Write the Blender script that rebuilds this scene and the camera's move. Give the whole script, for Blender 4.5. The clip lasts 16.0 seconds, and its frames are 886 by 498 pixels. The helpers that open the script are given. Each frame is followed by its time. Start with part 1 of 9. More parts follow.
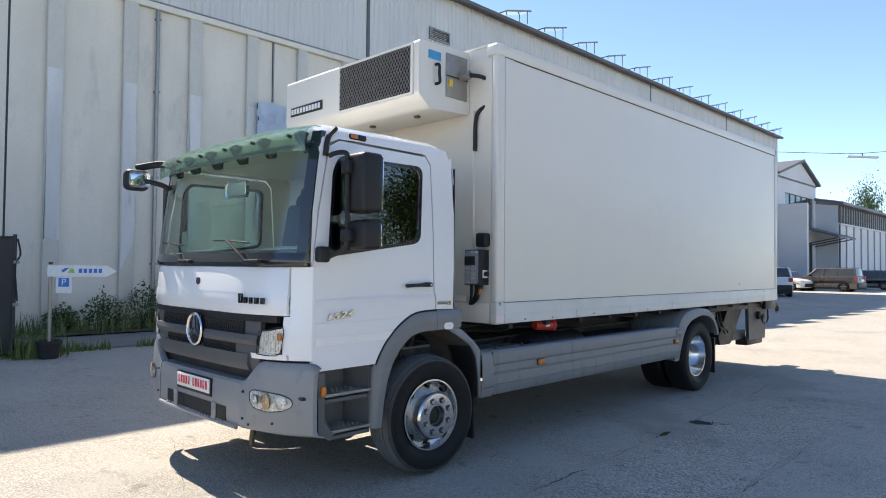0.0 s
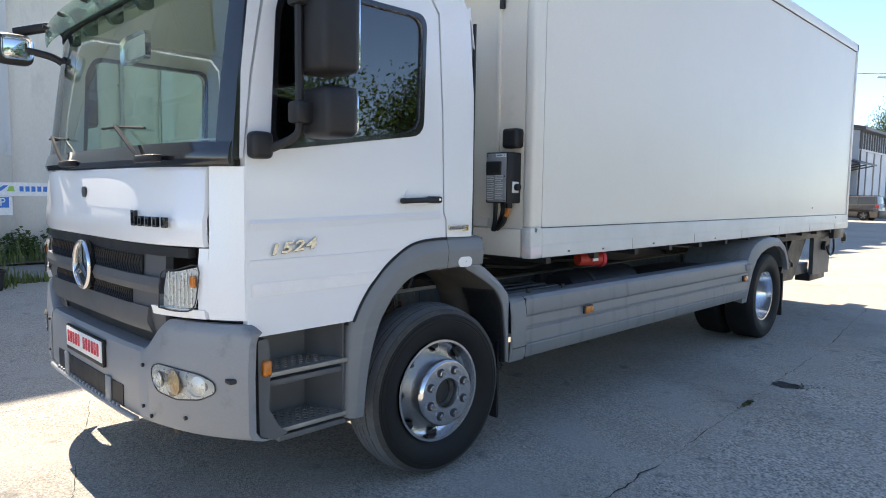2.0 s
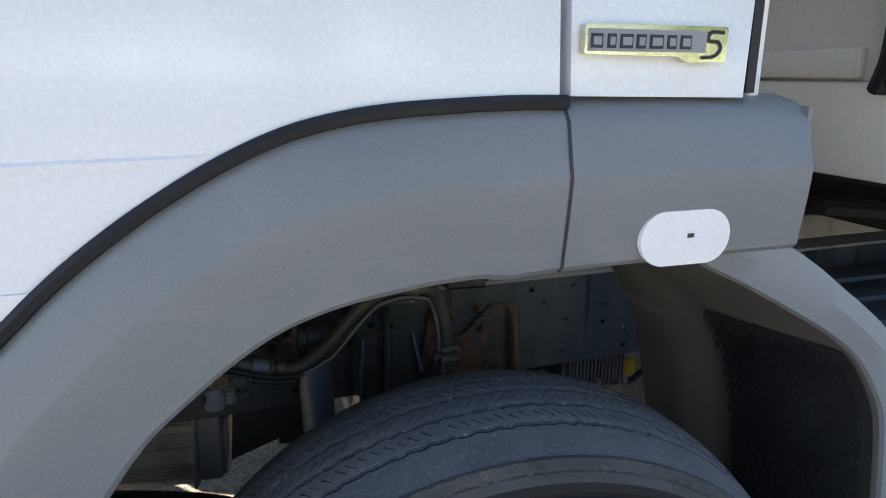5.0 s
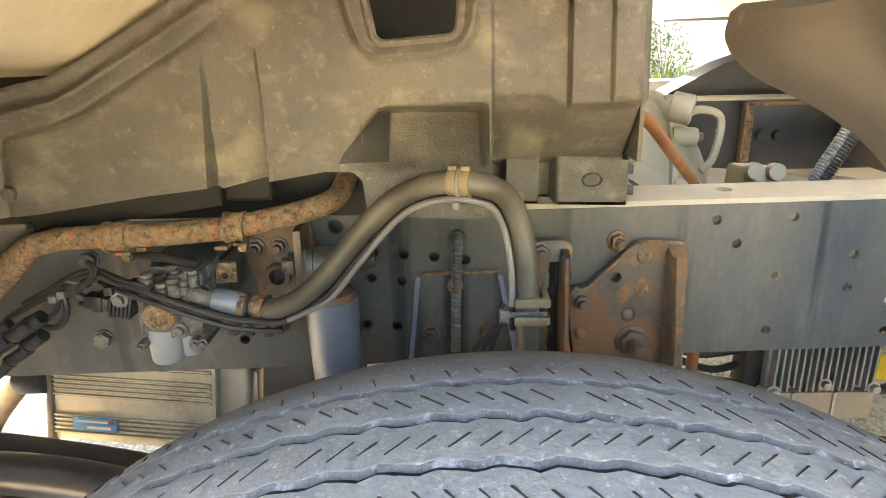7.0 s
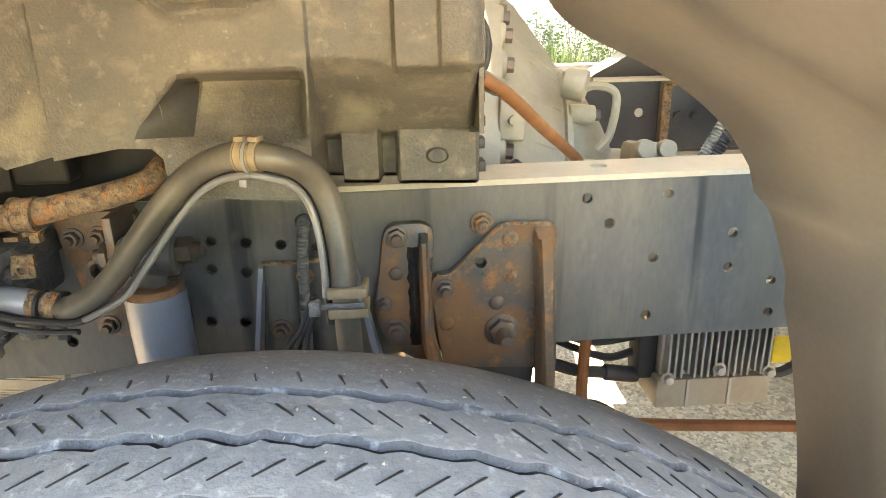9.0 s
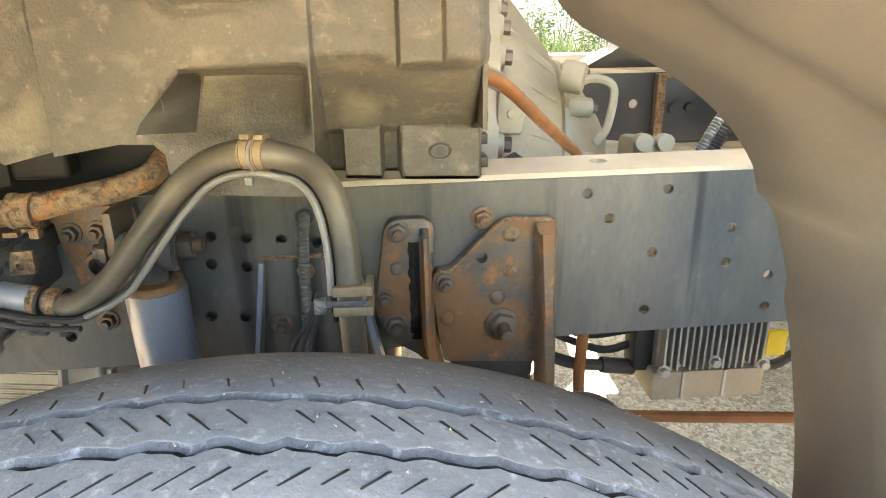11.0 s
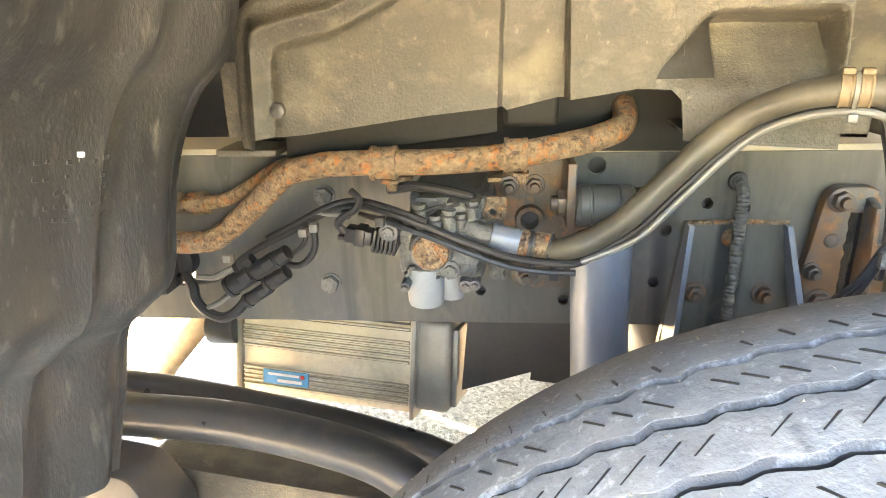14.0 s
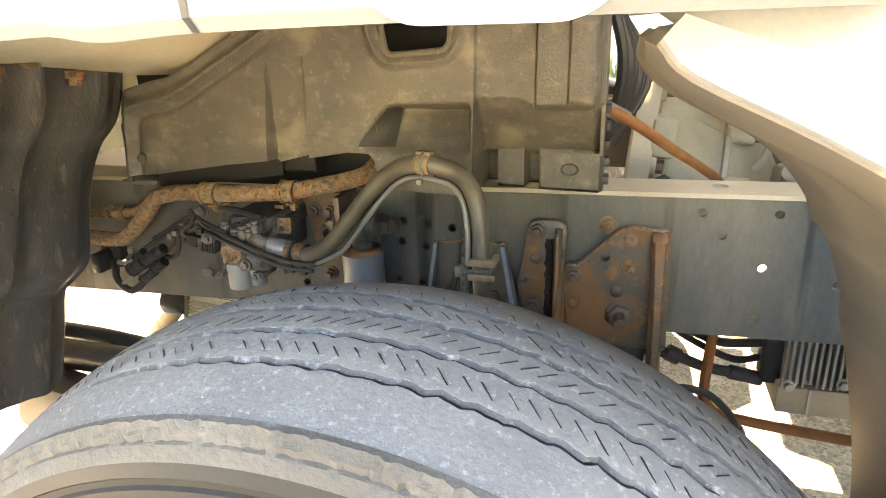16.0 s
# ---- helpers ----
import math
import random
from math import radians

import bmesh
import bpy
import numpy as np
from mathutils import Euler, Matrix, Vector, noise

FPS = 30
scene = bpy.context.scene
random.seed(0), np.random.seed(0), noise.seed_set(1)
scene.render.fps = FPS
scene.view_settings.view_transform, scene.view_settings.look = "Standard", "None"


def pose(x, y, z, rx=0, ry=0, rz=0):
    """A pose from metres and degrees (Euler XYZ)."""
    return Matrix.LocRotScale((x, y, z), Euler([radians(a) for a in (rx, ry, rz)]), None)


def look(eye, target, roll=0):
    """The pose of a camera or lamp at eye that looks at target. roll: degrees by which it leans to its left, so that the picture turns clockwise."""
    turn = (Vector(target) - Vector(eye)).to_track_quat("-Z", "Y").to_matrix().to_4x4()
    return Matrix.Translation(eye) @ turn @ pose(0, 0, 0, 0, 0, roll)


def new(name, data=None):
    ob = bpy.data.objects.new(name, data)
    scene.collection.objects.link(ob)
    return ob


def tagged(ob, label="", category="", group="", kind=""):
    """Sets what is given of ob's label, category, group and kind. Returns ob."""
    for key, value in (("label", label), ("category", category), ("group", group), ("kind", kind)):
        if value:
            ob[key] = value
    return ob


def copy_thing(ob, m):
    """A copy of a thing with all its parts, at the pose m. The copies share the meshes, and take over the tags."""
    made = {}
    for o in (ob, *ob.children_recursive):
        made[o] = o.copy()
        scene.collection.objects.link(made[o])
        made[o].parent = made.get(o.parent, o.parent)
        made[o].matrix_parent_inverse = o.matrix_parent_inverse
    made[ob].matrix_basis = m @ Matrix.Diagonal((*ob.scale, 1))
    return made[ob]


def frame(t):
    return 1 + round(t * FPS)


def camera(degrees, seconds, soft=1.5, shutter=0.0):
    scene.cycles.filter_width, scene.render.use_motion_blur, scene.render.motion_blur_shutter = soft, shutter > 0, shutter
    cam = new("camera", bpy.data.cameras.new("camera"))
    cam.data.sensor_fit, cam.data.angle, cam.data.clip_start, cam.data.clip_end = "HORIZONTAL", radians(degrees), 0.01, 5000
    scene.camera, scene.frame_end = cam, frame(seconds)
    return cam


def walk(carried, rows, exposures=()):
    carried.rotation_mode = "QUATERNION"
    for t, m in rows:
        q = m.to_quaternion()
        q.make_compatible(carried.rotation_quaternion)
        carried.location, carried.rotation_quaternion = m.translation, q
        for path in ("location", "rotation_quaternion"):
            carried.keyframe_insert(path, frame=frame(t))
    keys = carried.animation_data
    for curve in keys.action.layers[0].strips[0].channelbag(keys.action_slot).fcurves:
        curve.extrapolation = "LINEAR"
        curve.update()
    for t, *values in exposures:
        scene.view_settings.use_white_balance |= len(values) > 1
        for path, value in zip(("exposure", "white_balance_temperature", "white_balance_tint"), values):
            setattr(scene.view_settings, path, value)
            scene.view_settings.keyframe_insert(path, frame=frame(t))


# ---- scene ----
cam = camera(68.0, 16.0, soft=1.0)
PATH = [
    (0, (-3.433, -3.52, 1.51), (-2.012, -2.114, 1.564), 0.5),
    (0.5, (-3.268, -3.327, 1.468), (-1.849, -1.918, 1.511), 0.6),
    (1, (-2.98, -3.034, 1.45), (-1.564, -1.623, 1.412), 0.7),
    (1.5, (-2.68, -2.677, 1.437), (-1.268, -1.267, 1.311), 0.6),
    (2, (-2.322, -2.347, 1.41), (-0.91, -0.94, 1.242), 0.8),
    (2.5, (-1.935, -2.027, 1.379), (-0.526, -0.621, 1.189), 1.2),
    (3, (-1.544, -1.701, 1.387), (-0.146, -0.294, 1.133), 1.3),
    (3.5, (-1.165, -1.403, 1.368), (0.223, 0.007, 1.071), 1.3),
    (4, (-0.829, -1.122, 1.373), (0.425, 0.384, 0.975), 1.3),
    (4.5, (-0.519, -0.863, 1.313), (0.459, 0.829, 0.886), 0.8),
    (5, (-0.312, -0.609, 1.215), (0.268, 1.235, 0.702), 0.3),
    (5.2, (-0.246, -0.521, 1.165), (0.218, 1.352, 0.639), -0.3),
    (7.3, (-0.082, -0.208, 1.022), (-0.115, 1.685, 0.376), -1.4),
    (7.5, (-0.078, -0.2, 1.021), (-0.114, 1.691, 0.371), -1.5),
    (8, (-0.049, -0.182, 1.017), (-0.085, 1.707, 0.359), -1.5),
    (8.5, (-0.003, -0.171, 1.001), (0.019, 1.716, 0.338), -1.5),
    (9, (0.031, -0.162, 0.994), (0.129, 1.723, 0.332), -1.4),
    (9.2, (0.042, -0.159, 0.992), (0.155, 1.725, 0.329), -1.4),
    (11.3, (0.007, -0.159, 1.002), (0.134, 1.711, 0.304), -1.0),
    (11.5, (-0.023, -0.158, 1.003), (0.1, 1.715, 0.313), -1.1),
    (12, (-0.095, -0.162, 1.011), (-0.078, 1.719, 0.331), -1.2),
    (12.5, (-0.162, -0.163, 1.004), (-0.286, 1.718, 0.334), -1.4),
    (13, (-0.223, -0.165, 0.985), (-0.433, 1.709, 0.318), -1.5),
    (13.5, (-0.271, -0.165, 0.97), (-0.502, 1.705, 0.301), -1.5),
    (14, (-0.286, -0.166, 0.96), (-0.523, 1.703, 0.289), -1.5),
    (14.5, (-0.251, -0.19, 0.981), (-0.506, 1.677, 0.313), -1.6),
    (15, (-0.154, -0.243, 1.011), (-0.565, 1.6, 0.351), -1.8),
    (15.5, (-0.009, -0.323, 1.043), (-0.511, 1.499, 0.387), -1.8),
    (16, (0.123, -0.348, 1.048), (-0.397, 1.468, 0.391), -1.7),
]
EXPOSURES = [(0, 1.80, 6800, 10), (2, 2.12, 7000, 10), (3.5, 2.36, 7000, 10), (4.5, 2.50, 7100, 11), (5.2, 2.78, 7600, 11), (7.3, 6.2, 12900, 14), (9.2, 6.25, 12900, 14), (11.3, 6.35, 12000, 14), (14.3, 6.95, 11500, 14), (15, 6.75, 12200, 14), (16, 5.80, 13600, 14)]
walk(cam, [(t, look(eye, target, roll)) for t, eye, target, roll in PATH], EXPOSURES)

# ---- light ----
SUN_UP, SUN_TURN = 50.0, 4.0
world = bpy.data.worlds.new("world")
scene.world = world
world.use_nodes = True
wn = world.node_tree.nodes
sky = wn.new("ShaderNodeTexSky")
sky.sky_type, sky.sun_disc = "NISHITA", False
sky.sun_elevation, sky.sun_rotation = radians(SUN_UP), radians(SUN_TURN)
sky.air_density, sky.dust_density, sky.ozone_density = 0.65, 0.02, 2.4
wn["Background"].inputs["Strength"].default_value = 0.09
world.node_tree.links.new(sky.outputs[0], wn["Background"].inputs["Color"])
sun_dir = Vector((math.sin(radians(SUN_TURN)) * math.cos(radians(SUN_UP)), math.cos(radians(SUN_TURN)) * math.cos(radians(SUN_UP)), math.sin(radians(SUN_UP))))
sun = new("sun", bpy.data.lights.new("sun", "SUN"))
sun.data.energy, sun.data.angle, sun.data.color = 2.75, radians(0.55), (1.0, 0.93, 0.83)
sun.matrix_world = look(sun_dir * 60, (0, 0, 0))


# ---- materials ----
def mat(name, c, rough=0.5, metal=0.0, c2=None, scale=6.0, mix=0.5, fine=90.0, bump=0.0, bdist=0.004, coat=0.0, rvar=0.1, stretch=(1, 1, 1), c3=None, s3=2.0, t3=(0.5, 0.65), spec=0.5, per=0.0):
    """A two-scale surface: base colour c blotched with c2 at scale, patches of c3 at s3, grain and bump at fine."""
    m = bpy.data.materials.new(name)
    m.use_nodes = True
    n, l = m.node_tree.nodes, m.node_tree.links
    b = n["Principled BSDF"]
    co = n.new("ShaderNodeTexCoord")
    mp = n.new("ShaderNodeMapping")
    mp.inputs["Scale"].default_value = stretch
    l.new(co.outputs["Object"], mp.inputs[0])

    def noise_tex(s, detail=6.0, r=0.6):
        t = n.new("ShaderNodeTexNoise")
        t.inputs["Scale"].default_value, t.inputs["Detail"].default_value, t.inputs["Roughness"].default_value = s, detail, r
        l.new(mp.outputs[0], t.inputs["Vector"])
        return t

    def ramp(src, a, z):
        r = n.new("ShaderNodeMapRange")
        r.inputs[1].default_value, r.inputs[2].default_value = a, z
        l.new(src, r.inputs[0])
        return r.outputs[0]

    def blend(fac, a, z, f=1.0):
        x = n.new("ShaderNodeMix")
        x.data_type = "RGBA"
        if f != 1.0:
            k = n.new("ShaderNodeMath")
            k.operation = "MULTIPLY"
            k.inputs[1].default_value = f
            l.new(fac, k.inputs[0])
            fac = k.outputs[0]
        l.new(fac, x.inputs[0])
        for v, i in ((a, 6), (z, 7)):
            if isinstance(v, tuple):
                x.inputs[i].default_value = (*v, 1)
            else:
                l.new(v, x.inputs[i])
        return x.outputs[2]

    big = noise_tex(scale)
    grain = noise_tex(fine, 3.0)
    col = blend(ramp(big.outputs[0], 0.35, 0.65), c, c2 or tuple(v * 0.85 for v in c), mix if c2 else 1.0)
    col = blend(ramp(grain.outputs[0], 0.35, 0.7), col, tuple(v * 0.7 for v in c), 0.3)
    if c3:
        col = blend(ramp(noise_tex(s3, 8.0, 0.65).outputs[0], *t3), col, c3)
    if per:
        info = n.new("ShaderNodeObjectInfo")
        hs = n.new("ShaderNodeHueSaturation")
        l.new(col, hs.inputs["Color"])
        mr = n.new("ShaderNodeMapRange")
        mr.inputs[3].default_value, mr.inputs[4].default_value = 1 - per, 1 + per
        l.new(info.outputs["Random"], mr.inputs[0])
        l.new(mr.outputs[0], hs.inputs["Value"])
        col = hs.outputs[0]
    l.new(col, b.inputs["Base Color"])
    rr = n.new("ShaderNodeMapRange")
    rr.inputs[1].default_value, rr.inputs[2].default_value = 0.3, 0.7
    rr.inputs[3].default_value, rr.inputs[4].default_value = max(0.02, rough - rvar), min(1, rough + rvar)
    l.new(big.outputs[0], rr.inputs[0])
    l.new(rr.outputs[0], b.inputs["Roughness"])
    b.inputs["Metallic"].default_value, b.inputs["Coat Weight"].default_value = metal, coat
    b.inputs["Coat Roughness"].default_value = 0.075
    b.inputs["Specular IOR Level"].default_value = spec
    if bump:
        bp = n.new("ShaderNodeBump")
        bp.inputs["Strength"].default_value, bp.inputs["Distance"].default_value = bump, bdist
        l.new(grain.outputs[0], bp.inputs["Height"])
        l.new(bp.outputs[0], b.inputs["Normal"])
    return m


def glass(name, tint, ior=1.5, rough=0.0, sheet=False):
    """sheet: a thin pane whose gloss is the same from either side."""
    m = bpy.data.materials.new(name)
    m.use_nodes = True
    n, l = m.node_tree.nodes, m.node_tree.links
    n.remove(n["Principled BSDF"])
    tr, gl, fr, mx = n.new("ShaderNodeBsdfTransparent"), n.new("ShaderNodeBsdfGlossy"), n.new("ShaderNodeFresnel"), n.new("ShaderNodeMixShader")
    tr.inputs[0].default_value = (*tint, 1)
    gl.inputs["Roughness"].default_value = rough
    fr.inputs[0].default_value = ior
    if sheet:
        lw, power, rise = n.new("ShaderNodeLayerWeight"), n.new("ShaderNodeMath"), n.new("ShaderNodeMapRange")
        power.operation, power.inputs[1].default_value = "POWER", 5.0
        rise.inputs["To Min"].default_value = ((ior - 1) / (ior + 1)) ** 2
        l.new(lw.outputs["Facing"], power.inputs[0])
        l.new(power.outputs[0], rise.inputs["Value"])
        l.new(rise.outputs["Result"], mx.inputs[0])
    else:
        l.new(fr.outputs[0], mx.inputs[0])
    l.new(tr.outputs[0], mx.inputs[1])
    l.new(gl.outputs[0], mx.inputs[2])
    l.new(mx.outputs[0], n["Material Output"].inputs[0])
    return m


def asphalt(name):
    m = mat(name, (0.385, 0.350, 0.300), 0.88, 0, (0.465, 0.425, 0.365), 0.5, 0.9, 130, 0.8, 0.010, c3=(0.35, 0.335, 0.31), s3=0.25, t3=(0.5, 0.75), rvar=0.06, spec=0.3)
    n, l = m.node_tree.nodes, m.node_tree.links
    b = n["Principled BSDF"]
    v = n.new("ShaderNodeTexVoronoi")
    v.inputs["Scale"].default_value = 115
    l.new(next(x for x in n if x.type == "MAPPING").outputs[0], v.inputs["Vector"])
    old = b.inputs["Base Color"].links[0].from_socket
    mx = n.new("ShaderNodeMix")
    mx.data_type, mx.blend_type = "RGBA", "OVERLAY"
    mx.inputs[0].default_value = 0.5
    bw = n.new("ShaderNodeRGBToBW")
    l.new(v.outputs["Color"], bw.inputs[0])
    l.new(old, mx.inputs[6])
    l.new(bw.outputs[0], mx.inputs[7])
    l.new(mx.outputs[2], b.inputs["Base Color"])
    return m


WHITE = mat("cab white paint", (0.80, 0.81, 0.82), 0.22, 0, (0.74, 0.76, 0.78), 1.2, 0.6, 240, 0.0, coat=0.6, rvar=0.05)
BOXWHITE = mat("box white panel", (0.78, 0.745, 0.66), 0.36, 0, (0.73, 0.70, 0.63), 0.9, 0.6, 200, 0.0, coat=0.12, rvar=0.02, c3=(0.62, 0.605, 0.56), s3=0.8, t3=(0.55, 1.1))
TRIMWHITE = mat("box edge trim", (0.72, 0.71, 0.66), 0.42, 0, (0.62, 0.60, 0.55), 3, 0.7, 150, 0.05, c3=(0.42, 0.38, 0.32), s3=14, t3=(0.68, 0.8))
# the cream cast stands in for warm light bounced off the ground
FRONTWHITE = mat("dirty box front warmed for bounced light", (0.84, 0.77, 0.66), 0.45, 0, (0.78, 0.70, 0.58), 1.6, 0.8, 150, 0.04, c3=(0.60, 0.50, 0.37), s3=5, t3=(0.62, 0.85))
BATTERY = mat("dark battery cover plastic", (0.035, 0.038, 0.042), 0.5, 0, (0.05, 0.051, 0.053), 5, 0.7, 300, 0.1, 0.001)
CREAM = mat("cream underbody paint", (0.66, 0.57, 0.40), 0.45, 0, (0.52, 0.44, 0.30), 5, 0.6, 120, 0.05, c3=(0.30, 0.24, 0.16), s3=8, t3=(0.64, 0.8))
GREY = mat("grey fender plastic", (0.182, 0.188, 0.190), 0.46, 0, (0.232, 0.232, 0.229), 3, 0.6, 420, 0.12, 0.001, rvar=0.08, c3=(0.26, 0.25, 0.24), s3=6, t3=(0.6, 0.85))
BUMPER = mat("worn grey bumper paint", (0.235, 0.245, 0.26), 0.38, 0, (0.26, 0.265, 0.27), 2.5, 0.9, 200, 0.06, 0.001, c3=(0.13, 0.13, 0.13), s3=6, t3=(0.58, 0.8))
STEPGREY = mat("dark step plastic", (0.10, 0.102, 0.105), 0.5, 0, (0.135, 0.135, 0.133), 4, 0.7, 420, 0.12, 0.001, c3=(0.17, 0.165, 0.155), s3=7, t3=(0.6, 0.85))
SKIRT = mat("grey skirt panel", (0.20, 0.207, 0.214), 0.45, 0, (0.25, 0.252, 0.255), 2, 0.6, 300, 0.06, 0.001, c3=(0.27, 0.265, 0.26), s3=9, t3=(0.6, 0.9))
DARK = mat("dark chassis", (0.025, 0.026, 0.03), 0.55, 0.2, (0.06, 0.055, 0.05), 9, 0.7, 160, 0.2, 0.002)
BLACK = mat("black plastic", (0.018, 0.018, 0.02), 0.45, 0, (0.03, 0.03, 0.03), 8, 0.6, 260, 0.1, 0.001, spec=0.28)
GLOSSBLACK = mat("gloss black trim", (0.012, 0.012, 0.014), 0.12, 0, None, 8, 1, 200, 0.0, coat=0.5, rvar=0.05)
LINER = mat("dusty liner plastic", (0.050, 0.045, 0.037), 0.6, 0, (0.105, 0.091, 0.069), 7, 0.95, 380, 0.55, 0.002, c3=(0.22, 0.185, 0.135), s3=42, t3=(0.56, 0.86), rvar=0.12)
FLAP = mat("dusty black liner", (0.034, 0.034, 0.034), 0.42, 0, (0.075, 0.072, 0.068), 9, 1.0, 330, 0.4, 0.0015, c3=(0.125, 0.118, 0.105), s3=17, t3=(0.58, 0.82), stretch=(1, 1, 0.35))
MUDG = mat("dusty mudguard", (0.092, 0.081, 0.070), 0.55, 0, (0.125, 0.109, 0.090), 4, 0.8, 200, 0.1, 0.001, c3=(0.26, 0.22, 0.16), s3=22, t3=(0.66, 0.78))
MUDGOUT = mat("light grey mudguard", (0.23, 0.24, 0.25), 0.5, 0, (0.20, 0.205, 0.21), 4, 0.7, 300, 0.08, 0.001)
RAIL = mat("frame rail paint", (0.054, 0.060, 0.065), 0.34, 0.0, (0.100, 0.094, 0.080), 3, 1.0, 220, 0.15, 0.001, c3=(0.16, 0.145, 0.115), s3=7, t3=(0.52, 0.78), rvar=0.12, stretch=(1, 1, 0.3), spec=0.3)
SHOCK = mat("blue grey damper paint", (0.14, 0.165, 0.20), 0.42, 0.2, (0.10, 0.12, 0.15), 5, 0.7, 220, 0.06, 0.001, c3=(0.26, 0.24, 0.20), s3=7, t3=(0.6, 0.8), stretch=(1, 1, 0.4))
ARM = mat("dark satin tube paint", (0.05, 0.052, 0.056), 0.34, 0.1, (0.062, 0.061, 0.06), 6, 0.7, 220, 0.08, 0.001, c3=(0.13, 0.115, 0.09), s3=14, t3=(0.58, 0.95))
GRILLE = mat("dark grille plastic", (0.075, 0.078, 0.082), 0.5, 0, (0.10, 0.10, 0.105), 4, 0.6, 300, 0.08, 0.001)
COOLER = mat("dusty cooler aluminium", (0.74, 0.64, 0.48), 0.6, 0.1, (0.60, 0.50, 0.36), 9, 0.8, 160, 0.3, 0.002, c3=(0.24, 0.17, 0.11), s3=10, t3=(0.54, 0.80))
FLANGE = mat("dusty flange top", (0.40, 0.34, 0.26), 0.75, 0, (0.30, 0.26, 0.20), 8, 0.7, 200, 0.2, 0.001)
RUST = mat("rusted steel", (0.115, 0.070, 0.040), 0.85, 0.05, (0.28, 0.185, 0.11), 130, 1.0, 320, 1.0, 0.003, c3=(0.33, 0.11, 0.03), s3=95, t3=(0.52, 0.66))
RUSTPLATE = mat("rust stained bracket", (0.058, 0.061, 0.062), 0.45, 0.15, (0.122, 0.076, 0.045), 22, 1.0, 200, 0.35, 0.002, c3=(0.27, 0.11, 0.035), s3=48, t3=(0.55, 0.68), rvar=0.25)
RUSTPIPE = mat("rust brown pipe", (0.19, 0.065, 0.018), 0.75, 0.0, (0.11, 0.042, 0.016), 30, 0.7, 200, 0.2, 0.001)
STEEL = mat("dull steel", (0.34, 0.33, 0.31), 0.45, 0.8, (0.22, 0.20, 0.18), 40, 0.7, 240, 0.2, 0.001)
BOLT = mat("dirty bolt steel", (0.085, 0.08, 0.075), 0.5, 0.4, (0.15, 0.08, 0.045), 60, 0.9, 300, 0.3, 0.001)
LETTERCHROME = mat("chrome lettering", (0.62, 0.63, 0.63), 0.14, 1.0, (0.52, 0.53, 0.52), 60, 0.7, 300, 0.1, 0.0005, rvar=0.06)
CHROME = mat("polished rim steel", (0.74, 0.74, 0.75), 0.2, 1.0, (0.60, 0.60, 0.60), 10, 0.6, 200, 0.0, rvar=0.07)
ALU = mat("dusty cast aluminium", (0.28, 0.245, 0.185), 0.65, 0.1, (0.21, 0.18, 0.13), 9, 0.8, 160, 0.3, 0.002, c3=(0.22, 0.18, 0.13), s3=12, t3=(0.62, 0.8))
ALUGREY = mat("grey cast aluminium", (0.36, 0.34, 0.31), 0.5, 0.5, (0.28, 0.26, 0.23), 14, 0.8, 200, 0.2, 0.001)
TYRE = mat("worn tyre rubber", (0.122, 0.125, 0.130), 0.85, 0, (0.16, 0.161, 0.162), 18, 0.9, 240, 0.5, 0.002, c3=(0.25, 0.25, 0.25), s3=170, t3=(0.56, 0.72), spec=0.2, rvar=0.05)
# dark groove edges; pale bluish patches stand in for broken skylight on them
GROOVE = mat("worn groove edge rubber with skylight patches", (0.06, 0.063, 0.068), 0.75, 0, (0.10, 0.104, 0.11), 40, 0.9, 300, 0.8, 0.002, c3=(0.24, 0.25, 0.265), s3=55, t3=(0.54, 0.68), spec=0.2)
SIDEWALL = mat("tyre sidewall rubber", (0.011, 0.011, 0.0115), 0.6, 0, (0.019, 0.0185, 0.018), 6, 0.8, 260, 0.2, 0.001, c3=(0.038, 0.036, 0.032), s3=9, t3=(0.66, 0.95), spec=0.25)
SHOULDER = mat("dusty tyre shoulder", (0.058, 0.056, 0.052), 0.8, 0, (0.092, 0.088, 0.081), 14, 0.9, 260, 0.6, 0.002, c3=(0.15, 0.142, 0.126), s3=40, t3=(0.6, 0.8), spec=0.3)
HOSE = mat("dusty hose rubber", (0.048, 0.042, 0.033), 0.5, 0, (0.115, 0.097, 0.07), 20, 0.7, 260, 0.1, 0.001)
CLEAR = mat("grey plastic line", (0.15, 0.146, 0.135), 0.38, 0, (0.11, 0.105, 0.095), 20, 0.7, 200)
BRASS = mat("tan plastic clip", (0.19, 0.135, 0.08), 0.6, 0, (0.12, 0.085, 0.05), 60, 0.8, 300, 0.2, 0.001)
BLUEGREY = mat("valve casting", (0.055, 0.058, 0.060), 0.45, 0.2, (0.15, 0.142, 0.126), 55, 1.0, 220, 0.9, 0.003, c3=(0.22, 0.20, 0.165), s3=60, t3=(0.6, 0.75))
AMBER = mat("warm lamp reflector", (0.86, 0.66, 0.42), 0.25, 0.4, (0.80, 0.50, 0.22), 30, 0.6, 200)
ORANGE = mat("amber lens", (0.62, 0.19, 0.02), 0.25, 0, (0.5, 0.13, 0.015), 30, 0.5, 200, coat=0.5)
RED = mat("red plastic", (0.55, 0.05, 0.03), 0.35, 0, None, 30, 1, 200)
REDPRINT = mat("red print", (0.62, 0.04, 0.06), 0.5, 0, None, 30, 1, 200)
YELLOW = mat("yellow label", (0.85, 0.55, 0.02), 0.5, 0, None, 30, 1, 200)
BLUE = mat("blue label", (0.05, 0.35, 0.62), 0.45, 0, None, 30, 1, 200)
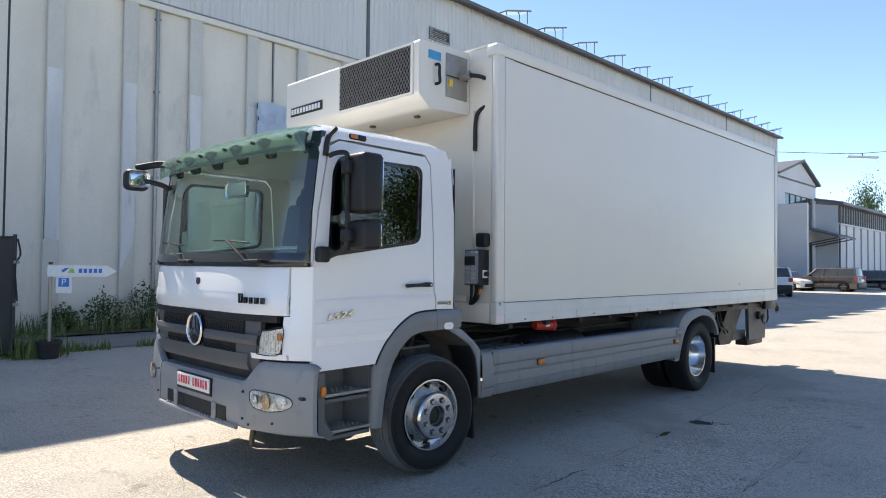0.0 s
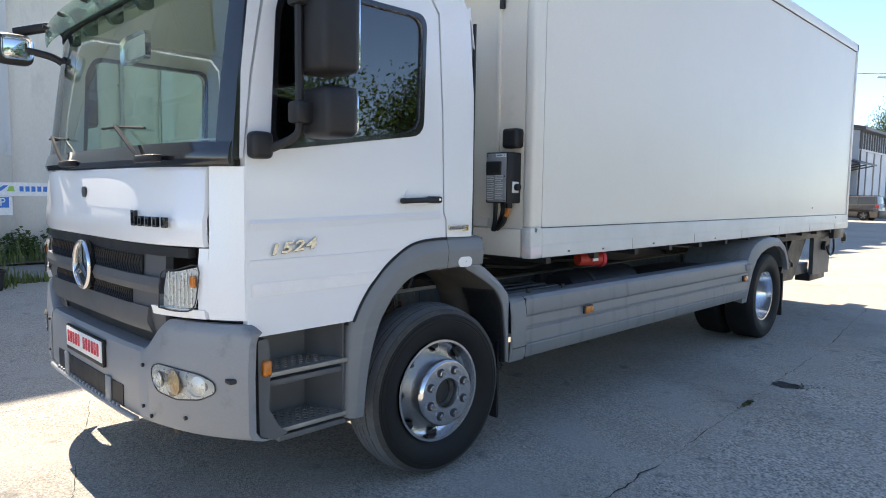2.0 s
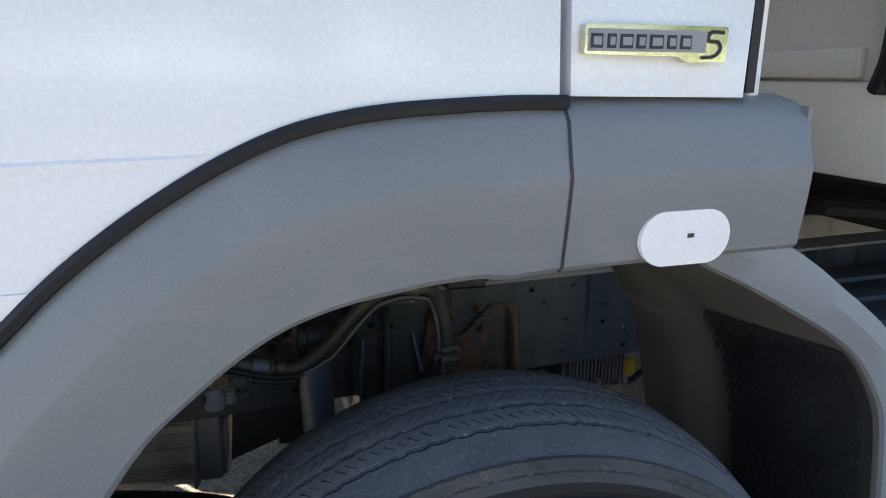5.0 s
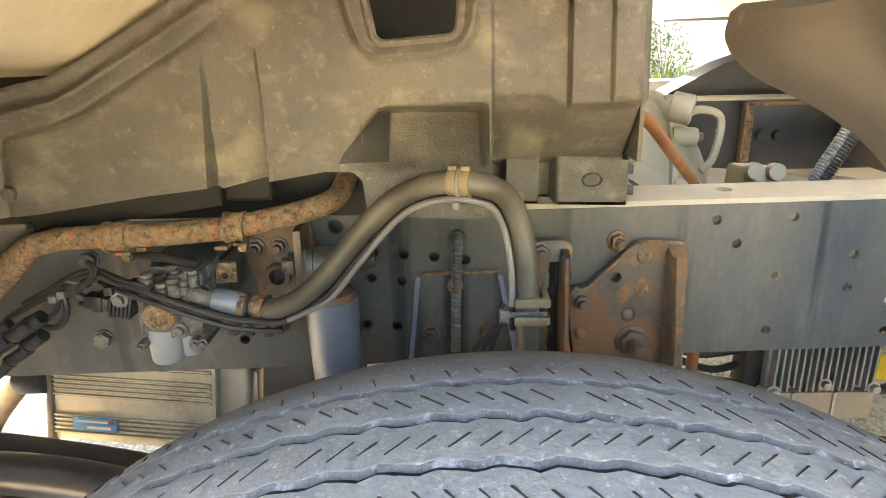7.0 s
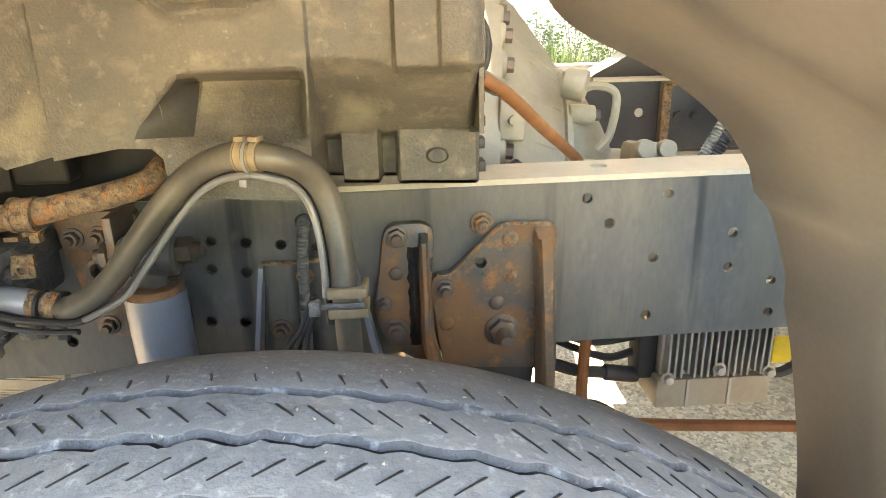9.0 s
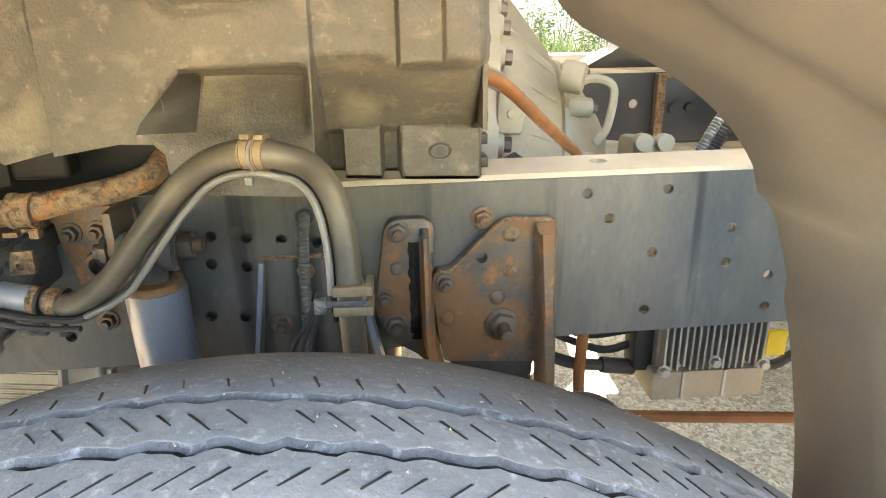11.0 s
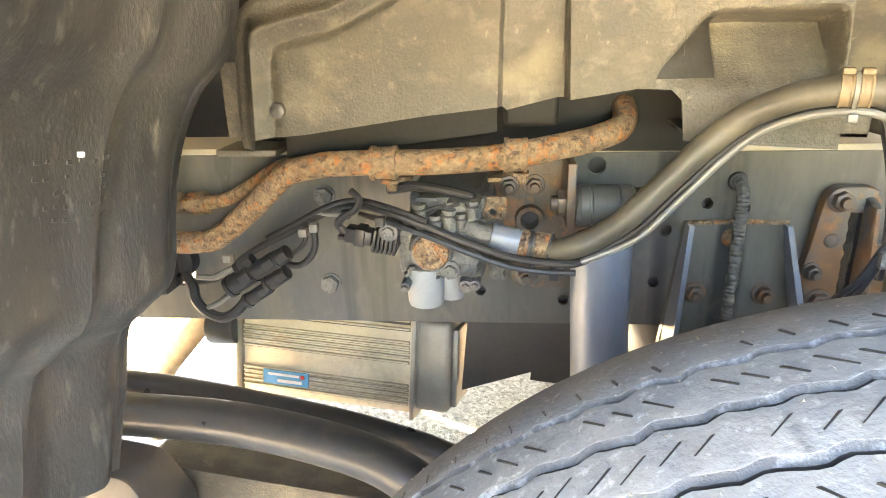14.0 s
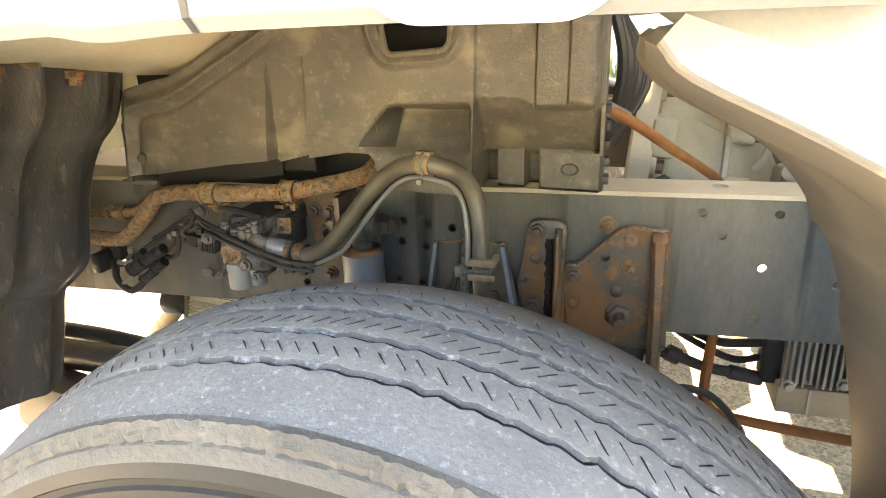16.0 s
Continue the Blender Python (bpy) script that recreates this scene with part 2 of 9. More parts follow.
PARKBLUE = mat("parking sign blue", (0.02, 0.16, 0.55), 0.4, 0, None, 30, 1, 200)
GREEN = mat("green print", (0.30, 0.55, 0.08), 0.4, 0, None, 30, 1, 200)
PAPER = mat("white label", (0.80, 0.80, 0.78), 0.4, 0, None, 30, 1, 200)
LABELGREY = mat("grey printed label", (0.30, 0.305, 0.31), 0.5, 0, (0.26, 0.26, 0.265), 8, 0.6, 200)
PINKTAPE = mat("pale pink reflective film", (0.80, 0.66, 0.63), 0.4, 0, (0.78, 0.72, 0.70), 30, 0.7, 300, 0.1, 0.0005)
TAPE = mat("retroreflective tape", (0.90, 0.87, 0.85), 0.35, 0, (0.82, 0.80, 0.79), 25, 0.5, 300, 0.2, 0.0005)
# the yellow in this chrome stands in for what it reflects
TINTCHROME = mat("chrome badge with reflection tint", (0.62, 0.58, 0.36), 0.18, 1.0, (0.75, 0.74, 0.70), 14, 0.8, 200)
CONCRETE = mat("concrete wall", (0.75, 0.70, 0.605), 0.9, 0, (0.63, 0.59, 0.51), 0.8, 0.9, 40, 0.3, 0.006, c3=(0.42, 0.40, 0.37), s3=1.3, t3=(0.58, 0.85), spec=0.2, stretch=(1, 1, 0.35))
PILASTER = mat("concrete pilaster", (0.61, 0.585, 0.52), 0.9, 0, (0.54, 0.515, 0.455), 0.9, 0.8, 40, 0.2, 0.004, c3=(0.36, 0.35, 0.33), s3=2.2, t3=(0.6, 0.8), spec=0.2, stretch=(1, 1, 0.3))
PATCH = mat("pale repair plaster", (0.68, 0.68, 0.66), 0.9, 0, (0.53, 0.53, 0.51), 1.4, 0.8, 60, 0.2, 0.003, c3=(0.33, 0.31, 0.28), s3=3.0, t3=(0.62, 0.78), spec=0.2, stretch=(1, 1, 0.25))
CORR = mat("corrugated sheet", (0.62, 0.61, 0.58), 0.5, 0.0, (0.55, 0.54, 0.52), 0.7, 0.8, 60, 0.0, stretch=(1, 1, 0.4))
ASPHALT = asphalt("worn asphalt")
COARSE = asphalt("coarse asphalt")
for node in COARSE.node_tree.nodes:
    if node.type == "TEX_VORONOI":
        node.inputs["Scale"].default_value = 95
    elif node.type == "MIX" and node.blend_type == "OVERLAY":
        node.inputs[0].default_value = 0.75
PAVE = mat("old pavement", (0.20, 0.195, 0.18), 0.9, 0, (0.25, 0.24, 0.22), 1.5, 0.8, 120, 0.4, 0.004, spec=0.3)
SOIL = mat("dry soil", (0.16, 0.125, 0.085), 0.95, 0, (0.11, 0.10, 0.06), 3, 0.8, 60, 0.6, 0.01, spec=0.2)
LEAF = mat("leaves", (0.055, 0.10, 0.025), 0.6, 0, (0.085, 0.13, 0.03), 1.5, 0.9, 20, 0, spec=0.3)
WEED = mat("weeds", (0.10, 0.155, 0.04), 0.6, 0, (0.16, 0.18, 0.06), 2.5, 0.9, 20, 0, spec=0.3)
PAPER_LEAF = mat("dry leaf", (0.62, 0.58, 0.48), 0.8, 0, (0.5, 0.45, 0.34), 60, 0.8, 300)
DRYWEED = mat("dry moss and weeds", (0.085, 0.095, 0.045), 0.8, 0, (0.13, 0.11, 0.06), 20, 0.9, 60, spec=0.2)
BARK = mat("bark", (0.10, 0.08, 0.06), 0.9, 0, (0.14, 0.11, 0.085), 9, 0.8, 40, 0.5, 0.01)
FACADE = mat("white render facade", (0.66, 0.67, 0.68), 0.85, 0, (0.58, 0.59, 0.60), 0.3, 0.8, 12, 0.05, spec=0.2)
ROOFDARK = mat("dark roof sheet", (0.10, 0.10, 0.105), 0.6, 0, (0.14, 0.13, 0.13), 0.6, 0.8, 20)
GLASSDARK = mat("dark window band", (0.05, 0.06, 0.07), 0.12, 0, (0.10, 0.11, 0.11), 0.4, 0.8, 10)
TARP = mat("pale blue tarpaulin", (0.46, 0.53, 0.62), 0.5, 0, (0.36, 0.42, 0.52), 2, 0.8, 60)
MESHDARK = mat("dark screen fabric", (0.035, 0.037, 0.04), 0.8, 0, (0.055, 0.055, 0.055), 3, 0.8, 300, 0.2, 0.002)
INTERIOR = mat("cab interior trim", (0.70, 0.72, 0.69), 0.8, 0, (0.74, 0.75, 0.72), 3, 0.7, 200)
WINDOW = glass("tinted door glass", (0.28, 0.34, 0.33), 2.1)
SCREEN = glass("windscreen glass", (0.80, 0.91, 0.83), 1.9, sheet=True)
SILVER = mat("lamp reflector", (0.82, 0.82, 0.80), 0.3, 0.5, (0.70, 0.70, 0.68), 30, 0.7, 200)
VISOR = glass("smoked visor acrylic", (0.66, 0.82, 0.71), 1.6, sheet=True)
# the acrylic is scratched and dusty: a little of it scatters
vn, vl = VISOR.node_tree.nodes, VISOR.node_tree.links
v_out = vn["Material Output"].inputs[0]
v_old = v_out.links[0].from_socket
v_dif, v_mix = vn.new("ShaderNodeBsdfDiffuse"), vn.new("ShaderNodeMixShader")
v_dif.inputs[0].default_value, v_mix.inputs[0].default_value = (0.30, 0.38, 0.33, 1), 0.17
vl.new(v_old, v_mix.inputs[1])
vl.new(v_dif.outputs[0], v_mix.inputs[2])
vl.new(v_mix.outputs[0], v_out)
LENS = glass("clear lamp lens", (0.92, 0.93, 0.93), 1.4)
MIRROR = mat("mirror glass", (0.85, 0.86, 0.86), 0.02, 1.0, None, 5, 1, 100, rvar=0.01)


def streaks(m, colour, stretch, t, amount=1.0, gloss=None, scale=1.0, turn=(0, 0, 0)):
    """Lays long marks of another colour (and gloss) over a surface: run-off dirt, scrapes, wiped patches."""
    n, l = m.node_tree.nodes, m.node_tree.links
    b = n["Principled BSDF"]
    co, mp, tx, mr = n.new("ShaderNodeTexCoord"), n.new("ShaderNodeMapping"), n.new("ShaderNodeTexNoise"), n.new("ShaderNodeMapRange")
    mp.inputs["Scale"].default_value = stretch
    mp.inputs["Rotation"].default_value = [radians(v) for v in turn]
    tx.inputs["Scale"].default_value, tx.inputs["Detail"].default_value = scale, 5.0
    l.new(co.outputs["Object"], mp.inputs[0])
    l.new(mp.outputs[0], tx.inputs["Vector"])
    mr.inputs[1].default_value, mr.inputs[2].default_value, mr.inputs[4].default_value = t[0], t[1], amount
    l.new(tx.outputs[0], mr.inputs[0])
    for socket, value in (("Base Color", colour), ("Roughness", gloss)):
        if value is None:
            continue
        mx = n.new("ShaderNodeMix")
        mx.data_type = "RGBA" if socket == "Base Color" else "FLOAT"
        a, z, o = (6, 7, 2) if socket == "Base Color" else (2, 3, 0)
        l.new(mr.outputs[0], mx.inputs[0])
        l.new(b.inputs[socket].links[0].from_socket, mx.inputs[a])
        mx.inputs[z].default_value = (*value, 1) if socket == "Base Color" else value
        l.new(mx.outputs[o], b.inputs[socket])


streaks(RAIL, (0.095, 0.085, 0.062), (13, 13, 1.0), (0.5, 0.68), 0.45, 0.6)
streaks(RAIL, (0.012, 0.014, 0.018), (30, 30, 1.6), (0.58, 0.7), 0.7, 0.3)
streaks(RAIL, (0.15, 0.135, 0.105), (70, 70, 45), (0.60, 0.74), 0.3, 0.6)
streaks(RUSTPLATE, (0.035, 0.034, 0.034), (30, 30, 14), (0.58, 0.70), 0.6, 0.3)
streaks(RUSTPLATE, (0.19, 0.085, 0.035), (16, 16, 16), (0.50, 0.62), 0.8, 0.85)
streaks(RUSTPLATE, (0.26, 0.12, 0.04), (90, 90, 90), (0.58, 0.68), 0.5, 0.85)
streaks(RUST, (0.05, 0.03, 0.022), (150, 150, 150), (0.56, 0.64), 0.75, 0.9)
streaks(RUST, (0.30, 0.21, 0.13), (16, 16, 16), (0.56, 0.7), 0.3, 0.9)
streaks(FLAP, (0.20, 0.185, 0.155), (60, 60, 9), (0.62, 0.72), 0.55, 0.6, 1.0, (0, 18, 0))
streaks(FLAP, (0.018, 0.018, 0.018), (7, 7, 3), (0.5, 0.62), 0.5, 0.38)
streaks(FLAP, (0.17, 0.16, 0.145), (110, 110, 45), (0.62, 0.72), 0.4, 0.6, 1.0, (0, 25, 0))
streaks(FLAP, (0.014, 0.014, 0.014), (34, 34, 20), (0.60, 0.70), 0.5, 0.5)
streaks(LINER, (0.27, 0.225, 0.155), (13, 13, 16), (0.58, 0.72), 0.4, 0.75)
streaks(LINER, (0.27, 0.23, 0.17), (190, 190, 120), (0.66, 0.74), 0.35, 0.75, 1.0, (0, 40, 0))
streaks(LINER, (0.20, 0.17, 0.125), (30, 70, 60), (0.55, 0.72), 0.28, 0.7, 1.0, (0, 35, 0))
streaks(LINER, (0.022, 0.020, 0.018), (45, 45, 70), (0.58, 0.72), 0.35, 0.5)
streaks(LINER, (0.03, 0.029, 0.026), (9, 9, 4), (0.54, 0.7), 0.55, 0.5)
streaks(MUDG, (0.10, 0.085, 0.07), (14, 14, 4), (0.55, 0.72), 0.5, 0.6)
streaks(GREY, (0.27, 0.265, 0.27), (5, 5, 40), (0.6, 0.75), 0.35, 0.55, 1.0, (0, 35, 0))
streaks(SKIRT, (0.11, 0.108, 0.10), (14, 14, 1.4), (0.56, 0.72), 0.5, 0.6)
streaks(TRIMWHITE, (0.50, 0.42, 0.24), (34, 34, 0.9), (0.66, 0.74), 0.5)
streaks(BOXWHITE, (0.66, 0.62, 0.52), (16, 16, 0.25), (0.62, 0.8), 0.35)
for ground_m in (ASPHALT, COARSE):
    streaks(ground_m, (0.19, 0.18, 0.16), (0.55, 0.55, 1), (0.54, 0.68), 0.35)
    streaks(ground_m, (0.42, 0.40, 0.36), (1.6, 1.1, 1), (0.5, 0.7), 0.65)
    streaks(ground_m, (0.13, 0.125, 0.115), (5, 4, 1), (0.63, 0.72), 0.5)
streaks(ARM, (0.16, 0.14, 0.11), (6, 20, 40), (0.58, 0.72), 0.4, 0.5)
streaks(COOLER, (0.24, 0.17, 0.11), (9, 9, 5), (0.56, 0.72), 0.55)
streaks(SHOCK, (0.26, 0.20, 0.13), (30, 30, 3), (0.58, 0.72), 0.5, 0.6)

# near-black colours that stand in for shade in and behind the engine shield
SHADEBLACK = mat("black plastic darkened for shade", (0.009, 0.0085, 0.008), 0.6, 0, (0.016, 0.015, 0.013), 9, 0.8, 200, 0.2, 0.001, spec=0.2)
SHADECHEEK = mat("cheek plastic darkened for shade", (0.022, 0.020, 0.017), 0.6, 0, (0.045, 0.039, 0.030), 16, 0.9, 260, 0.3, 0.001, spec=0.3)
WETOIL = mat("wet oil", (0.012, 0.012, 0.013), 0.05, c2=(0.03, 0.025, 0.02), scale=60, bump=0.4, coat=0.6)


# ---- shapes ----
def bm_new():
    return bmesh.new()


def join(*bms):
    out = bm_new()
    for b in bms:
        me = bpy.data.meshes.new("tmp")
        b.to_mesh(me)
        b.free()
        out.from_mesh(me)
        bpy.data.meshes.remove(me)
    return out


def box(x0, x1, y0, y1, z0, z1, bevel=0.0, seg=2):
    b = bm_new()
    bmesh.ops.create_cube(b, size=1, matrix=Matrix.Translation(((x0 + x1) / 2, (y0 + y1) / 2, (z0 + z1) / 2)) @ Matrix.Diagonal((abs(x1 - x0), abs(y1 - y0), abs(z1 - z0), 1)))
    if bevel:
        bmesh.ops.bevel(b, geom=b.edges[:], offset=bevel, segments=seg, affect="EDGES", profile=0.5)
    return b


def moved(b, m):
    b.transform(m)
    return b


def to3(axis, u, v, w):
    return (w, u, v) if axis == "x" else (u, w, v) if axis == "y" else (u, v, w)


def plate(outer, axis, a, z, holes=(), bevel=0.0):
    """A flat sheet between a and z along axis, its outline and holes given in the other two axes."""
    b = bm_new()
    loops = []
    for loop in (outer, *holes):
        vs = [b.verts.new(to3(axis, u, v, a)) for u, v in loop]
        loops.append([b.edges.new((vs[i], vs[(i + 1) % len(vs)])) for i in range(len(vs))])
    if holes:
        bmesh.ops.triangle_fill(b, edges=[e for lp in loops for e in lp], use_beauty=True, use_dissolve=False)
    else:
        b.faces.new(b.verts[:])
    d = Vector(to3(axis, 0, 0, z - a))
    got = bmesh.ops.extrude_face_region(b, geom=b.faces[:])
    bmesh.ops.translate(b, verts=[g for g in got["geom"] if isinstance(g, bmesh.types.BMVert)], vec=d)
    bmesh.ops.recalc_face_normals(b, faces=b.faces[:])
    if bevel:
        edges = [e for e in b.edges if len(e.link_faces) == 2 and e.calc_face_angle(0) > 0.9]
        bmesh.ops.bevel(b, geom=edges, offset=bevel, segments=2, affect="EDGES", profile=0.5)
    return b


def circle(u, v, r, n=12, r2=None, a0=0.0):
    return [(u + r * math.cos(a0 + 2 * math.pi * i / n), v + (r2 or r) * math.sin(a0 + 2 * math.pi * i / n)) for i in range(n)]


def rrect(u0, u1, v0, v1, r, n=4):
    pts = []
    for cu, cv, a in ((u1 - r, v1 - r, 0), (u0 + r, v1 - r, 90), (u0 + r, v0 + r, 180), (u1 - r, v0 + r, 270)):
        for i in range(n + 1):
            t = radians(a + 90 * i / n)
            pts.append((cu + r * math.cos(t), cv + r * math.sin(t)))
    return pts


def rounded(pts, r, n=4):
    """A polygon with its corners rounded."""
    out = []
    k = len(pts)
    for i in range(k):
        p0, p, p1 = Vector(pts[i - 1]), Vector(pts[i]), Vector(pts[(i + 1) % k])
        a, z = (p0 - p), (p1 - p)
        d = min(r, a.length * 0.45, z.length * 0.45)
        s, e = p + a.normalized() * d, p + z.normalized() * d
        for j in range(n + 1):
            t = j / n
            out.append(tuple((1 - t) ** 2 * s + 2 * t * (1 - t) * p + t * t * e))
    return out


def catmull(pts, n=6):
    p = [Vector(q) for q in pts]
    p = [p[0] * 2 - p[1]] + p + [p[-1] * 2 - p[-2]]
    out = []
    for i in range(1, len(p) - 2):
        for j in range(n):
            t = j / n
            out.append(0.5 * (2 * p[i] + (p[i + 1] - p[i - 1]) * t + (2 * p[i - 1] - 5 * p[i] + 4 * p[i + 1] - p[i + 2]) * t * t + (3 * p[i] - p[i - 1] - 3 * p[i + 1] + p[i + 2]) * t ** 3))
    out.append(p[-2])
    return out


def tube(pts, r, seg=10, n=6, rings=None):
    """A round bar along a smooth line; rings: (pitch, depth) for a corrugated one."""
    path = catmull(pts, n) if n > 1 else [Vector(q) for q in pts]
    b = bm_new()
    side = None
    prev = None
    run = 0.0
    for i, p in enumerate(path):
        t = (path[min(i + 1, len(path) - 1)] - path[max(i - 1, 0)]).normalized()
        side = t.orthogonal().normalized() if side is None else (side - t * side.dot(t)).normalized()
        up = t.cross(side)
        if i:
            run += (p - path[i - 1]).length
        rr = r * (1 + (rings[1] if int(run / rings[0]) % 2 else 0)) if rings else r
        ring = [b.verts.new(p + (side * math.cos(2 * math.pi * k / seg) + up * math.sin(2 * math.pi * k / seg)) * rr) for k in range(seg)]
        if prev:
            for k in range(seg):
                b.faces.new((prev[k], prev[(k + 1) % seg], ring[(k + 1) % seg], ring[k]))
        else:
            b.faces.new(ring[::-1])
        prev = ring
    b.faces.new(prev)
    bmesh.ops.recalc_face_normals(b, faces=b.faces[:])
    return b


def rod(p0, p1, r, seg=14, r2=None, bevel=0.0):
    p0, p1 = Vector(p0), Vector(p1)
    b = bm_new()
    d = p1 - p0
    m = Matrix.Translation((p0 + p1) / 2) @ d.to_track_quat("Z", "Y").to_matrix().to_4x4()
    bmesh.ops.create_cone(b, cap_ends=True, segments=seg, radius1=r, radius2=r if r2 is None else r2, depth=d.length, matrix=m)
    if bevel:
        bmesh.ops.bevel(b, geom=[e for e in b.edges if len(e.link_faces) == 2 and e.calc_face_angle(0) > 0.9], offset=bevel, segments=2, affect="EDGES", profile=0.5)
    return b


def lathe(profile, centre, n=64, wave=None):
    """Turns (radius, y) pairs round the axle through centre (x, z). wave: y shift by (index, angle)."""
    b = bm_new()
    rows = []
    for k, (r, y) in enumerate(profile):
        row = []
        for i in range(n):
            a = 2 * math.pi * i / n
            dy = wave(k, a) if wave else 0
            row.append(b.verts.new((centre[0] + r * math.cos(a), y + dy, centre[1] + r * math.sin(a))))
        rows.append(row)
    for p, q in zip(rows, rows[1:]):
        for i in range(n):
            b.faces.new((p[i], p[(i + 1) % n], q[(i + 1) % n], q[i]))
    bmesh.ops.recalc_face_normals(b, faces=b.faces[:])
    return b


def loft(rows, closed=False):
    b = bm_new()
    vs = [[b.verts.new(p) for p in row] for row in rows]
    for p, q in zip(vs, vs[1:]):
        for i in range(len(p) - (0 if closed else 1)):
            j = (i + 1) % len(p)
            b.faces.new((p[i], p[j], q[j], q[i]))
    bmesh.ops.recalc_face_normals(b, faces=b.faces[:])
    return b


def solid(b, t):
    """Gives a sheet the thickness t."""
    bmesh.ops.solidify(b, geom=b.faces[:], thickness=t)
    bmesh.ops.recalc_face_normals(b, faces=b.faces[:])
    return b


def thick(b, d):
    """Extrudes a sheet along d into a solid."""
    got = bmesh.ops.extrude_face_region(b, geom=b.faces[:])
    bmesh.ops.translate(b, verts=[g for g in got["geom"] if isinstance(g, bmesh.types.BMVert)], vec=Vector(d))
    bmesh.ops.recalc_face_normals(b, faces=b.faces[:])
    return b


def finish(name, b, material, parent=None, label="", bevel=0.0, angle=0.6):
    me = bpy.data.meshes.new(name)
    for f in b.faces:
        f.smooth = True
    for e in b.edges:
        if len(e.link_faces) == 2 and e.calc_face_angle(0) > angle:
            e.smooth = False
    b.to_mesh(me)
    b.free()
    me.materials.append(material)
    ob = new(name, me)
    if parent:
        ob.parent = parent
    if label:
        ob["label"] = label
    if bevel:
        md = ob.modifiers.new("bevel", "BEVEL")
        md.width, md.segments, md.limit_method, md.angle_limit = bevel, 2, "ANGLE", 0.7
    return ob


def part(name, b, material, parent, label="", bevel=0.0, angle=0.6):
    return finish(name, b, material, parent, label, bevel, angle)


def thing(name, label, category, group="", kind="", at=(0, 0, 0)):
    ob = new(name)
    ob.empty_display_size = 0.2
    ob.location = at
    return tagged(ob, label, category, group, kind)


def letters(name, text, m, size, material, parent, depth=0.002, label="", shear=0.0, bold=0.0, wide=1.0):
    cu = bpy.data.curves.new("text", "FONT")
    cu.body, cu.size, cu.extrude, cu.align_x, cu.align_y, cu.shear, cu.offset, cu.space_character = text, size, depth, "CENTER", "CENTER", shear, bold, 1.12
    tmp = new("text", cu)
    me = bpy.data.meshes.new_from_object(tmp.evaluated_get(bpy.context.evaluated_depsgraph_get()))
    bpy.data.objects.remove(tmp)
    me.name = name
    me.transform(m @ Matrix.Diagonal((wide, 1, 1, 1)))
    me.materials.clear()
    me.materials.append(material)
    ob = new(name, me)
    ob.parent = parent
    if label:
        ob["label"] = label
    return ob


# lettering planes: facing the near side (-y), and facing the front (-x)
def on_side(x, y, z, tilt=0):
    return Matrix.Translation((x, y, z)) @ pose(0, 0, 0, 90, -tilt, 0)


# ---- ground and the hall ----
def grid_sheet(x0, x1, y0, y1, nx, ny, z):
    return loft([[(x0 + (x1 - x0) * i / nx, y0 + (y1 - y0) * j / ny, z(x0 + (x1 - x0) * i / nx, y0 + (y1 - y0) * j / ny)) for i in range(nx + 1)] for j in range(ny + 1)])


ground = finish("ground", box(-900, 900, -900, 900, -0.5, 0.0), ASPHALT)
tagged(ground, "worn grey asphalt yard with fine aggregate", "ground", kind="structure")

# darker mended strips and cracks in the asphalt
CRACK = mat("asphalt crack", (0.05, 0.048, 0.04), 0.95, 0, None, 30, 1, 90, 0.3)


def crack(points, width, seed):
    rnd = random.Random(seed)
    path = catmull([(x, y, 0) for x, y in points], 14)
    left, right = [], []
    for i, p in enumerate(path):
        t = (path[min(i + 1, len(path) - 1)] - path[max(i - 1, 0)]).normalized()
        s = Vector((-t.y, t.x, 0))
        p = p + s * (rnd.uniform(-0.008, 0.008) + 0.02 * noise.noise((p.x * 5, p.y * 5, seed + 3)))
        w = width * rnd.uniform(0.05, 0.5) * (0.4 + 1.9 * max(0.0, noise.noise((p.x * 1.7, p.y * 1.7, seed)) + 0.25))
        left.append((p.x + s.x * w, p.y + s.y * w, 0.004))
        right.append((p.x - s.x * w, p.y - s.y * w, 0.004))
    return loft([left, right])


CRACKS = [([(0.14, -0.81), (0.69, -0.80), (1.8, -0.75), (2.26, -0.73), (2.88, -0.68), (3.6, -0.65), (4.65, -0.59), (6.47, -0.41), (7.6, -0.3)], 0.007), ([(2.93, -0.66), (3.03, -0.82), (3.09, -1.05), (3.14, -1.28), (3.13, -1.58), (3.2, -2.2)], 0.010), ([(0.2, -1.86), (1.05, -1.83), (1.53, -1.81), (2.6, -1.80)], 0.006), ([(-0.94, 2.34), (-1.2, 1.61), (-1.4, 1.06), (-1.56, 0.64), (-1.7, 0.2)], 0.004), ([(-4.5, 3.4), (-2.6, 2.75), (-0.94, 2.34)], 0.005), ([(2.55, -0.70), (2.42, -0.52), (2.5, -0.30), (2.36, -0.05)], 0.004), ([(2.25, -0.72), (2.1, -0.5), (1.8, -0.42), (1.62, -0.2)], 0.003), ([(3.3, -0.62), (3.5, -0.35), (3.45, -0.1)], 0.003)]
for k, (pts, w) in enumerate(CRACKS):
    tagged(finish("crack", crack(pts, w, k), CRACK, ground), "dark open crack")
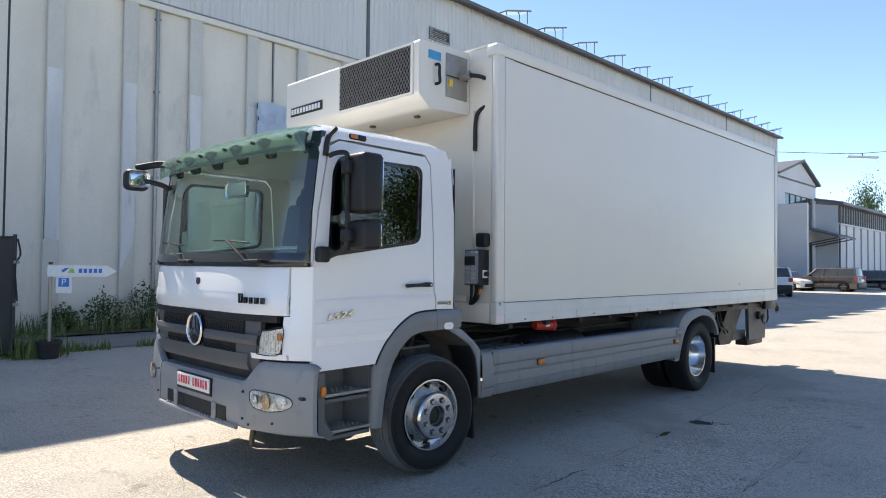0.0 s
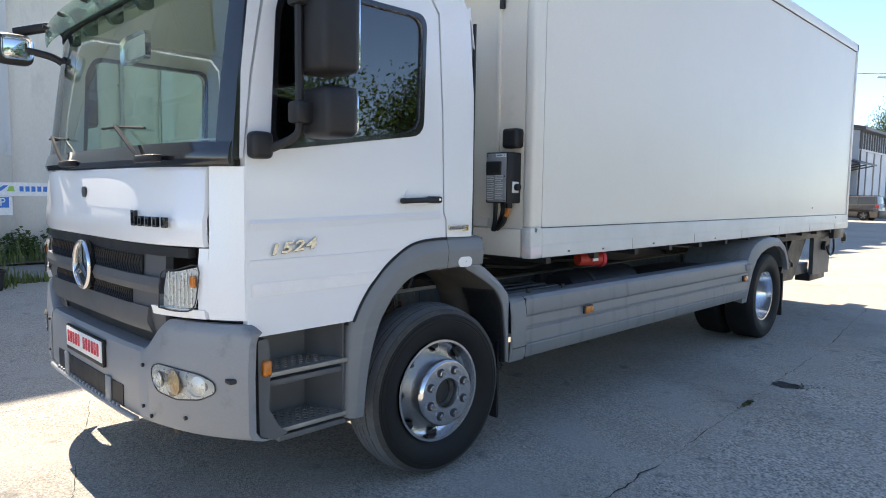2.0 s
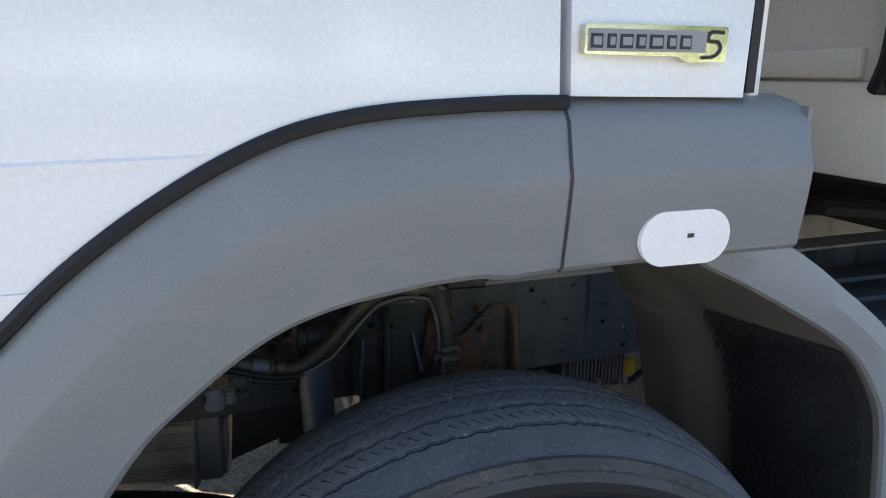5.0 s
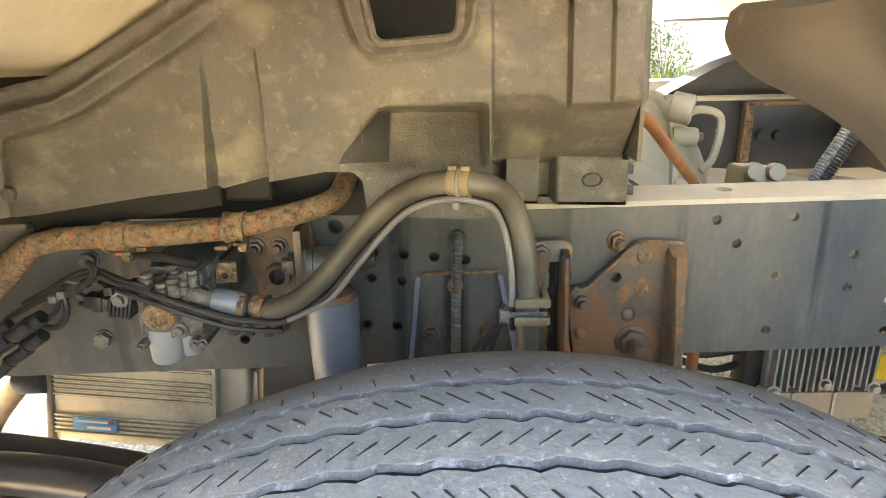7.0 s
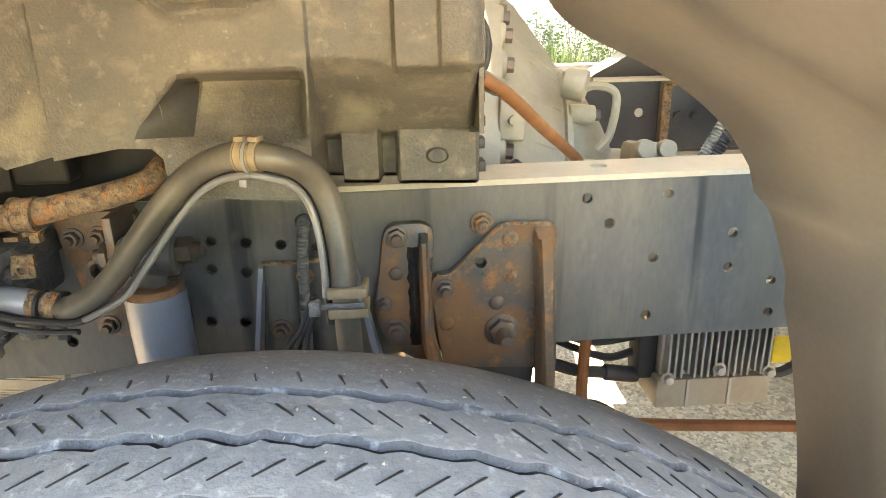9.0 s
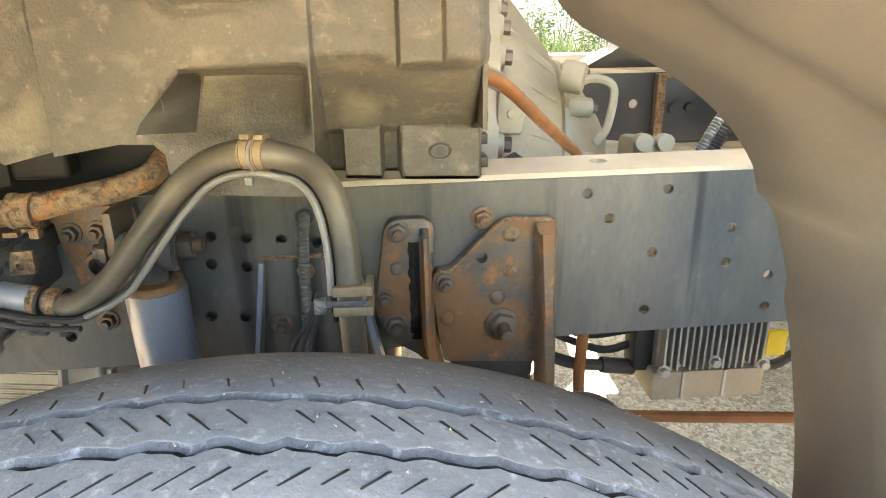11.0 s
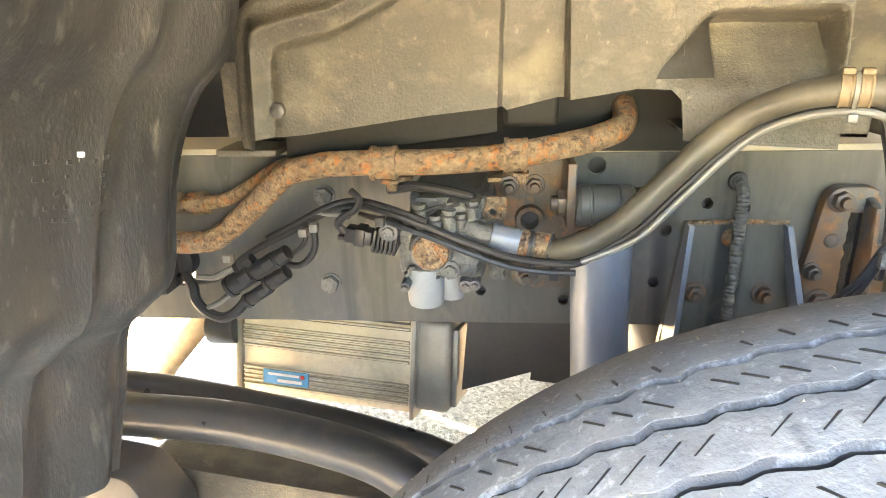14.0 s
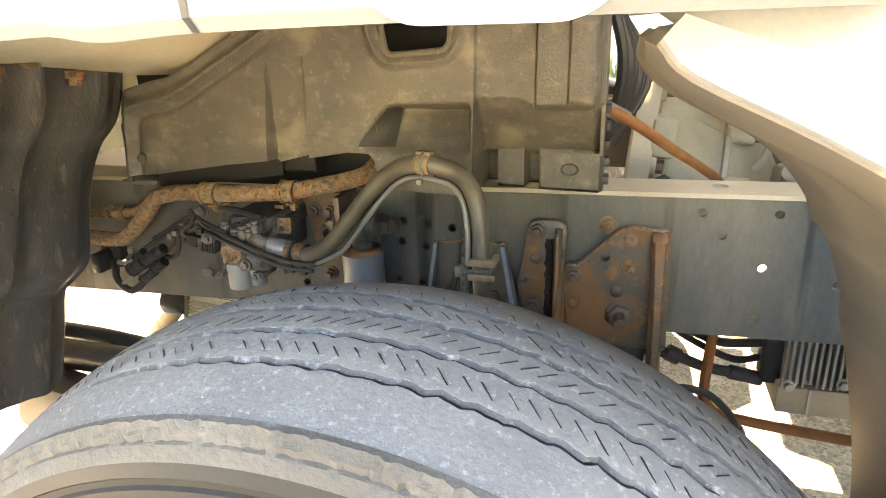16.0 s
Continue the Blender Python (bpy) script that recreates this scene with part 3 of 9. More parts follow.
# a lane of coarser asphalt beside the joint
rndl = random.Random(21)
edge_a = [(x * 0.1, -0.90 - 0.05 * noise.noise((x * 0.13, 0, 5)) - 0.02 * rndl.random() + 0.012 * x * 0.1, 0.0035) for x in range(-6, 70)]
edge_b = [(x * 0.1, -1.76 + 0.05 * noise.noise((x * 0.11, 4, 5)), 0.0035) for x in range(-6, 70)]
mid_row = [((u[0] + v[0]) / 2, (u[1] + v[1]) / 2, 0.0045) for u, v in zip(edge_a, edge_b)]
tagged(finish("asphalt_lane", loft([edge_a, mid_row, edge_b]), COARSE, ground), "coarser gravelly asphalt strip")
SPOT = mat("damp dark spot", (0.02, 0.019, 0.017), 0.9, 0, (0.05, 0.047, 0.04), 12, 0.9, 120, 0.4, 0.004)
tagged(finish("dark_spot", loft([[(2.97 + r * 0.075 * math.cos(a) * (1 + 0.8 * noise.noise((math.cos(a) * 2.2, math.sin(a) * 2.2, 4))), -0.76 + r * 0.12 * math.sin(a) * (1 + 0.9 * noise.noise((math.cos(a) * 2.6, math.sin(a) * 2.6, 8))), 0.0052) for a in [2 * math.pi * i / 60 for i in range(61)]] for r in (0.02, 1.0)]), SPOT, ground), "dark hollow in the crack")

# paved strip, kerb and soil bed along the hall
pavement = finish("pavement", box(-30, 33, 9.0, 11.0, 0.0, 0.05, 0.01), PAVE)
tagged(pavement, "old grey pavement strip beside the hall", "pavement", kind="structure")
bed = finish("soil_bed", grid_sheet(-30, 33, 11.0, 12.1, 120, 4, lambda x, y: 0.08 + 0.05 * noise.noise((x * 1.3, y * 2, 0))), SOIL)
tagged(bed, "dry soil bed at the foot of the hall wall", "ground", kind="structure")

WALL_Y, CORR_Z, ROOF_Z, WALL_X1 = 12.0, 7.65, 10.58, 45.0
wall = finish("wall_hall", box(-20, WALL_X1, WALL_Y, WALL_Y + 0.25, 0, CORR_Z), CONCRETE)
tagged(wall, "weathered pale grey precast concrete wall", "wall", kind="structure")
# panel joints and downpipes
for x in (-0.28, 5.72, 11.7):
    part("joint", box(x - 0.02, x + 0.02, WALL_Y - 0.004, WALL_Y + 0.01, 0, CORR_Z), DARK, wall, "dark panel joint")
for i in range(-8, 26):
    x = 0.54 + 1.515 * i
    part("pilaster", box(x - 0.155, x + 0.155, WALL_Y - 0.11, WALL_Y - 0.002, 0, CORR_Z - 0.05, 0.02), PILASTER, wall)
    if -4 <= i <= 8:
        rnd = random.Random(i)
        pts = [(x - 0.15, 1.2 + rnd.random())]
        pts += [(x - 0.155 + rnd.uniform(0, 0.03), 2 + k * 0.6) for k in range(6)] + [(x - 0.13, 5.6), (x + 0.15, 5.6)]
        pts += [(x + 0.155 - rnd.uniform(0, 0.03), 5 - k * 0.6) for k in range(6)]
        part("plaster_patch", plate(pts, "y", WALL_Y - 0.118, WALL_Y - 0.109), PATCH, wall, "paler mended plaster, worn at its edges")
pipe = thing("downpipe", "grey metal rain downpipe fixed to the wall", "downpipe")
part("pipe", rod((2.66, WALL_Y - 0.07, 0.05), (2.66, WALL_Y - 0.07, CORR_Z - 0.1), 0.045), STEEL, pipe)
for z in (1.5, 3.5, 5.5, 7.2):
    part("bracket", box(2.60, 2.72, WALL_Y - 0.12, WALL_Y, z, z + 0.04), STEEL, pipe)
part("pipe", rod((5.72, WALL_Y - 0.04, 5.0), (5.72, WALL_Y - 0.04, CORR_Z - 0.1), 0.02), STEEL, pipe)

# corrugated upper wall
rows = [[], []]
n = 1700
for i in range(n):
    x = -20 + (WALL_X1 + 20) * i / (n - 1)
    y = WALL_Y - 0.10 + 0.018 * math.copysign(min(1, abs(math.sin(x * 2 * math.pi / 0.20)) * 2.2), math.sin(x * 2 * math.pi / 0.20))
    rows[0].append((x, y, CORR_Z - 0.02))
    rows[1].append((x, y, ROOF_Z))
upper = finish("wall_upper", loft(rows), CORR, None, "", 0, 0.4)
tagged(upper, "pale grey corrugated metal cladding", "wall", kind="structure")
part("backing", box(-20, WALL_X1, WALL_Y - 0.05, WALL_Y + 0.25, CORR_Z, ROOF_Z), CORR, upper)
part("drip_flashing", box(-20, WALL_X1, WALL_Y - 0.14, WALL_Y - 0.03, CORR_Z - 0.05, CORR_Z - 0.02), STEEL, upper)
part("eaves_ledge", box(-20, WALL_X1, WALL_Y - 0.13, WALL_Y - 0.001, CORR_Z - 0.20, CORR_Z - 0.055, 0.01), CONCRETE, wall)
for x in (8.86, 26.6, 36.0):
    part("sheet_joint", box(x - 0.05, x + 0.05, WALL_Y - 0.13, WALL_Y - 0.08, CORR_Z, ROOF_Z), ROOFDARK, upper)
vent = thing("wall_vent", "small grey louvred vent in the metal cladding", "vent", at=(0, 0, 0))
part("frame", plate([(11.4, 9.0), (12.35, 9.0), (12.35, 9.4), (11.4, 9.4)], "y", WALL_Y - 0.16, WALL_Y - 0.10, [[(11.46, 9.05), (12.29, 9.05), (12.29, 9.35), (11.46, 9.35)]]), STEEL, vent)
for k in range(5):
    part("slat", box(11.46, 12.29, WALL_Y - 0.15, WALL_Y - 0.11, 9.06 + k * 0.06, 9.08 + k * 0.06), ROOFDARK, vent)

roof = finish("roof_hall", join(box(-20, WALL_X1 + 0.2, WALL_Y - 0.35, 40, ROOF_Z, ROOF_Z + 0.12), box(-20, WALL_X1, 39.8, 40, 0, ROOF_Z), box(WALL_X1 - 0.2, WALL_X1, WALL_Y + 0.25, 39.8, 0, ROOF_Z), box(-20, -19.8, WALL_Y + 0.25, 39.8, 0, ROOF_Z)), ROOFDARK)
tagged(roof, "dark flat metal roof edge of the hall", "roof", kind="structure")
gutter = finish("gutter", tube([(-20, WALL_Y - 0.42, ROOF_Z), (10, WALL_Y - 0.42, ROOF_Z), (WALL_X1, WALL_Y - 0.42, ROOF_Z)], 0.08, 8, 1), ROOFDARK, roof)


def panel_bracket():
    t = thing("solar_panel", "tilted solar panel on a small metal bracket at the roof edge", "solar panel", "solar panels on the roof edge")
    tilt = pose(0, 0, 0.30, 0, -15, 0)
    part("panel", moved(box(-0.74, 0.74, -0.08, 0.42, -0.02, 0.02), tilt), GLASSDARK, t)
    part("frame", moved(box(-0.76, 0.76, -0.11, -0.08, -0.03, 0.03), tilt), STEEL, t)
    for x, top in ((-0.62, 0.13), (0.62, 0.46)):
        part("leg", rod((x, 0.0, 0.0), (x, 0.0, top), 0.02, 6), STEEL, t)
        part("leg", rod((x, 0.38, 0.0), (x, 0.38, top), 0.02, 6), STEEL, t)
    return t


first = panel_bracket()
first.location = (15.6, WALL_Y - 0.45, ROOF_Z + 0.12)
for i in range(1, 13):
    copy_thing(first, pose(15.6 + 2.35 * i, WALL_Y - 0.45, ROOF_Z + 0.12))


# ---- weeds along the wall ----
def blades(spots, seed, m=WEED):
    rnd = random.Random(seed)
    verts, faces = [], []
    for x, y, hgt, z0 in spots:
        a, lean = rnd.uniform(0, 6.3), rnd.uniform(0.05, 0.5)
        dx, dy = math.cos(a), math.sin(a)
        w = rnd.uniform(0.008, 0.02)
        k = len(verts)
        for j in range(4):
            t = j / 3
            cx, cy, cz = x + dx * lean * hgt * t * t, y + dy * lean * hgt * t * t, z0 + hgt * t
            ww = w * (1 - t * 0.9)
            verts += [(cx - dy * ww, cy + dx * ww, cz), (cx + dy * ww, cy - dx * ww, cz)]
            if j:
                faces.append((k + 2 * j - 2, k + 2 * j - 1, k + 2 * j + 1, k + 2 * j))
    me = bpy.data.meshes.new("weeds")
    me.from_pydata(verts, [], faces)
    me.materials.append(m)
    return new("weeds", me)


rnd = random.Random(5)
spots = []
for _ in range(5200):
    x = rnd.uniform(-6, 14)
    clump = 0.5 + 0.5 * noise.noise((x * 0.8, 3, 0))
    if rnd.random() < clump:
        spots.append((x, rnd.uniform(11.1, 11.9), rnd.uniform(0.12, 0.5) + 0.55 * max(0, noise.noise((x * 0.9, 9, 0))), 0.05))
for _ in range(1500):
    x = rnd.uniform(-4, 4)
    if noise.noise((x * 1.5, 1, 4)) > -0.15:
        spots.append((x, 8.92 + rnd.uniform(-0.12, 0.1), rnd.uniform(0.04, 0.22), 0.0))
for _ in range(500):
    spots.append((-0.5 + rnd.gauss(0, 0.18), 8.62 + rnd.gauss(0, 0.14), rnd.uniform(0.06, 0.42), 0.0))
tagged(blades(spots, 1), "green weeds and grass along the wall and kerb", "weeds", kind="stuff")
small = [(2.28 + rnd.gauss(0, 0.05), -0.73 + rnd.gauss(0, 0.010), rnd.uniform(0.006, 0.02), 0) for _ in range(45)] + [(3.06 + rnd.gauss(0, 0.03), -0.95 + rnd.gauss(0, 0.08), rnd.uniform(0.004, 0.012), 0) for _ in range(26)]
tagged(blades(small, 2, DRYWEED), "tiny weeds growing in an asphalt crack", "weeds", kind="stuff")


def bush(x, y, r, hgt, n, seed):
    rnd = random.Random(seed)
    b = bm_new()
    for _ in range(n):
        a, q = rnd.uniform(0, 6.3), rnd.random() ** 0.6
        p = Vector((x + math.cos(a) * r * q, y + math.sin(a) * r * q * 0.4, 0.1 + rnd.random() * hgt * (1.15 - q * 0.6)))
        m = Matrix.Translation(p) @ Euler((rnd.uniform(-1, 1), rnd.uniform(-1, 1), rnd.uniform(0, 6))).to_matrix().to_4x4()
        s = rnd.uniform(0.02, 0.05)
        b.faces.new([b.verts.new(m @ Vector(v)) for v in ((0, -s, 0), (s * 0.5, 0, 0.006), (0, s, 0), (-s * 0.5, 0, 0.006))])
    return b


for k, (x, y, r, hgt) in enumerate([(3.0, 11.6, 0.55, 1.35), (2.3, 11.6, 0.5, 0.9), (1.5, 11.65, 0.45, 0.75), (3.7, 11.6, 0.5, 1.1), (0.7, 11.65, 0.35, 0.5)]):
    t = thing("shrub", "leafy green shrub growing at the foot of the concrete wall", "shrub", "shrubs along the wall", at=(x, y, 0.08))
    o = part("foliage", bush(0, 0, r, hgt, 700, k), LEAF, t)
    for j in range(5):
        a = j * 1.3
        part("stem", tube([(0, 0, -0.02), (math.cos(a) * r * 0.3, math.sin(a) * 0.1, hgt * 0.5), (math.cos(a) * r * 0.5, math.sin(a) * 0.15, hgt * 0.95)], 0.008, 5, 3), BARK, t)


# ---- signpost in a pot ----
post = thing("signpost", "white arrow sign and blue parking sign on a potted post", "signpost", at=(-0.38, 8.3, 0))
part("pot", moved(lathe([(0.0, 0.02), (0.14, 0.0), (0.17, -0.24), (0.19, -0.245), (0.19, -0.285), (0.165, -0.285), (0.155, -0.25), (0.0, -0.24)], (0, 0), 28), pose(0, 0, 0, -90, 0, 0)), BLACK, post, "black plastic pot filled with concrete")
part("pole", rod((0, 0, 0.24), (0, 0, 1.50), 0.028), STEEL, post)
part("cap", rod((0, 0, 1.50), (0, 0, 1.53), 0.032), BLACK, post)
SGN = pose(0, 0, 0, 0, 0, -38)
arrow = part("arrow_board", moved(plate([(-0.03, 1.30), (0.86, 1.30), (1.02, 1.39), (0.86, 1.48), (-0.03, 1.48)], "y", -0.045, -0.033), SGN), PAPER, post, "white arrow board")
part("print", moved(plate([(0.2, 1.36), (0.30, 1.44), (0.24, 1.44), (0.18, 1.40)], "y", -0.048, -0.044), SGN), PARKBLUE, arrow, "blue print")
part("print", moved(plate([(0.28, 1.36), (0.38, 1.36), (0.36, 1.43), (0.31, 1.43)], "y", -0.048, -0.044), SGN), GREEN, arrow, "green print")
for k in range(5):
    part("print", moved(box(0.44 + k * 0.075, 0.49 + k * 0.075, -0.048, -0.044, 1.36, 1.43), SGN), PARKBLUE, arrow, "dark blue bars of print")
pk = part("parking_board", moved(plate(rrect(0.10, 0.34, 1.04, 1.29, 0.01), "y", -0.045, -0.036), SGN), PAPER, post, "white board with a blue square")
part("blue_square", moved(box(0.14, 0.30, -0.048, -0.043, 1.14, 1.28), SGN), PARKBLUE, pk)
letters("letter", "P", SGN @ on_side(0.22, -0.05, 1.21), 0.15, PAPER, pk, 0.001)

# ---- dark screened gate by the wall ----
gate = thing("screened_gate", "dark fabric screened metal gate frame standing by the wall", "gate", at=(-0.80, 8.75, 0))
part("screen", loft([[(-1.6 + 0.1 * i, 0.02 * math.sin(i * 1.7 + z), z) for i in range(17)] for z in (0.08, 0.6, 1.1, 1.6, 1.90)]), MESHDARK, gate, "dark sagging screen fabric")
for x in (-1.62, 0.02):
    part("upright", rod((x, 0, 0), (x, 0, 1.97), 0.028), DARK, gate)
for z in (0.08, 1.92):
    part("rail", rod((-1.62, 0, z), (0.02, 0, z), 0.02), DARK, gate)
part("cable", tube([(0.05, -0.03, 1.9), (0.09, -0.04, 1.65), (0.02, -0.05, 1.45), (0.06, -0.04, 0.9)], 0.014, 6), BLACK, gate)
for z in (1.5, 0.82):
    part("clamp", box(0.0, 0.08, -0.06, 0.04, z, z + 0.05, 0.005), STEEL, gate)

# ---- torn sheet high on the wall ----
tarp = thing("tarpaulin", "crumpled pale blue plastic tarpaulin hanging at the concrete wall", "tarpaulin")
part("sheet", loft([[(5.15 + 0.09 * i, 11.75 + 0.12 * noise.noise((i * 0.7, k * 0.8, 2)), 5.75 - 0.16 * k + 0.12 * noise.noise((i * 0.5, k * 0.6, 7))) for i in range(15)] for k in range(22)]), TARP, tarp)
part("edge_bar", rod((5.2, 11.8, 3.0), (5.2, 11.8, 5.7), 0.03), DARK, tarp)

# ---- dry leaves on the asphalt ----
rl = random.Random(21)
for lx, ly, ls in ((0.533, -0.168, 0.021), (0.545, 0.043, 0.009), (0.580, 0.039, 0.010), (0.562, -0.082, 0.010), (0.502, 0.036, 0.008)):
    lb, turn = bm_new(), rl.uniform(0, 6.28)
    rim = []
    for k in range(10):
        a = 2 * math.pi * k / 10
        u, v = ls * math.cos(a), 0.36 * ls * math.sin(a) * (1 + 0.25 * rl.random())
        rim.append(lb.verts.new((lx + u * math.cos(turn) - v * math.sin(turn), ly + u * math.sin(turn) + v * math.cos(turn), 0.006 + 0.18 * ls * math.cos(a) ** 2)))
    lb.faces.new(rim)
    leaf = tagged(part("dry_leaf", thick(lb, (0, 0, 0.0008)), PAPER_LEAF, None), "pale dry leaf lying on the asphalt", "leaf", "leaves by the wheel")

# ---- the truck ----
truck = thing("box_truck", "white refrigerated box truck with grey plastic fenders, parked on asphalt", "truck")
YC, HW = 1.02, 1.12          # cab middle and half width
YS = YC - HW                 # near side of the cab


def sstep(a, b2, v):
    t = max(0.0, min(1.0, (v - a) / (b2 - a)))
    return t * t * (3 - 2 * t)


def front_x(y, centre, side, p=4.5):
    """The rounded plan of the cab front between its middle and its sides."""
    return centre + (side - centre) * min(1.0, abs(y - YC) / HW) ** p


def front_sheet(levels, y0, y1, n, shift=0.0):
    """levels: (z, centre x, side x)."""
    rows = []
    for z, c, s in levels:
        rows.append([(front_x(y0 + (y1 - y0) * i / n, c, s) + shift, y0 + (y1 - y0) * i / n, z) for i in range(n + 1)])
    return loft(rows)


# cab side panels: door opening line, window hole
WINDOW_LOOP = rounded([(-0.985, 1.585), (-0.23, 1.70), (-0.215, 2.205), (-0.90, 2.20), (-0.955, 2.10)], 0.07, 5)
DOOR_TOP = [(-1.11, 1.53), (-1.075, 1.85), (-1.00, 2.27), (-0.93, 2.31), (-0.17, 2.30), (-0.12, 2.24)]
ARC = [(-0.055, 1.186), (-0.19, 1.182), (-0.277, 1.164), (-0.36, 1.122), (-0.442, 1.062), (-0.50, 0.998), (-0.56, 0.92), (-0.60, 0.857)]
for side, y0, y1 in (("near", YS, YS + 0.035), ("far", 2 * YC - YS - 0.035, 2 * YC - YS)):
    door = part("door", plate([*DOOR_TOP, (-0.084, 1.75), (-0.070, 1.315), (-0.054, 1.285), (-0.050, 1.190), *ARC[1:], (-1.106, 0.852)], "y", y0, y1, [WINDOW_LOOP]), WHITE, truck, "white cab door")
    part("window_rubber", plate([(u + (0.022 if u > -0.6 else -0.022), v + (0.02 if v > 1.9 else -0.022)) for u, v in WINDOW_LOOP], "y", y0 - 0.004, y1 + 0.004, [WINDOW_LOOP]), GLOSSBLACK, door, "black rubber window surround")
    part("glass", plate(WINDOW_LOOP, "y", y0 + 0.012, y0 + 0.016), WINDOW if side == "near" else SCREEN, door, "tinted door window")
    rear = part("cab_corner", plate([(-0.165, 2.318), (-0.107, 2.25), (-0.073, 1.75), (-0.059, 1.318), (-0.043, 1.288), (-0.039, 1.198), (0.138, 1.196), (0.142, 1.5), (0.138, 1.9), (0.10, 2.27), (0.04, 2.37), (-0.10, 2.385), (-0.95, 2.37), (-1.06, 2.315), (-1.085, 2.15), (-1.12, 1.85), (-1.13, 1.53), (-1.118, 1.53), (-1.085, 1.85), (-1.01, 2.285), (-0.93, 2.325)], "y", y0 + 0.002, y1), WHITE, truck, "white cab frame round the door")
# panel crease lines on the near door
part("crease", loft([[(-1.094, YS - 0.0003, 1.150), (-0.7, YS - 0.0003, 1.152), (-0.33, YS - 0.0003, 1.158)], [(-1.094, YS - 0.003, 1.146), (-0.7, YS - 0.003, 1.148), (-0.34, YS - 0.001, 1.156)], [(-1.094, YS - 0.0003, 1.118), (-0.7, YS - 0.0003, 1.122), (-0.34, YS - 0.0003, 1.152)]]), WHITE, truck)
part("crease", loft([[(-1.095, YS - 0.0005, 1.30), (-0.09, YS - 0.0005, 1.325)], [(-1.095, YS - 0.006, 1.287), (-0.09, YS - 0.006, 1.312)], [(-1.095, YS - 0.0005, 1.262), (-0.09, YS - 0.0005, 1.287)]]), WHITE, truck)
part("tape", plate([(-1.088, 1.007), (-0.52, 1.014), (-0.487, 1.03), (-0.456, 1.064), (-1.088, 1.057)], "y", YS - 0.002, YS - 0.0005), TAPE, truck, "white retroreflective tape")

# roof, rear wall, floor
rows = []
for y, dz in ((YS, -0.06), (YS + 0.03, -0.02), (YS + 0.10, 0.02), (YS + 0.3, 0.045), (YC, 0.06), (2 * YC - YS - 0.3, 0.045), (2 * YC - YS - 0.10, 0.02), (2 * YC - YS - 0.03, -0.02), (2 * YC - YS, -0.06)):
    rows.append([(x + (0.02 if abs(y - YC) > 1.05 and x < -0.9 else 0), y, z + dz) for x, z in ((-1.10, 2.30), (-1.07, 2.365), (-0.98, 2.40), (-0.5, 2.41), (-0.05, 2.41), (0.06, 2.39), (0.11, 2.33), (0.135, 2.2))])
part("roof", thick(loft(rows), (0, 0, -0.02)), WHITE, truck, "white rounded cab roof")
part("rear_wall", plate([(YS + 0.03, 1.19), (2 * YC - YS - 0.03, 1.19), (2 * YC - YS - 0.03, 2.33), (YS + 0.03, 2.33)], "x", 0.115, 0.135, [rrect(0.30, 1.95, 1.66, 2.16, 0.08)]), WHITE, truck)
part("rear_trim", plate([(YS + 0.06, 1.24), (2 * YC - YS - 0.06, 1.24), (2 * YC - YS - 0.06, 2.30), (YS + 0.06, 2.30)], "x", 0.09, 0.112, [rrect(0.30, 1.95, 1.66, 2.16, 0.08)]), INTERIOR, truck, "grey rear cab lining")
part("rear_window", plate(rrect(0.29, 1.96, 1.65, 2.17, 0.08), "x", 0.120, 0.124), SCREEN, truck, "rear cab window")
part("rear_rubber", plate(rrect(0.27, 1.98, 1.63, 2.19, 0.09), "x", 0.088, 0.14, [rrect(0.30, 1.95, 1.66, 2.16, 0.08)]), BLACK, truck)
part("gap_seal", box(0.142, 0.152, YS + 0.004, YS + 0.02, 1.2, 2.25), BLACK, truck, "black rubber gap strip")
part("rear_corner_post", box(0.155, 0.185, YS + 0.03, YS + 0.16, 1.19, 2.26, 0.008), WHITE, truck)
part("cab_floor", box(-1.05, 0.13, YS + 0.45, 2 * YC - YS - 0.05, 1.20, 1.23), INTERIOR, truck)
part("headliner", box(-1.0, 0.1, YS + 0.05, 2 * YC - YS - 0.05, 2.34, 2.355), INTERIOR, truck)
# seats, wheel and dashboard inside
for y in (0.42, 1.62):
    seat = part("seat", join(box(-0.62, -0.12, y - 0.25, y + 0.25, 1.28, 1.50, 0.06, 3), moved(box(-0.07, 0.07, -0.24, 0.24, 0, 0.62, 0.05, 3), pose(-0.13, y, 1.46, 0, 10, 0)), moved(box(-0.05, 0.05, -0.13, 0.13, 0, 0.18, 0.04, 3), pose(0.0, y, 2.06, 0, 10, 0))), BLACK, truck, "black cab seat")
part("dashboard", plate(rounded([(-1.13, 1.25), (-0.80, 1.25), (-0.78, 1.55), (-0.95, 1.62), (-1.12, 1.60)], 0.04), "y", YS + 0.09, 2 * YC - YS - 0.09), GREY, truck, "grey dashboard")
ring = [(-0.70 + 0.10 * math.sin(a) * 0.45, 0.42 + 0.22 * math.cos(a), 1.62 + 0.20 * math.sin(a)) for a in [2 * math.pi * k / 24 for k in range(25)]]
part("steering_wheel", tube(ring, 0.016, 8, 1), BLACK, truck, "black steering wheel")
part("paper", moved(box(-0.12, 0.12, -0.2, 0.2, 0, 0.006), pose(-0.98, 0.35, 1.628, 0, -6, 10)), PAPER, truck, "white papers on the dashboard")
part("paper", moved(box(-0.10, 0.10, -0.22, 0.22, 0, 0.006), pose(-0.98, 1.55, 1.628, 0, -6, -8)), PAPER, truck, "white papers on the dashboard")

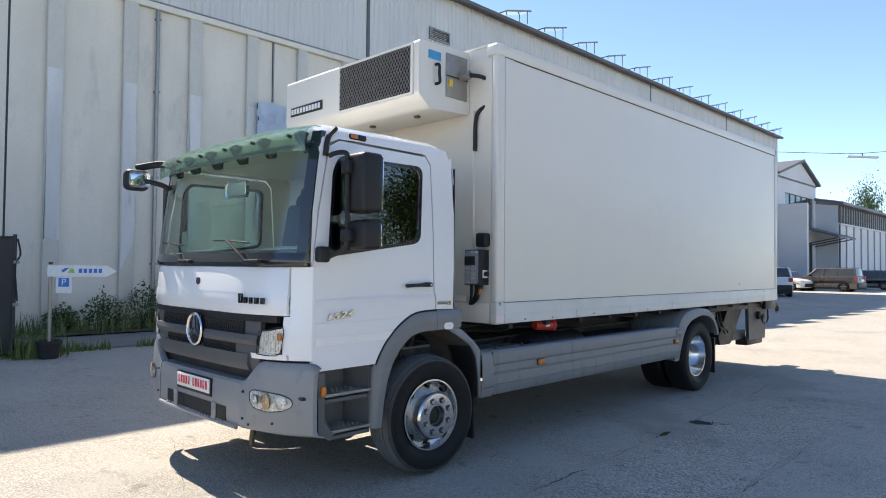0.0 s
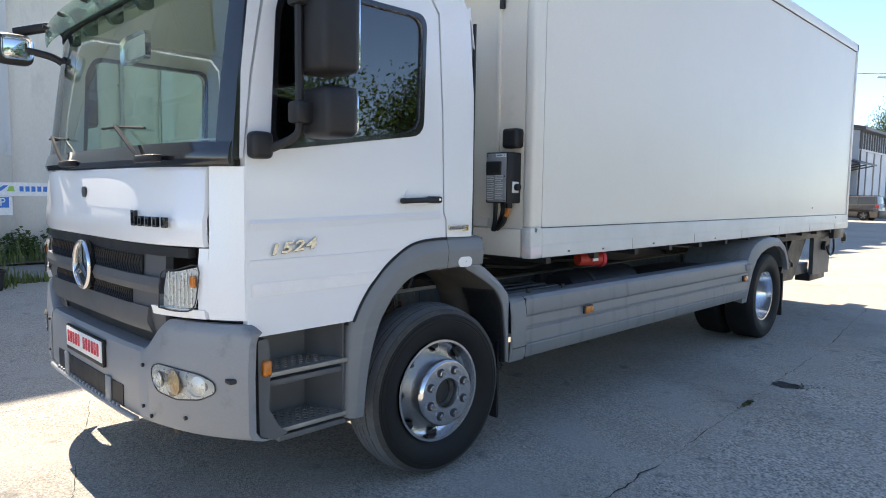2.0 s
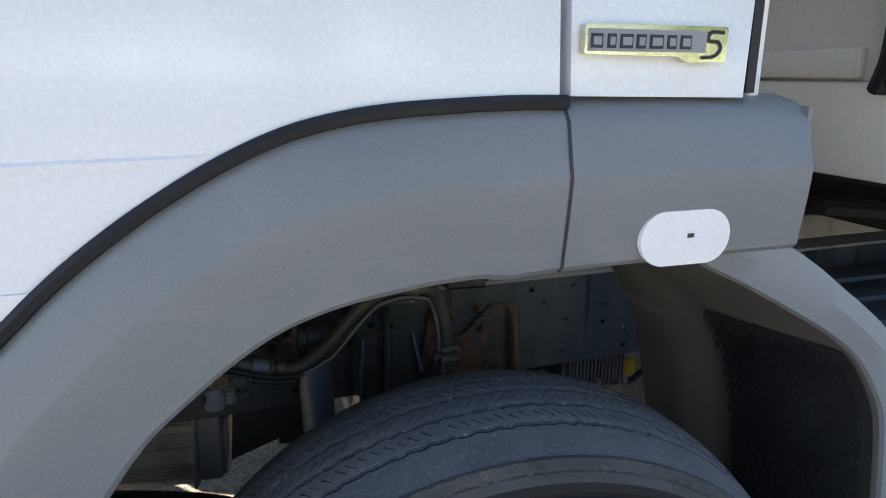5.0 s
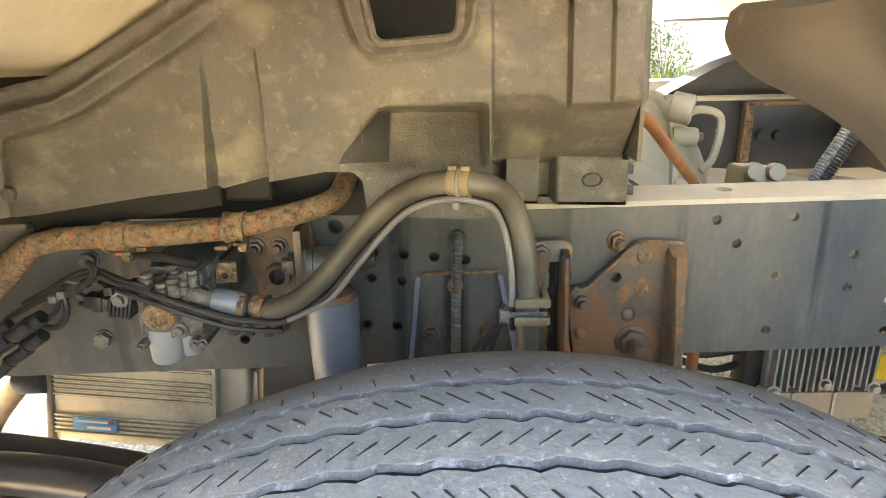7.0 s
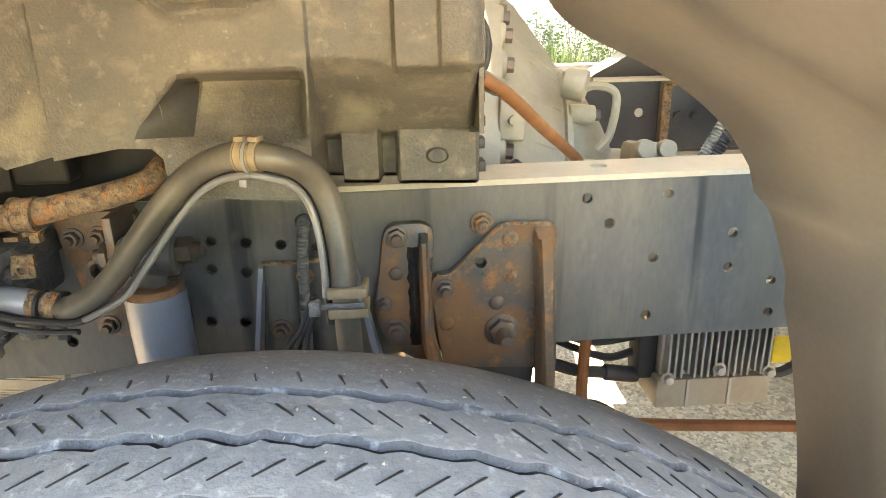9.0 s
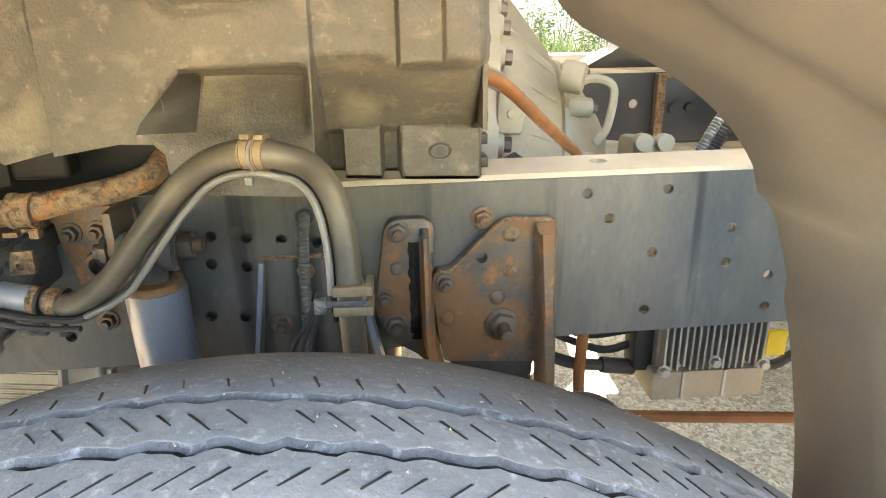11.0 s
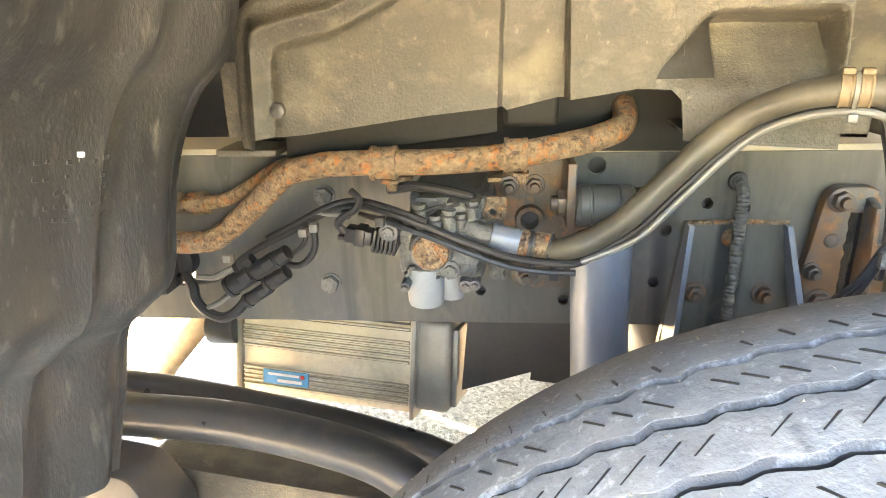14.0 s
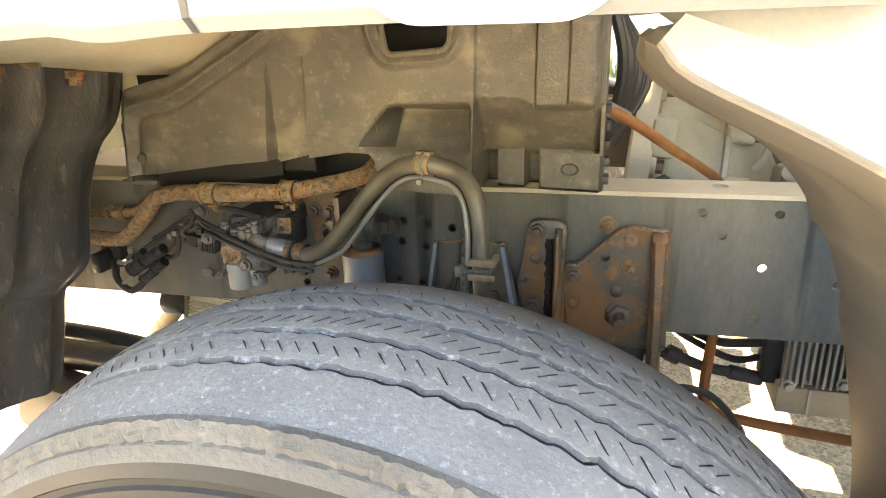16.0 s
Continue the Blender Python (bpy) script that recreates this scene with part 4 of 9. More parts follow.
# windscreen, its black surround, pillars
LEV = [(1.585, -1.285, -1.15), (1.80, -1.255, -1.128), (2.05, -1.215, -1.10), (2.30, -1.165, -1.065)]
part("windscreen", front_sheet(LEV, YS + 0.075, 2 * YC - YS - 0.075, 36), SCREEN, truck, "large curved windscreen")
for a, z in ((YS + 0.006, YS + 0.075), (2 * YC - YS - 0.075, 2 * YC - YS - 0.006)):
    part("pillar", thick(front_sheet([(1.525, -1.29, -1.152), *LEV[1:], (2.36, -1.15, -1.05)], a, z, 8, -0.004), (0.03, 0, 0)), GLOSSBLACK, truck, "gloss black windscreen pillar")
part("scuttle", thick(front_sheet([(1.505, -1.30, -1.16), (1.53, -1.312, -1.165), (1.555, -1.306, -1.16), (1.59, -1.29, -1.152)], YS + 0.01, 2 * YC - YS - 0.01, 40, -0.003), (0.02, 0, 0)), GLOSSBLACK, truck, "black panel below the windscreen")
part("header_band", thick(front_sheet([(2.262, -1.172, -1.070), (2.283, -1.170, -1.068)], YS + 0.05, 2 * YC - YS - 0.05, 30, -0.012), (0.02, 0, 0)), BLACK, truck, "black band along the windscreen top")
part("header", thick(front_sheet([(2.285, -1.17, -1.068), (2.36, -1.12, -1.05)], YS + 0.05, 2 * YC - YS - 0.05, 30, -0.004), (0.02, 0, 0)), SKIRT, truck, "grey header above the windscreen")
for yb, yt in ((1.32, 1.7), (0.36, 0.8)):
    wx = lambda y, d: front_x(y, -1.285, -1.14) - d
    w = part("wiper", tube([(wx(yb, 0.045), yb, 1.53), (wx(yb + 0.12, 0.04), yb + 0.12, 1.60), (wx(yb + 0.3, 0.02), yb + 0.30, 1.68)], 0.009, 6, 4), BLACK, truck, "black windscreen wiper")
    part("blade", tube([(wx(yb + 0.02, 0.012), yb + 0.02, 1.655), (wx(yb + 0.3, 0.008), yb + 0.3, 1.675), (wx(min(yb + 0.5, 2.0), 0.004), min(yb + 0.5, 2.0), 1.68)], 0.006, 6, 4), BLACK, w)
    part("pivot", box(wx(yb, 0.06), wx(yb, 0.02), yb - 0.16, yb + 0.03, 1.515, 1.545, 0.008), BLACK, w)
part("inner_mirror", box(-1.18, -1.165, 0.62, 0.92, 1.98, 2.10, 0.02, 3), MIRROR, truck, "interior mirror")

# sun visor of smoked acrylic
rows = []
for t, dx, z in ((0, -0.02, 2.385), (0.25, -0.075, 2.383), (0.5, -0.112, 2.362), (0.75, -0.135, 2.325), (1, -0.142, 2.265), (1.15, -0.136, 2.215)):
    rows.append([(front_x(y, -1.11, -1.04, 5) + dx, y, z + 0.015 * (1 - ((y - YC) / HW) ** 2)) for y in [YS + 0.01 + (2 * HW - 0.13) * i / 36 for i in range(37)]])
visor = part("sun_visor", solid(loft(rows), 0.005), VISOR, truck, "smoked green acrylic sun visor")
for y in (0.03, 0.42, 0.80, 1.18, 1.56, 1.93):
    vx = front_x(y, -1.11, -1.04, 5)
    part("visor_bracket", moved(plate(rounded([(vx + 0.03, 2.235), (vx - 0.02, 2.225), (vx - 0.045, 2.26), (vx - 0.105, 2.335), (vx - 0.075, 2.362), (vx + 0.03, 2.345)], 0.012, 3), "y", -0.022, 0.022), pose(0, y, 0)), BLACK, visor, "black visor support arm")
    part("visor_bolt", rod((vx - 0.130, y, 2.312), (vx - 0.158, y, 2.318), 0.011, 8), BLACK, visor)

# front flap, corner panels
part("front_flap", thick(front_sheet([(1.195, -1.325, -1.125), (1.22, -1.335, -1.13), (1.30, -1.335, -1.13), (1.33, -1.325, -1.122), (1.48, -1.315, -1.116), (1.498, -1.305, -1.108)], 0.030, 2 * YC - 0.030, 40), (0.02, 0, 0)), WHITE, truck, "white front service flap")
for a, z in ((YS + 0.003, 0.021), (2 * YC - 0.021, 2 * YC - YS - 0.003)):
    part("corner_panel", thick(front_sheet([(0.92, -1.33, -1.110), (0.95, -1.34, -1.112), (1.12, -1.34, -1.114), (1.16, -1.325, -1.111), (1.50, -1.31, -1.112)], a, z, 14), (0.02, 0, 0)), WHITE, truck, "white rounded corner panel")
    part("lamp_surround", thick(front_sheet([(0.95, -1.34, -1.112), (1.10, -1.34, -1.114), (1.145, -1.335, -1.112), (1.19, -1.325, -1.112)], *((0.0212, 0.058) if a < 1 else (2 * YC - 0.058, 2 * YC - 0.020)), 4), (0.02, 0, 0)), WHITE, truck)
    part("lower_corner", thick(front_sheet([(0.92, -1.335, -1.115), (0.955, -1.345, -1.12)], *((0.03, 0.29) if a < 1 else (2 * YC - 0.29, 2 * YC - 0.03)), 10), (0.02, 0, 0)), WHITE, truck)

# grille
grille = part("grille", thick(front_sheet([(0.84, -1.295, -1.13), (0.90, -1.31, -1.14), (1.0, -1.31, -1.14), (1.18, -1.30, -1.135)], 0.24, 2 * YC - 0.24, 34), (0.03, 0, 0)), GRILLE, truck, "dark grey plastic front grille")
part("grille_band", thick(front_sheet([(1.150, -1.312, -1.145), (1.188, -1.312, -1.145)], 0.10, 2 * YC - 0.10, 34), (0.03, 0, 0)), BLACK, grille, "black slot under the flap")
for z0, z1, ya, yb in ((1.062, 1.146, 0.40, 0.94), (1.062, 1.146, 1.10, 1.64), (0.935, 1.005, 0.50, 0.94), (0.935, 1.005, 1.10, 1.54)):
    part("mesh_insert", thick(front_sheet([(z0, -1.316, -1.148), (z1, -1.316, -1.148)], ya, yb, 12), (0.006, 0, 0)), BLACK, grille, "black honeycomb grille insert")
    for i in range(20):
        y = ya + (yb - ya) * (i + 0.5) / 20
        x = front_x(y, -1.319, -1.151)
        part("mesh_bar", tube([(x, y - 0.012, z0 + 0.004), (x, y + 0.012, (z0 + z1) / 2), (x, y - 0.012, z1 - 0.004)], 0.003, 5, 2), BLACK, grille)
part("grille_slat", thick(front_sheet([(1.000, -1.325, -1.15), (1.03, -1.336, -1.155), (1.064, -1.325, -1.15)], 0.245, 2 * YC - 0.245, 34), (0.02, 0, 0)), GRILLE, grille)
part("grille_lip", thick(front_sheet([(0.835, -1.31, -1.14), (0.88, -1.33, -1.15), (0.938, -1.322, -1.145)], 0.34, 2 * YC - 0.40, 34), (0.02, 0, 0)), GRILLE, grille)
star = part("emblem", moved(lathe([(0.100, 0.0), (0.104, -0.008), (0.110, -0.011), (0.115, -0.007), (0.118, 0.0)], (0, 0), 40), pose(-1.345, YC, 1.055, 0, 0, -90)), CHROME, truck, "round chrome emblem")
part("emblem_back", rod((-1.344, YC, 1.055), (-1.315, YC, 1.055), 0.116, 36), GLOSSBLACK, star)
for k in range(3):
    a = radians(90 + 120 * k)
    part("emblem_arm", moved(plate([(-0.014, 0), (0, 0.104), (0.014, 0), (0, -0.010)], "y", -0.012, 0.0), pose(-1.347, YC, 1.055, 0, 0, -90) @ pose(0, 0, 0, 0, 120 * k, 0)), CHROME, star)
part("badge", moved(rod((0, 0, 0), (0, -0.012, 0), 0.026, 20), pose(-1.318, YC, 1.395, 0, 0, -90)), GLOSSBLACK, truck, "small round black badge")
for k, (w, hh) in enumerate(((0.042, 0.062), (0.034, 0.04), (0.030, 0.04), (0.038, 0.04), (0.038, 0.04))):
    y = 0.40 - k * 0.055
    xf = front_x(y, -1.337, -1.182)
    part("model_lettering", plate(rrect(y - w / 2, y + w / 2, 1.265, 1.265 + hh, 0.006), "x", xf - 0.009, xf + 0.004, [rrect(y - w / 2 + 0.008, y + w / 2 - 0.008, 1.274, 1.256 + hh, 0.003)]), GLOSSBLACK, truck, "dark chrome model lettering")

# headlamps
for s in (1, -1):
    def yy(v):
        return YC + s * (v - YC)

    def hx(y, d):
        return front_x(yy(y), -1.345, -1.125) + d

    grid_h = ([(0.232, 0.955), (0.15, 0.95), (0.075, 0.962)], [(0.228, 1.02), (0.145, 1.02), (0.056, 1.03)], [(0.212, 1.088), (0.14, 1.10), (0.052, 1.12)])
    hl = part("headlamp", loft([[(hx(y, -0.003 - 0.008 * (k == 1)), yy(y), z) for k, (y, z) in enumerate(row)] for row in grid_h]), LENS, truck, "clear headlamp with ribbed reflector")
    part("reflector", loft([[(hx(y, 0.014), yy(y), z) for y, z in row] for row in grid_h]), SILVER, hl)
    for k in range(7):
        y = 0.09 + k * 0.018
        part("lens_rib", tube([(hx(y, 0.013), yy(y), 0.965), (hx(y, 0.013), yy(y), 1.095)], 0.0028, 5, 1), SILVER, hl)
    part("indicator", box(hx(0.075, -0.004), hx(0.075, 0.012), min(yy(0.055), yy(0.09)), max(yy(0.055), yy(0.09)), 1.04, 1.085, 0.006), ORANGE, hl)
    part("bezel", tube([(hx(y, -0.002), yy(y), z) for y, z in ((0.236, 0.951), (0.15, 0.945), (0.072, 0.957), (0.050, 1.03), (0.048, 1.125), (0.14, 1.105), (0.215, 1.092), (0.232, 1.02), (0.236, 0.951))], 0.003, 6, 3), DARK, hl)

# bumper
YB, HB = YC, 1.155


def bumper_x(y, centre=-1.335, side=-1.12):
    return centre + (side - centre) * min(1.0, abs(y - YB) / HB) ** 4.5


def bumper_sheet(levels, y0, y1, n, top=None):
    """levels: (share of the height, shift in x)."""
    rows = []
    for t, dx in levels:
        rows.append([(bumper_x(y) + dx, y, (0.45 + ((top(y) if top else 0.765) - 0.45) * t)) for y in [y0 + (y1 - y0) * i / n for i in range(n + 1)]])
    return loft(rows)


bumper = part("bumper", thick(bumper_sheet([(0, 0.05), (0.05, 0.012), (0.12, 0.0), (0.8, 0.0), (0.94, 0.006), (0.985, 0.02), (1, 0.06)], 0.40, 2 * YB - 0.40, 40), (0.03, 0, 0)), BUMPER, truck, "grey painted steel bumper")
for s in (1, -1):
    ya, yb = (YB - HB, 0.396) if s > 0 else (2 * YB - 0.396, YB + HB)
    top = lambda y: 0.905 - 0.14 * sstep(0.20, 0.40, y if y < YB else 2 * YB - y) - 0.03 * (1 - sstep(YB - HB, YB - HB + 0.03, y if y < YB else 2 * YB - y))
    part("bumper_corner", thick(bumper_sheet([(0, 0.06), (0.04, 0.012), (0.10, -0.004), (0.62, -0.006), (0.9, 0.0), (0.97, 0.010), (1, 0.026)], ya, yb, 30, top), (0.03, 0, 0)), BUMPER, bumper, "raised grey bumper end")
slot = part("bumper_slot", thick(loft([[(bumper_x(y) - 0.004, y, z) for y in [0.56 + 0.92 * i / 20 for i in range(21)]] for z in (0.482, 0.575)]), (0.006, 0, 0)), BLACK, bumper, "dark air slot in the bumper")
for y in (0.72, 1.32):
    part("slot_bar", box(bumper_x(y) - 0.012, bumper_x(y), y - 0.03, y + 0.03, 0.47, 0.585, 0.006), BUMPER, bumper)
for k in range(20):
    y = 0.6 + k * 0.045
    part("slot_tooth", box(bumper_x(y) - 0.014, bumper_x(y), y, y + 0.018, 0.466, 0.486, 0.003), BUMPER, bumper)
part("lip", tube([(bumper_x(y) - 0.008, y, 0.462) for y in [0.42 + 1.2 * i / 16 for i in range(17)]], 0.012, 8, 2), BUMPER, bumper)
for y, z in ((0.36, 0.53), (0.36, 0.70), (0.30, 0.50), (0.10, 0.53), (1.68, 0.53), (1.68, 0.70)):
    part("bumper_bolt", rod((bumper_x(y) - 0.012, y, z), (bumper_x(y), y, z), 0.008, 10), DARK, bumper)
part("towing_cap", box(bumper_x(-0.07) - 0.012, bumper_x(-0.07) + 0.03, -0.10, -0.055, 0.685, 0.705, 0.006), DARK, bumper)
part("under_panel", thick(front_sheet([(0.74, -1.24, -1.05), (0.80, -1.25, -1.05), (0.95, -1.26, -1.05)], YS + 0.06, 2 * YC - YS - 0.06, 30), (0.01, 0, 0)), DARK, truck, "dark gap above the bumper")
plate_ob = part("sign_plate", box(-1.350, -1.336, 0.755, 1.285, 0.612, 0.735, 0.003), BLACK, truck, "white dealer plate in a black frame")
part("plate_face", box(-1.353, -1.349, 0.765, 1.275, 0.632, 0.728, 0.003), PAPER, plate_ob)
for k, w in enumerate((1, 1, 1, 1, 1, 0, 1, 1, 1, 1, 1, 1)):
    if w:
        y = 1.235 - k * 0.0385
        part("print_bar", plate(rrect(y - 0.012, y + 0.012, 0.655, 0.712, 0.004), "x", -1.3555, -1.3525, [rrect(y - 0.006, y + 0.005, 0.665 + 0.01 * (k % 3), 0.703, 0.002)] if k % 2 == 0 else ()), REDPRINT, plate_ob)
for s in (1, -1):
    def yy(v):
        return YC + s * (v - YC)

    fx = rounded([(0.292, 0.705), (0.285, 0.65), (0.25, 0.612), (0.14, 0.598), (0.03, 0.612), (-0.03, 0.645), (-0.028, 0.685), (0.03, 0.712), (0.15, 0.722), (0.25, 0.726)], 0.022, 3)
    fog = part("fog_lamp", loft([[(bumper_x(yy(y)) - 0.010, yy(y), z) for y, z in fx], [(bumper_x(yy(0.13 + (y - 0.13) * 0.6)) - 0.020, yy(0.13 + (y - 0.13) * 0.6), 0.664 + (z - 0.664) * 0.6) for y, z in fx], [(bumper_x(yy(0.13 + (y - 0.13) * 0.05)) - 0.022, yy(0.13 + (y - 0.13) * 0.05), 0.664 + (z - 0.664) * 0.05) for y, z in fx]], True), LENS, bumper, "clear fog and driving lamp unit")
    b = bm_new()
    vs = [b.verts.new((bumper_x(yy(y)) - 0.0085, yy(y), z)) for y, z in fx]
    mid = b.verts.new((bumper_x(yy(0.12)) - 0.0085, yy(0.12), 0.662))
    for k in range(len(vs)):
        b.faces.new((vs[k], vs[(k + 1) % len(vs)], mid))
    part("lamp_back", b, SILVER, fog)
    part("lamp_rim", tube([(bumper_x(yy(y)) - 0.009, yy(y), z) for y, z in fx + fx[:1]], 0.0028, 6, 1), DARK, fog)
    for y, r, m in ((0.243, 0.034, SILVER), (0.155, 0.054, AMBER), (0.035, 0.042, SILVER)):
        part("bulb_cup", moved(lathe([(r, -0.003), (r * 0.9, 0.003), (r * 0.6, -0.001), (r * 0.3, -0.004), (0.001, -0.005)], (0, 0), 22), Matrix.Translation((bumper_x(yy(y)) - 0.012, yy(y), 0.664)) @ pose(0, 0, 0, 0, 0, -90 + s * (38 if y < 0.1 else 6))), m, fog)

# entry steps
steps = part("step_well", plate([(-1.06, 0.86), (-0.712, 0.86), (-0.712, 0.44), (-0.74, 0.43), (-1.0, 0.43), (-1.05, 0.47)], "y", YS + 0.20, YS + 0.23), STEPGREY, truck, "grey plastic entry step well")
part("step_cheek", plate(rounded([(-1.065, 0.84), (-1.02, 0.84), (-1.01, 0.72), (-1.02, 0.56), (-0.97, 0.475), (-0.93, 0.445), (-1.0, 0.43), (-1.06, 0.46)], 0.015), "y", YS + 0.0, YS + 0.22), STEPGREY, steps)
part("step_shadow", box(-1.10, -1.065, YS + 0.02, YS + 0.2, 0.45, 0.88), DARK, steps)
for z, x0, x1 in ((0.70, -1.02, -0.635), (0.466, -0.965, -0.635)):
    holes = [circle(x0 + 0.03 + 0.037 * i + (0.018 if j % 2 else 0), YS + 0.045 + 0.03 * j, 0.0115, 10) for j in range(5) for i in range(int((x1 - x0 - 0.06) / 0.037))]
    tread = part("step_tread", plate([(x0, YS + 0.012), (x1, YS + 0.012), (x1, YS + 0.20), (x0, YS + 0.20)], "z", z - 0.004, z, holes), ALUGREY, steps, "perforated metal step tread")
    part("step_edge", box(x0, x1, YS + 0.004, YS + 0.012, z - 0.018, z + 0.001, 0.002), ALUGREY, steps)
    part("step_box", box(x0, x1, YS + 0.02, YS + 0.20, z - 0.06, z - 0.035, 0.005), STEPGREY, steps)
part("step_end", thick(loft([[(-0.650, YS + 0.014, z), (-0.655, YS + 0.05, z), (-0.668, YS + 0.09, z), (-0.690, YS + 0.13, z), (-0.72, YS + 0.20, z)] for z in (0.44, 0.60, 0.75, 0.87)]), (-0.006, 0, 0)), STEPGREY, steps, "grey end wall of the step well")
part("side_marker", box(-1.05, -1.008, YS - 0.018, YS + 0.02, 0.692, 0.757, 0.014, 4), ORANGE, steps, "amber side marker lamp")

# door handle, lettering, badge, roof lamp
handle = part("door_handle", join(tube([(-0.345, YS - 0.03, 1.374), (-0.30, YS - 0.036, 1.377), (-0.22, YS - 0.034, 1.379), (-0.16, YS - 0.03, 1.380)], 0.0125, 12, 5), box(-0.195, -0.112, YS - 0.043, YS - 0.004, 1.364, 1.397, 0.012, 3), box(-0.354, -0.322, YS - 0.038, YS - 0.002, 1.362, 1.388, 0.010, 3)), BLACK, truck, "black door handle")
part("lock", rod((-0.137, YS - 0.046, 1.381), (-0.137, YS - 0.039, 1.381), 0.008, 14), CHROME, handle, "chrome key lock")
b = plate(rounded([(-0.318, 1.345), (-0.298, 1.327), (-0.218, 1.331), (-0.200, 1.349), (-0.200, 1.412), (-0.214, 1.430), (-0.300, 1.428), (-0.316, 1.410)], 0.016, 4), "y", YS - 0.0015, YS + 0.0005)
part("handle_recess", b, WHITE, handle, "pale cup behind the handle")
number = letters("number_lettering", "1524", on_side(-0.918, YS - 0.010, 1.192, 5.5), 0.056, LETTERCHROME, truck, 0.003, "chrome model number", 0.25, 0.0018, 1.75)
# a dark copy behind the digits draws their shadow outline
letters("number_edge", "1524", on_side(-0.9165, YS - 0.0075, 1.1905, 5.5), 0.056, DARK, truck, 0.002, "dark copy drawing the shadow outline of the number", 0.25, 0.0022, 1.75)
bd = part("engine_badge", plate(rounded([(-0.034, 1.232), (0.056, 1.231), (0.066, 1.226), (0.106, 1.227), (0.106, 1.2565), (-0.034, 1.2565)], 0.003, 2), "y", YS - 0.008, YS + 0.001), TINTCHROME, truck, "chrome engine badge with dark print")
part("badge_field", box(-0.031, 0.084, YS - 0.0085, YS - 0.0075, 1.2345, 1.2525, 0.0), LABELGREY, bd)
for x, w in ((-0.0235, 0.011), (-0.0095, 0.008), (0.0045, 0.012), (0.0185, 0.009), (0.0335, 0.013), (0.0485, 0.009), (0.0625, 0.011)):
    part("badge_print", box(x - w / 2, x + w / 2, YS - 0.0095, YS - 0.0083, 1.237, 1.2485), DARK, bd)
    part("badge_print", box(x - w / 2 + 0.0022, x + w / 2 - 0.0012, YS - 0.0098, YS - 0.0094, 1.2395, 1.2460), LABELGREY, bd)
part("badge_print", tube([(0.101, YS - 0.0085, 1.2515), (0.088, YS - 0.0085, 1.2515), (0.086, YS - 0.0085, 1.2445), (0.096, YS - 0.0085, 1.2435), (0.099, YS - 0.0085, 1.2375), (0.092, YS - 0.0085, 1.2315), (0.080, YS - 0.0085, 1.2305)], 0.0016, 6, 4), DARK, bd)
part("roof_lamp", box(-0.852, -0.712, YS - 0.012, YS + 0.05, 2.334, 2.372, 0.012, 3), BLACK, truck, "black roof marker lamp")
part("roof_lens", box(-0.846, -0.785, YS - 0.016, YS + 0.02, 2.339, 2.367, 0.010, 3), ORANGE, bpy.data.objects["roof_lamp"], "amber lens")
part("roof_channel", tube([(-1.04, YS - 0.004, 2.20), (-1.02, YS - 0.01, 2.32), (-0.96, YS - 0.004, 2.385)], 0.018, 8, 5), BLACK, truck, "black drip channel")


# mirrors
def mirror(name, x0, x1, y0, y1, z0, z1):
    m = part(name, box(x0, x1, y0, y1, z0, z1, 0.03, 3), BLACK, truck, "black mirror housing")
    part("mirror_glass", plate(rrect(y0 + 0.015, y1 - 0.015, z0 + 0.015, z1 - 0.015, 0.02), "x", x1 - 0.002, x1 + 0.003), MIRROR, m, "mirror glass")
    return m


mirror("mirror", -0.96, -0.80, -0.40, -0.20, 1.84, 2.21)
mirror("wide_angle_mirror", -0.94, -0.80, -0.39, -0.20, 1.61, 1.795)
arm = part("mirror_arm", tube([(-1.02, YS - 0.02, 2.20), (-1.0, YS - 0.06, 2.215), (-0.985, -0.24, 2.21), (-0.975, -0.25, 2.16), (-0.972, -0.25, 1.9), (-0.972, -0.25, 1.70), (-0.975, -0.24, 1.62), (-1.02, -0.16, 1.575), (-1.06, YS - 0.03, 1.555)], 0.016, 8, 6), BLACK, truck, "black tubular mirror arm")
for z in (2.12, 1.70):
    part("mirror_clamp", box(-1.0, -0.92, -0.29, -0.21, z - 0.04, z + 0.04, 0.012), BLACK, arm)
part("mirror_foot", box(-1.105, -1.02, YS - 0.06, YS + 0.01, 1.53, 1.63, 0.02, 3), BLACK, arm)
far_arm = part("mirror_arm", tube([(-1.08, 2.12, 2.36), (-1.15, 2.2, 2.37), (-1.30, 2.3, 2.33)], 0.03, 8, 5), BLACK, truck, "black arm of the front mirror")
fm = part("front_mirror", box(-1.42, -1.22, 2.18, 2.30, 2.13, 2.31, 0.05, 4), BLACK, truck, "rounded front view mirror")
part("mirror_glass", box(-1.40, -1.24, 2.172, 2.182, 2.15, 2.29, 0.03, 3), MIRROR, fm, "mirror glass")
part("mirror_stay", tube([(-1.28, 2.2, 2.22), (-1.15, 2.1, 2.18), (-1.08, 2.05, 2.12)], 0.022, 8, 4), BLACK, fm)
part("mirror", box(-1.02, -0.86, 2.24, 2.44, 1.80, 2.2, 0.03, 3), BLACK, truck, "black mirror housing")
part("mirror_arm", tube([(-1.02, 2.15, 2.3), (-1.0, 2.3, 2.3), (-0.98, 2.32, 2.2), (-0.98, 2.32, 1.7), (-1.05, 2.15, 1.6)], 0.016, 8, 5), BLACK, truck)

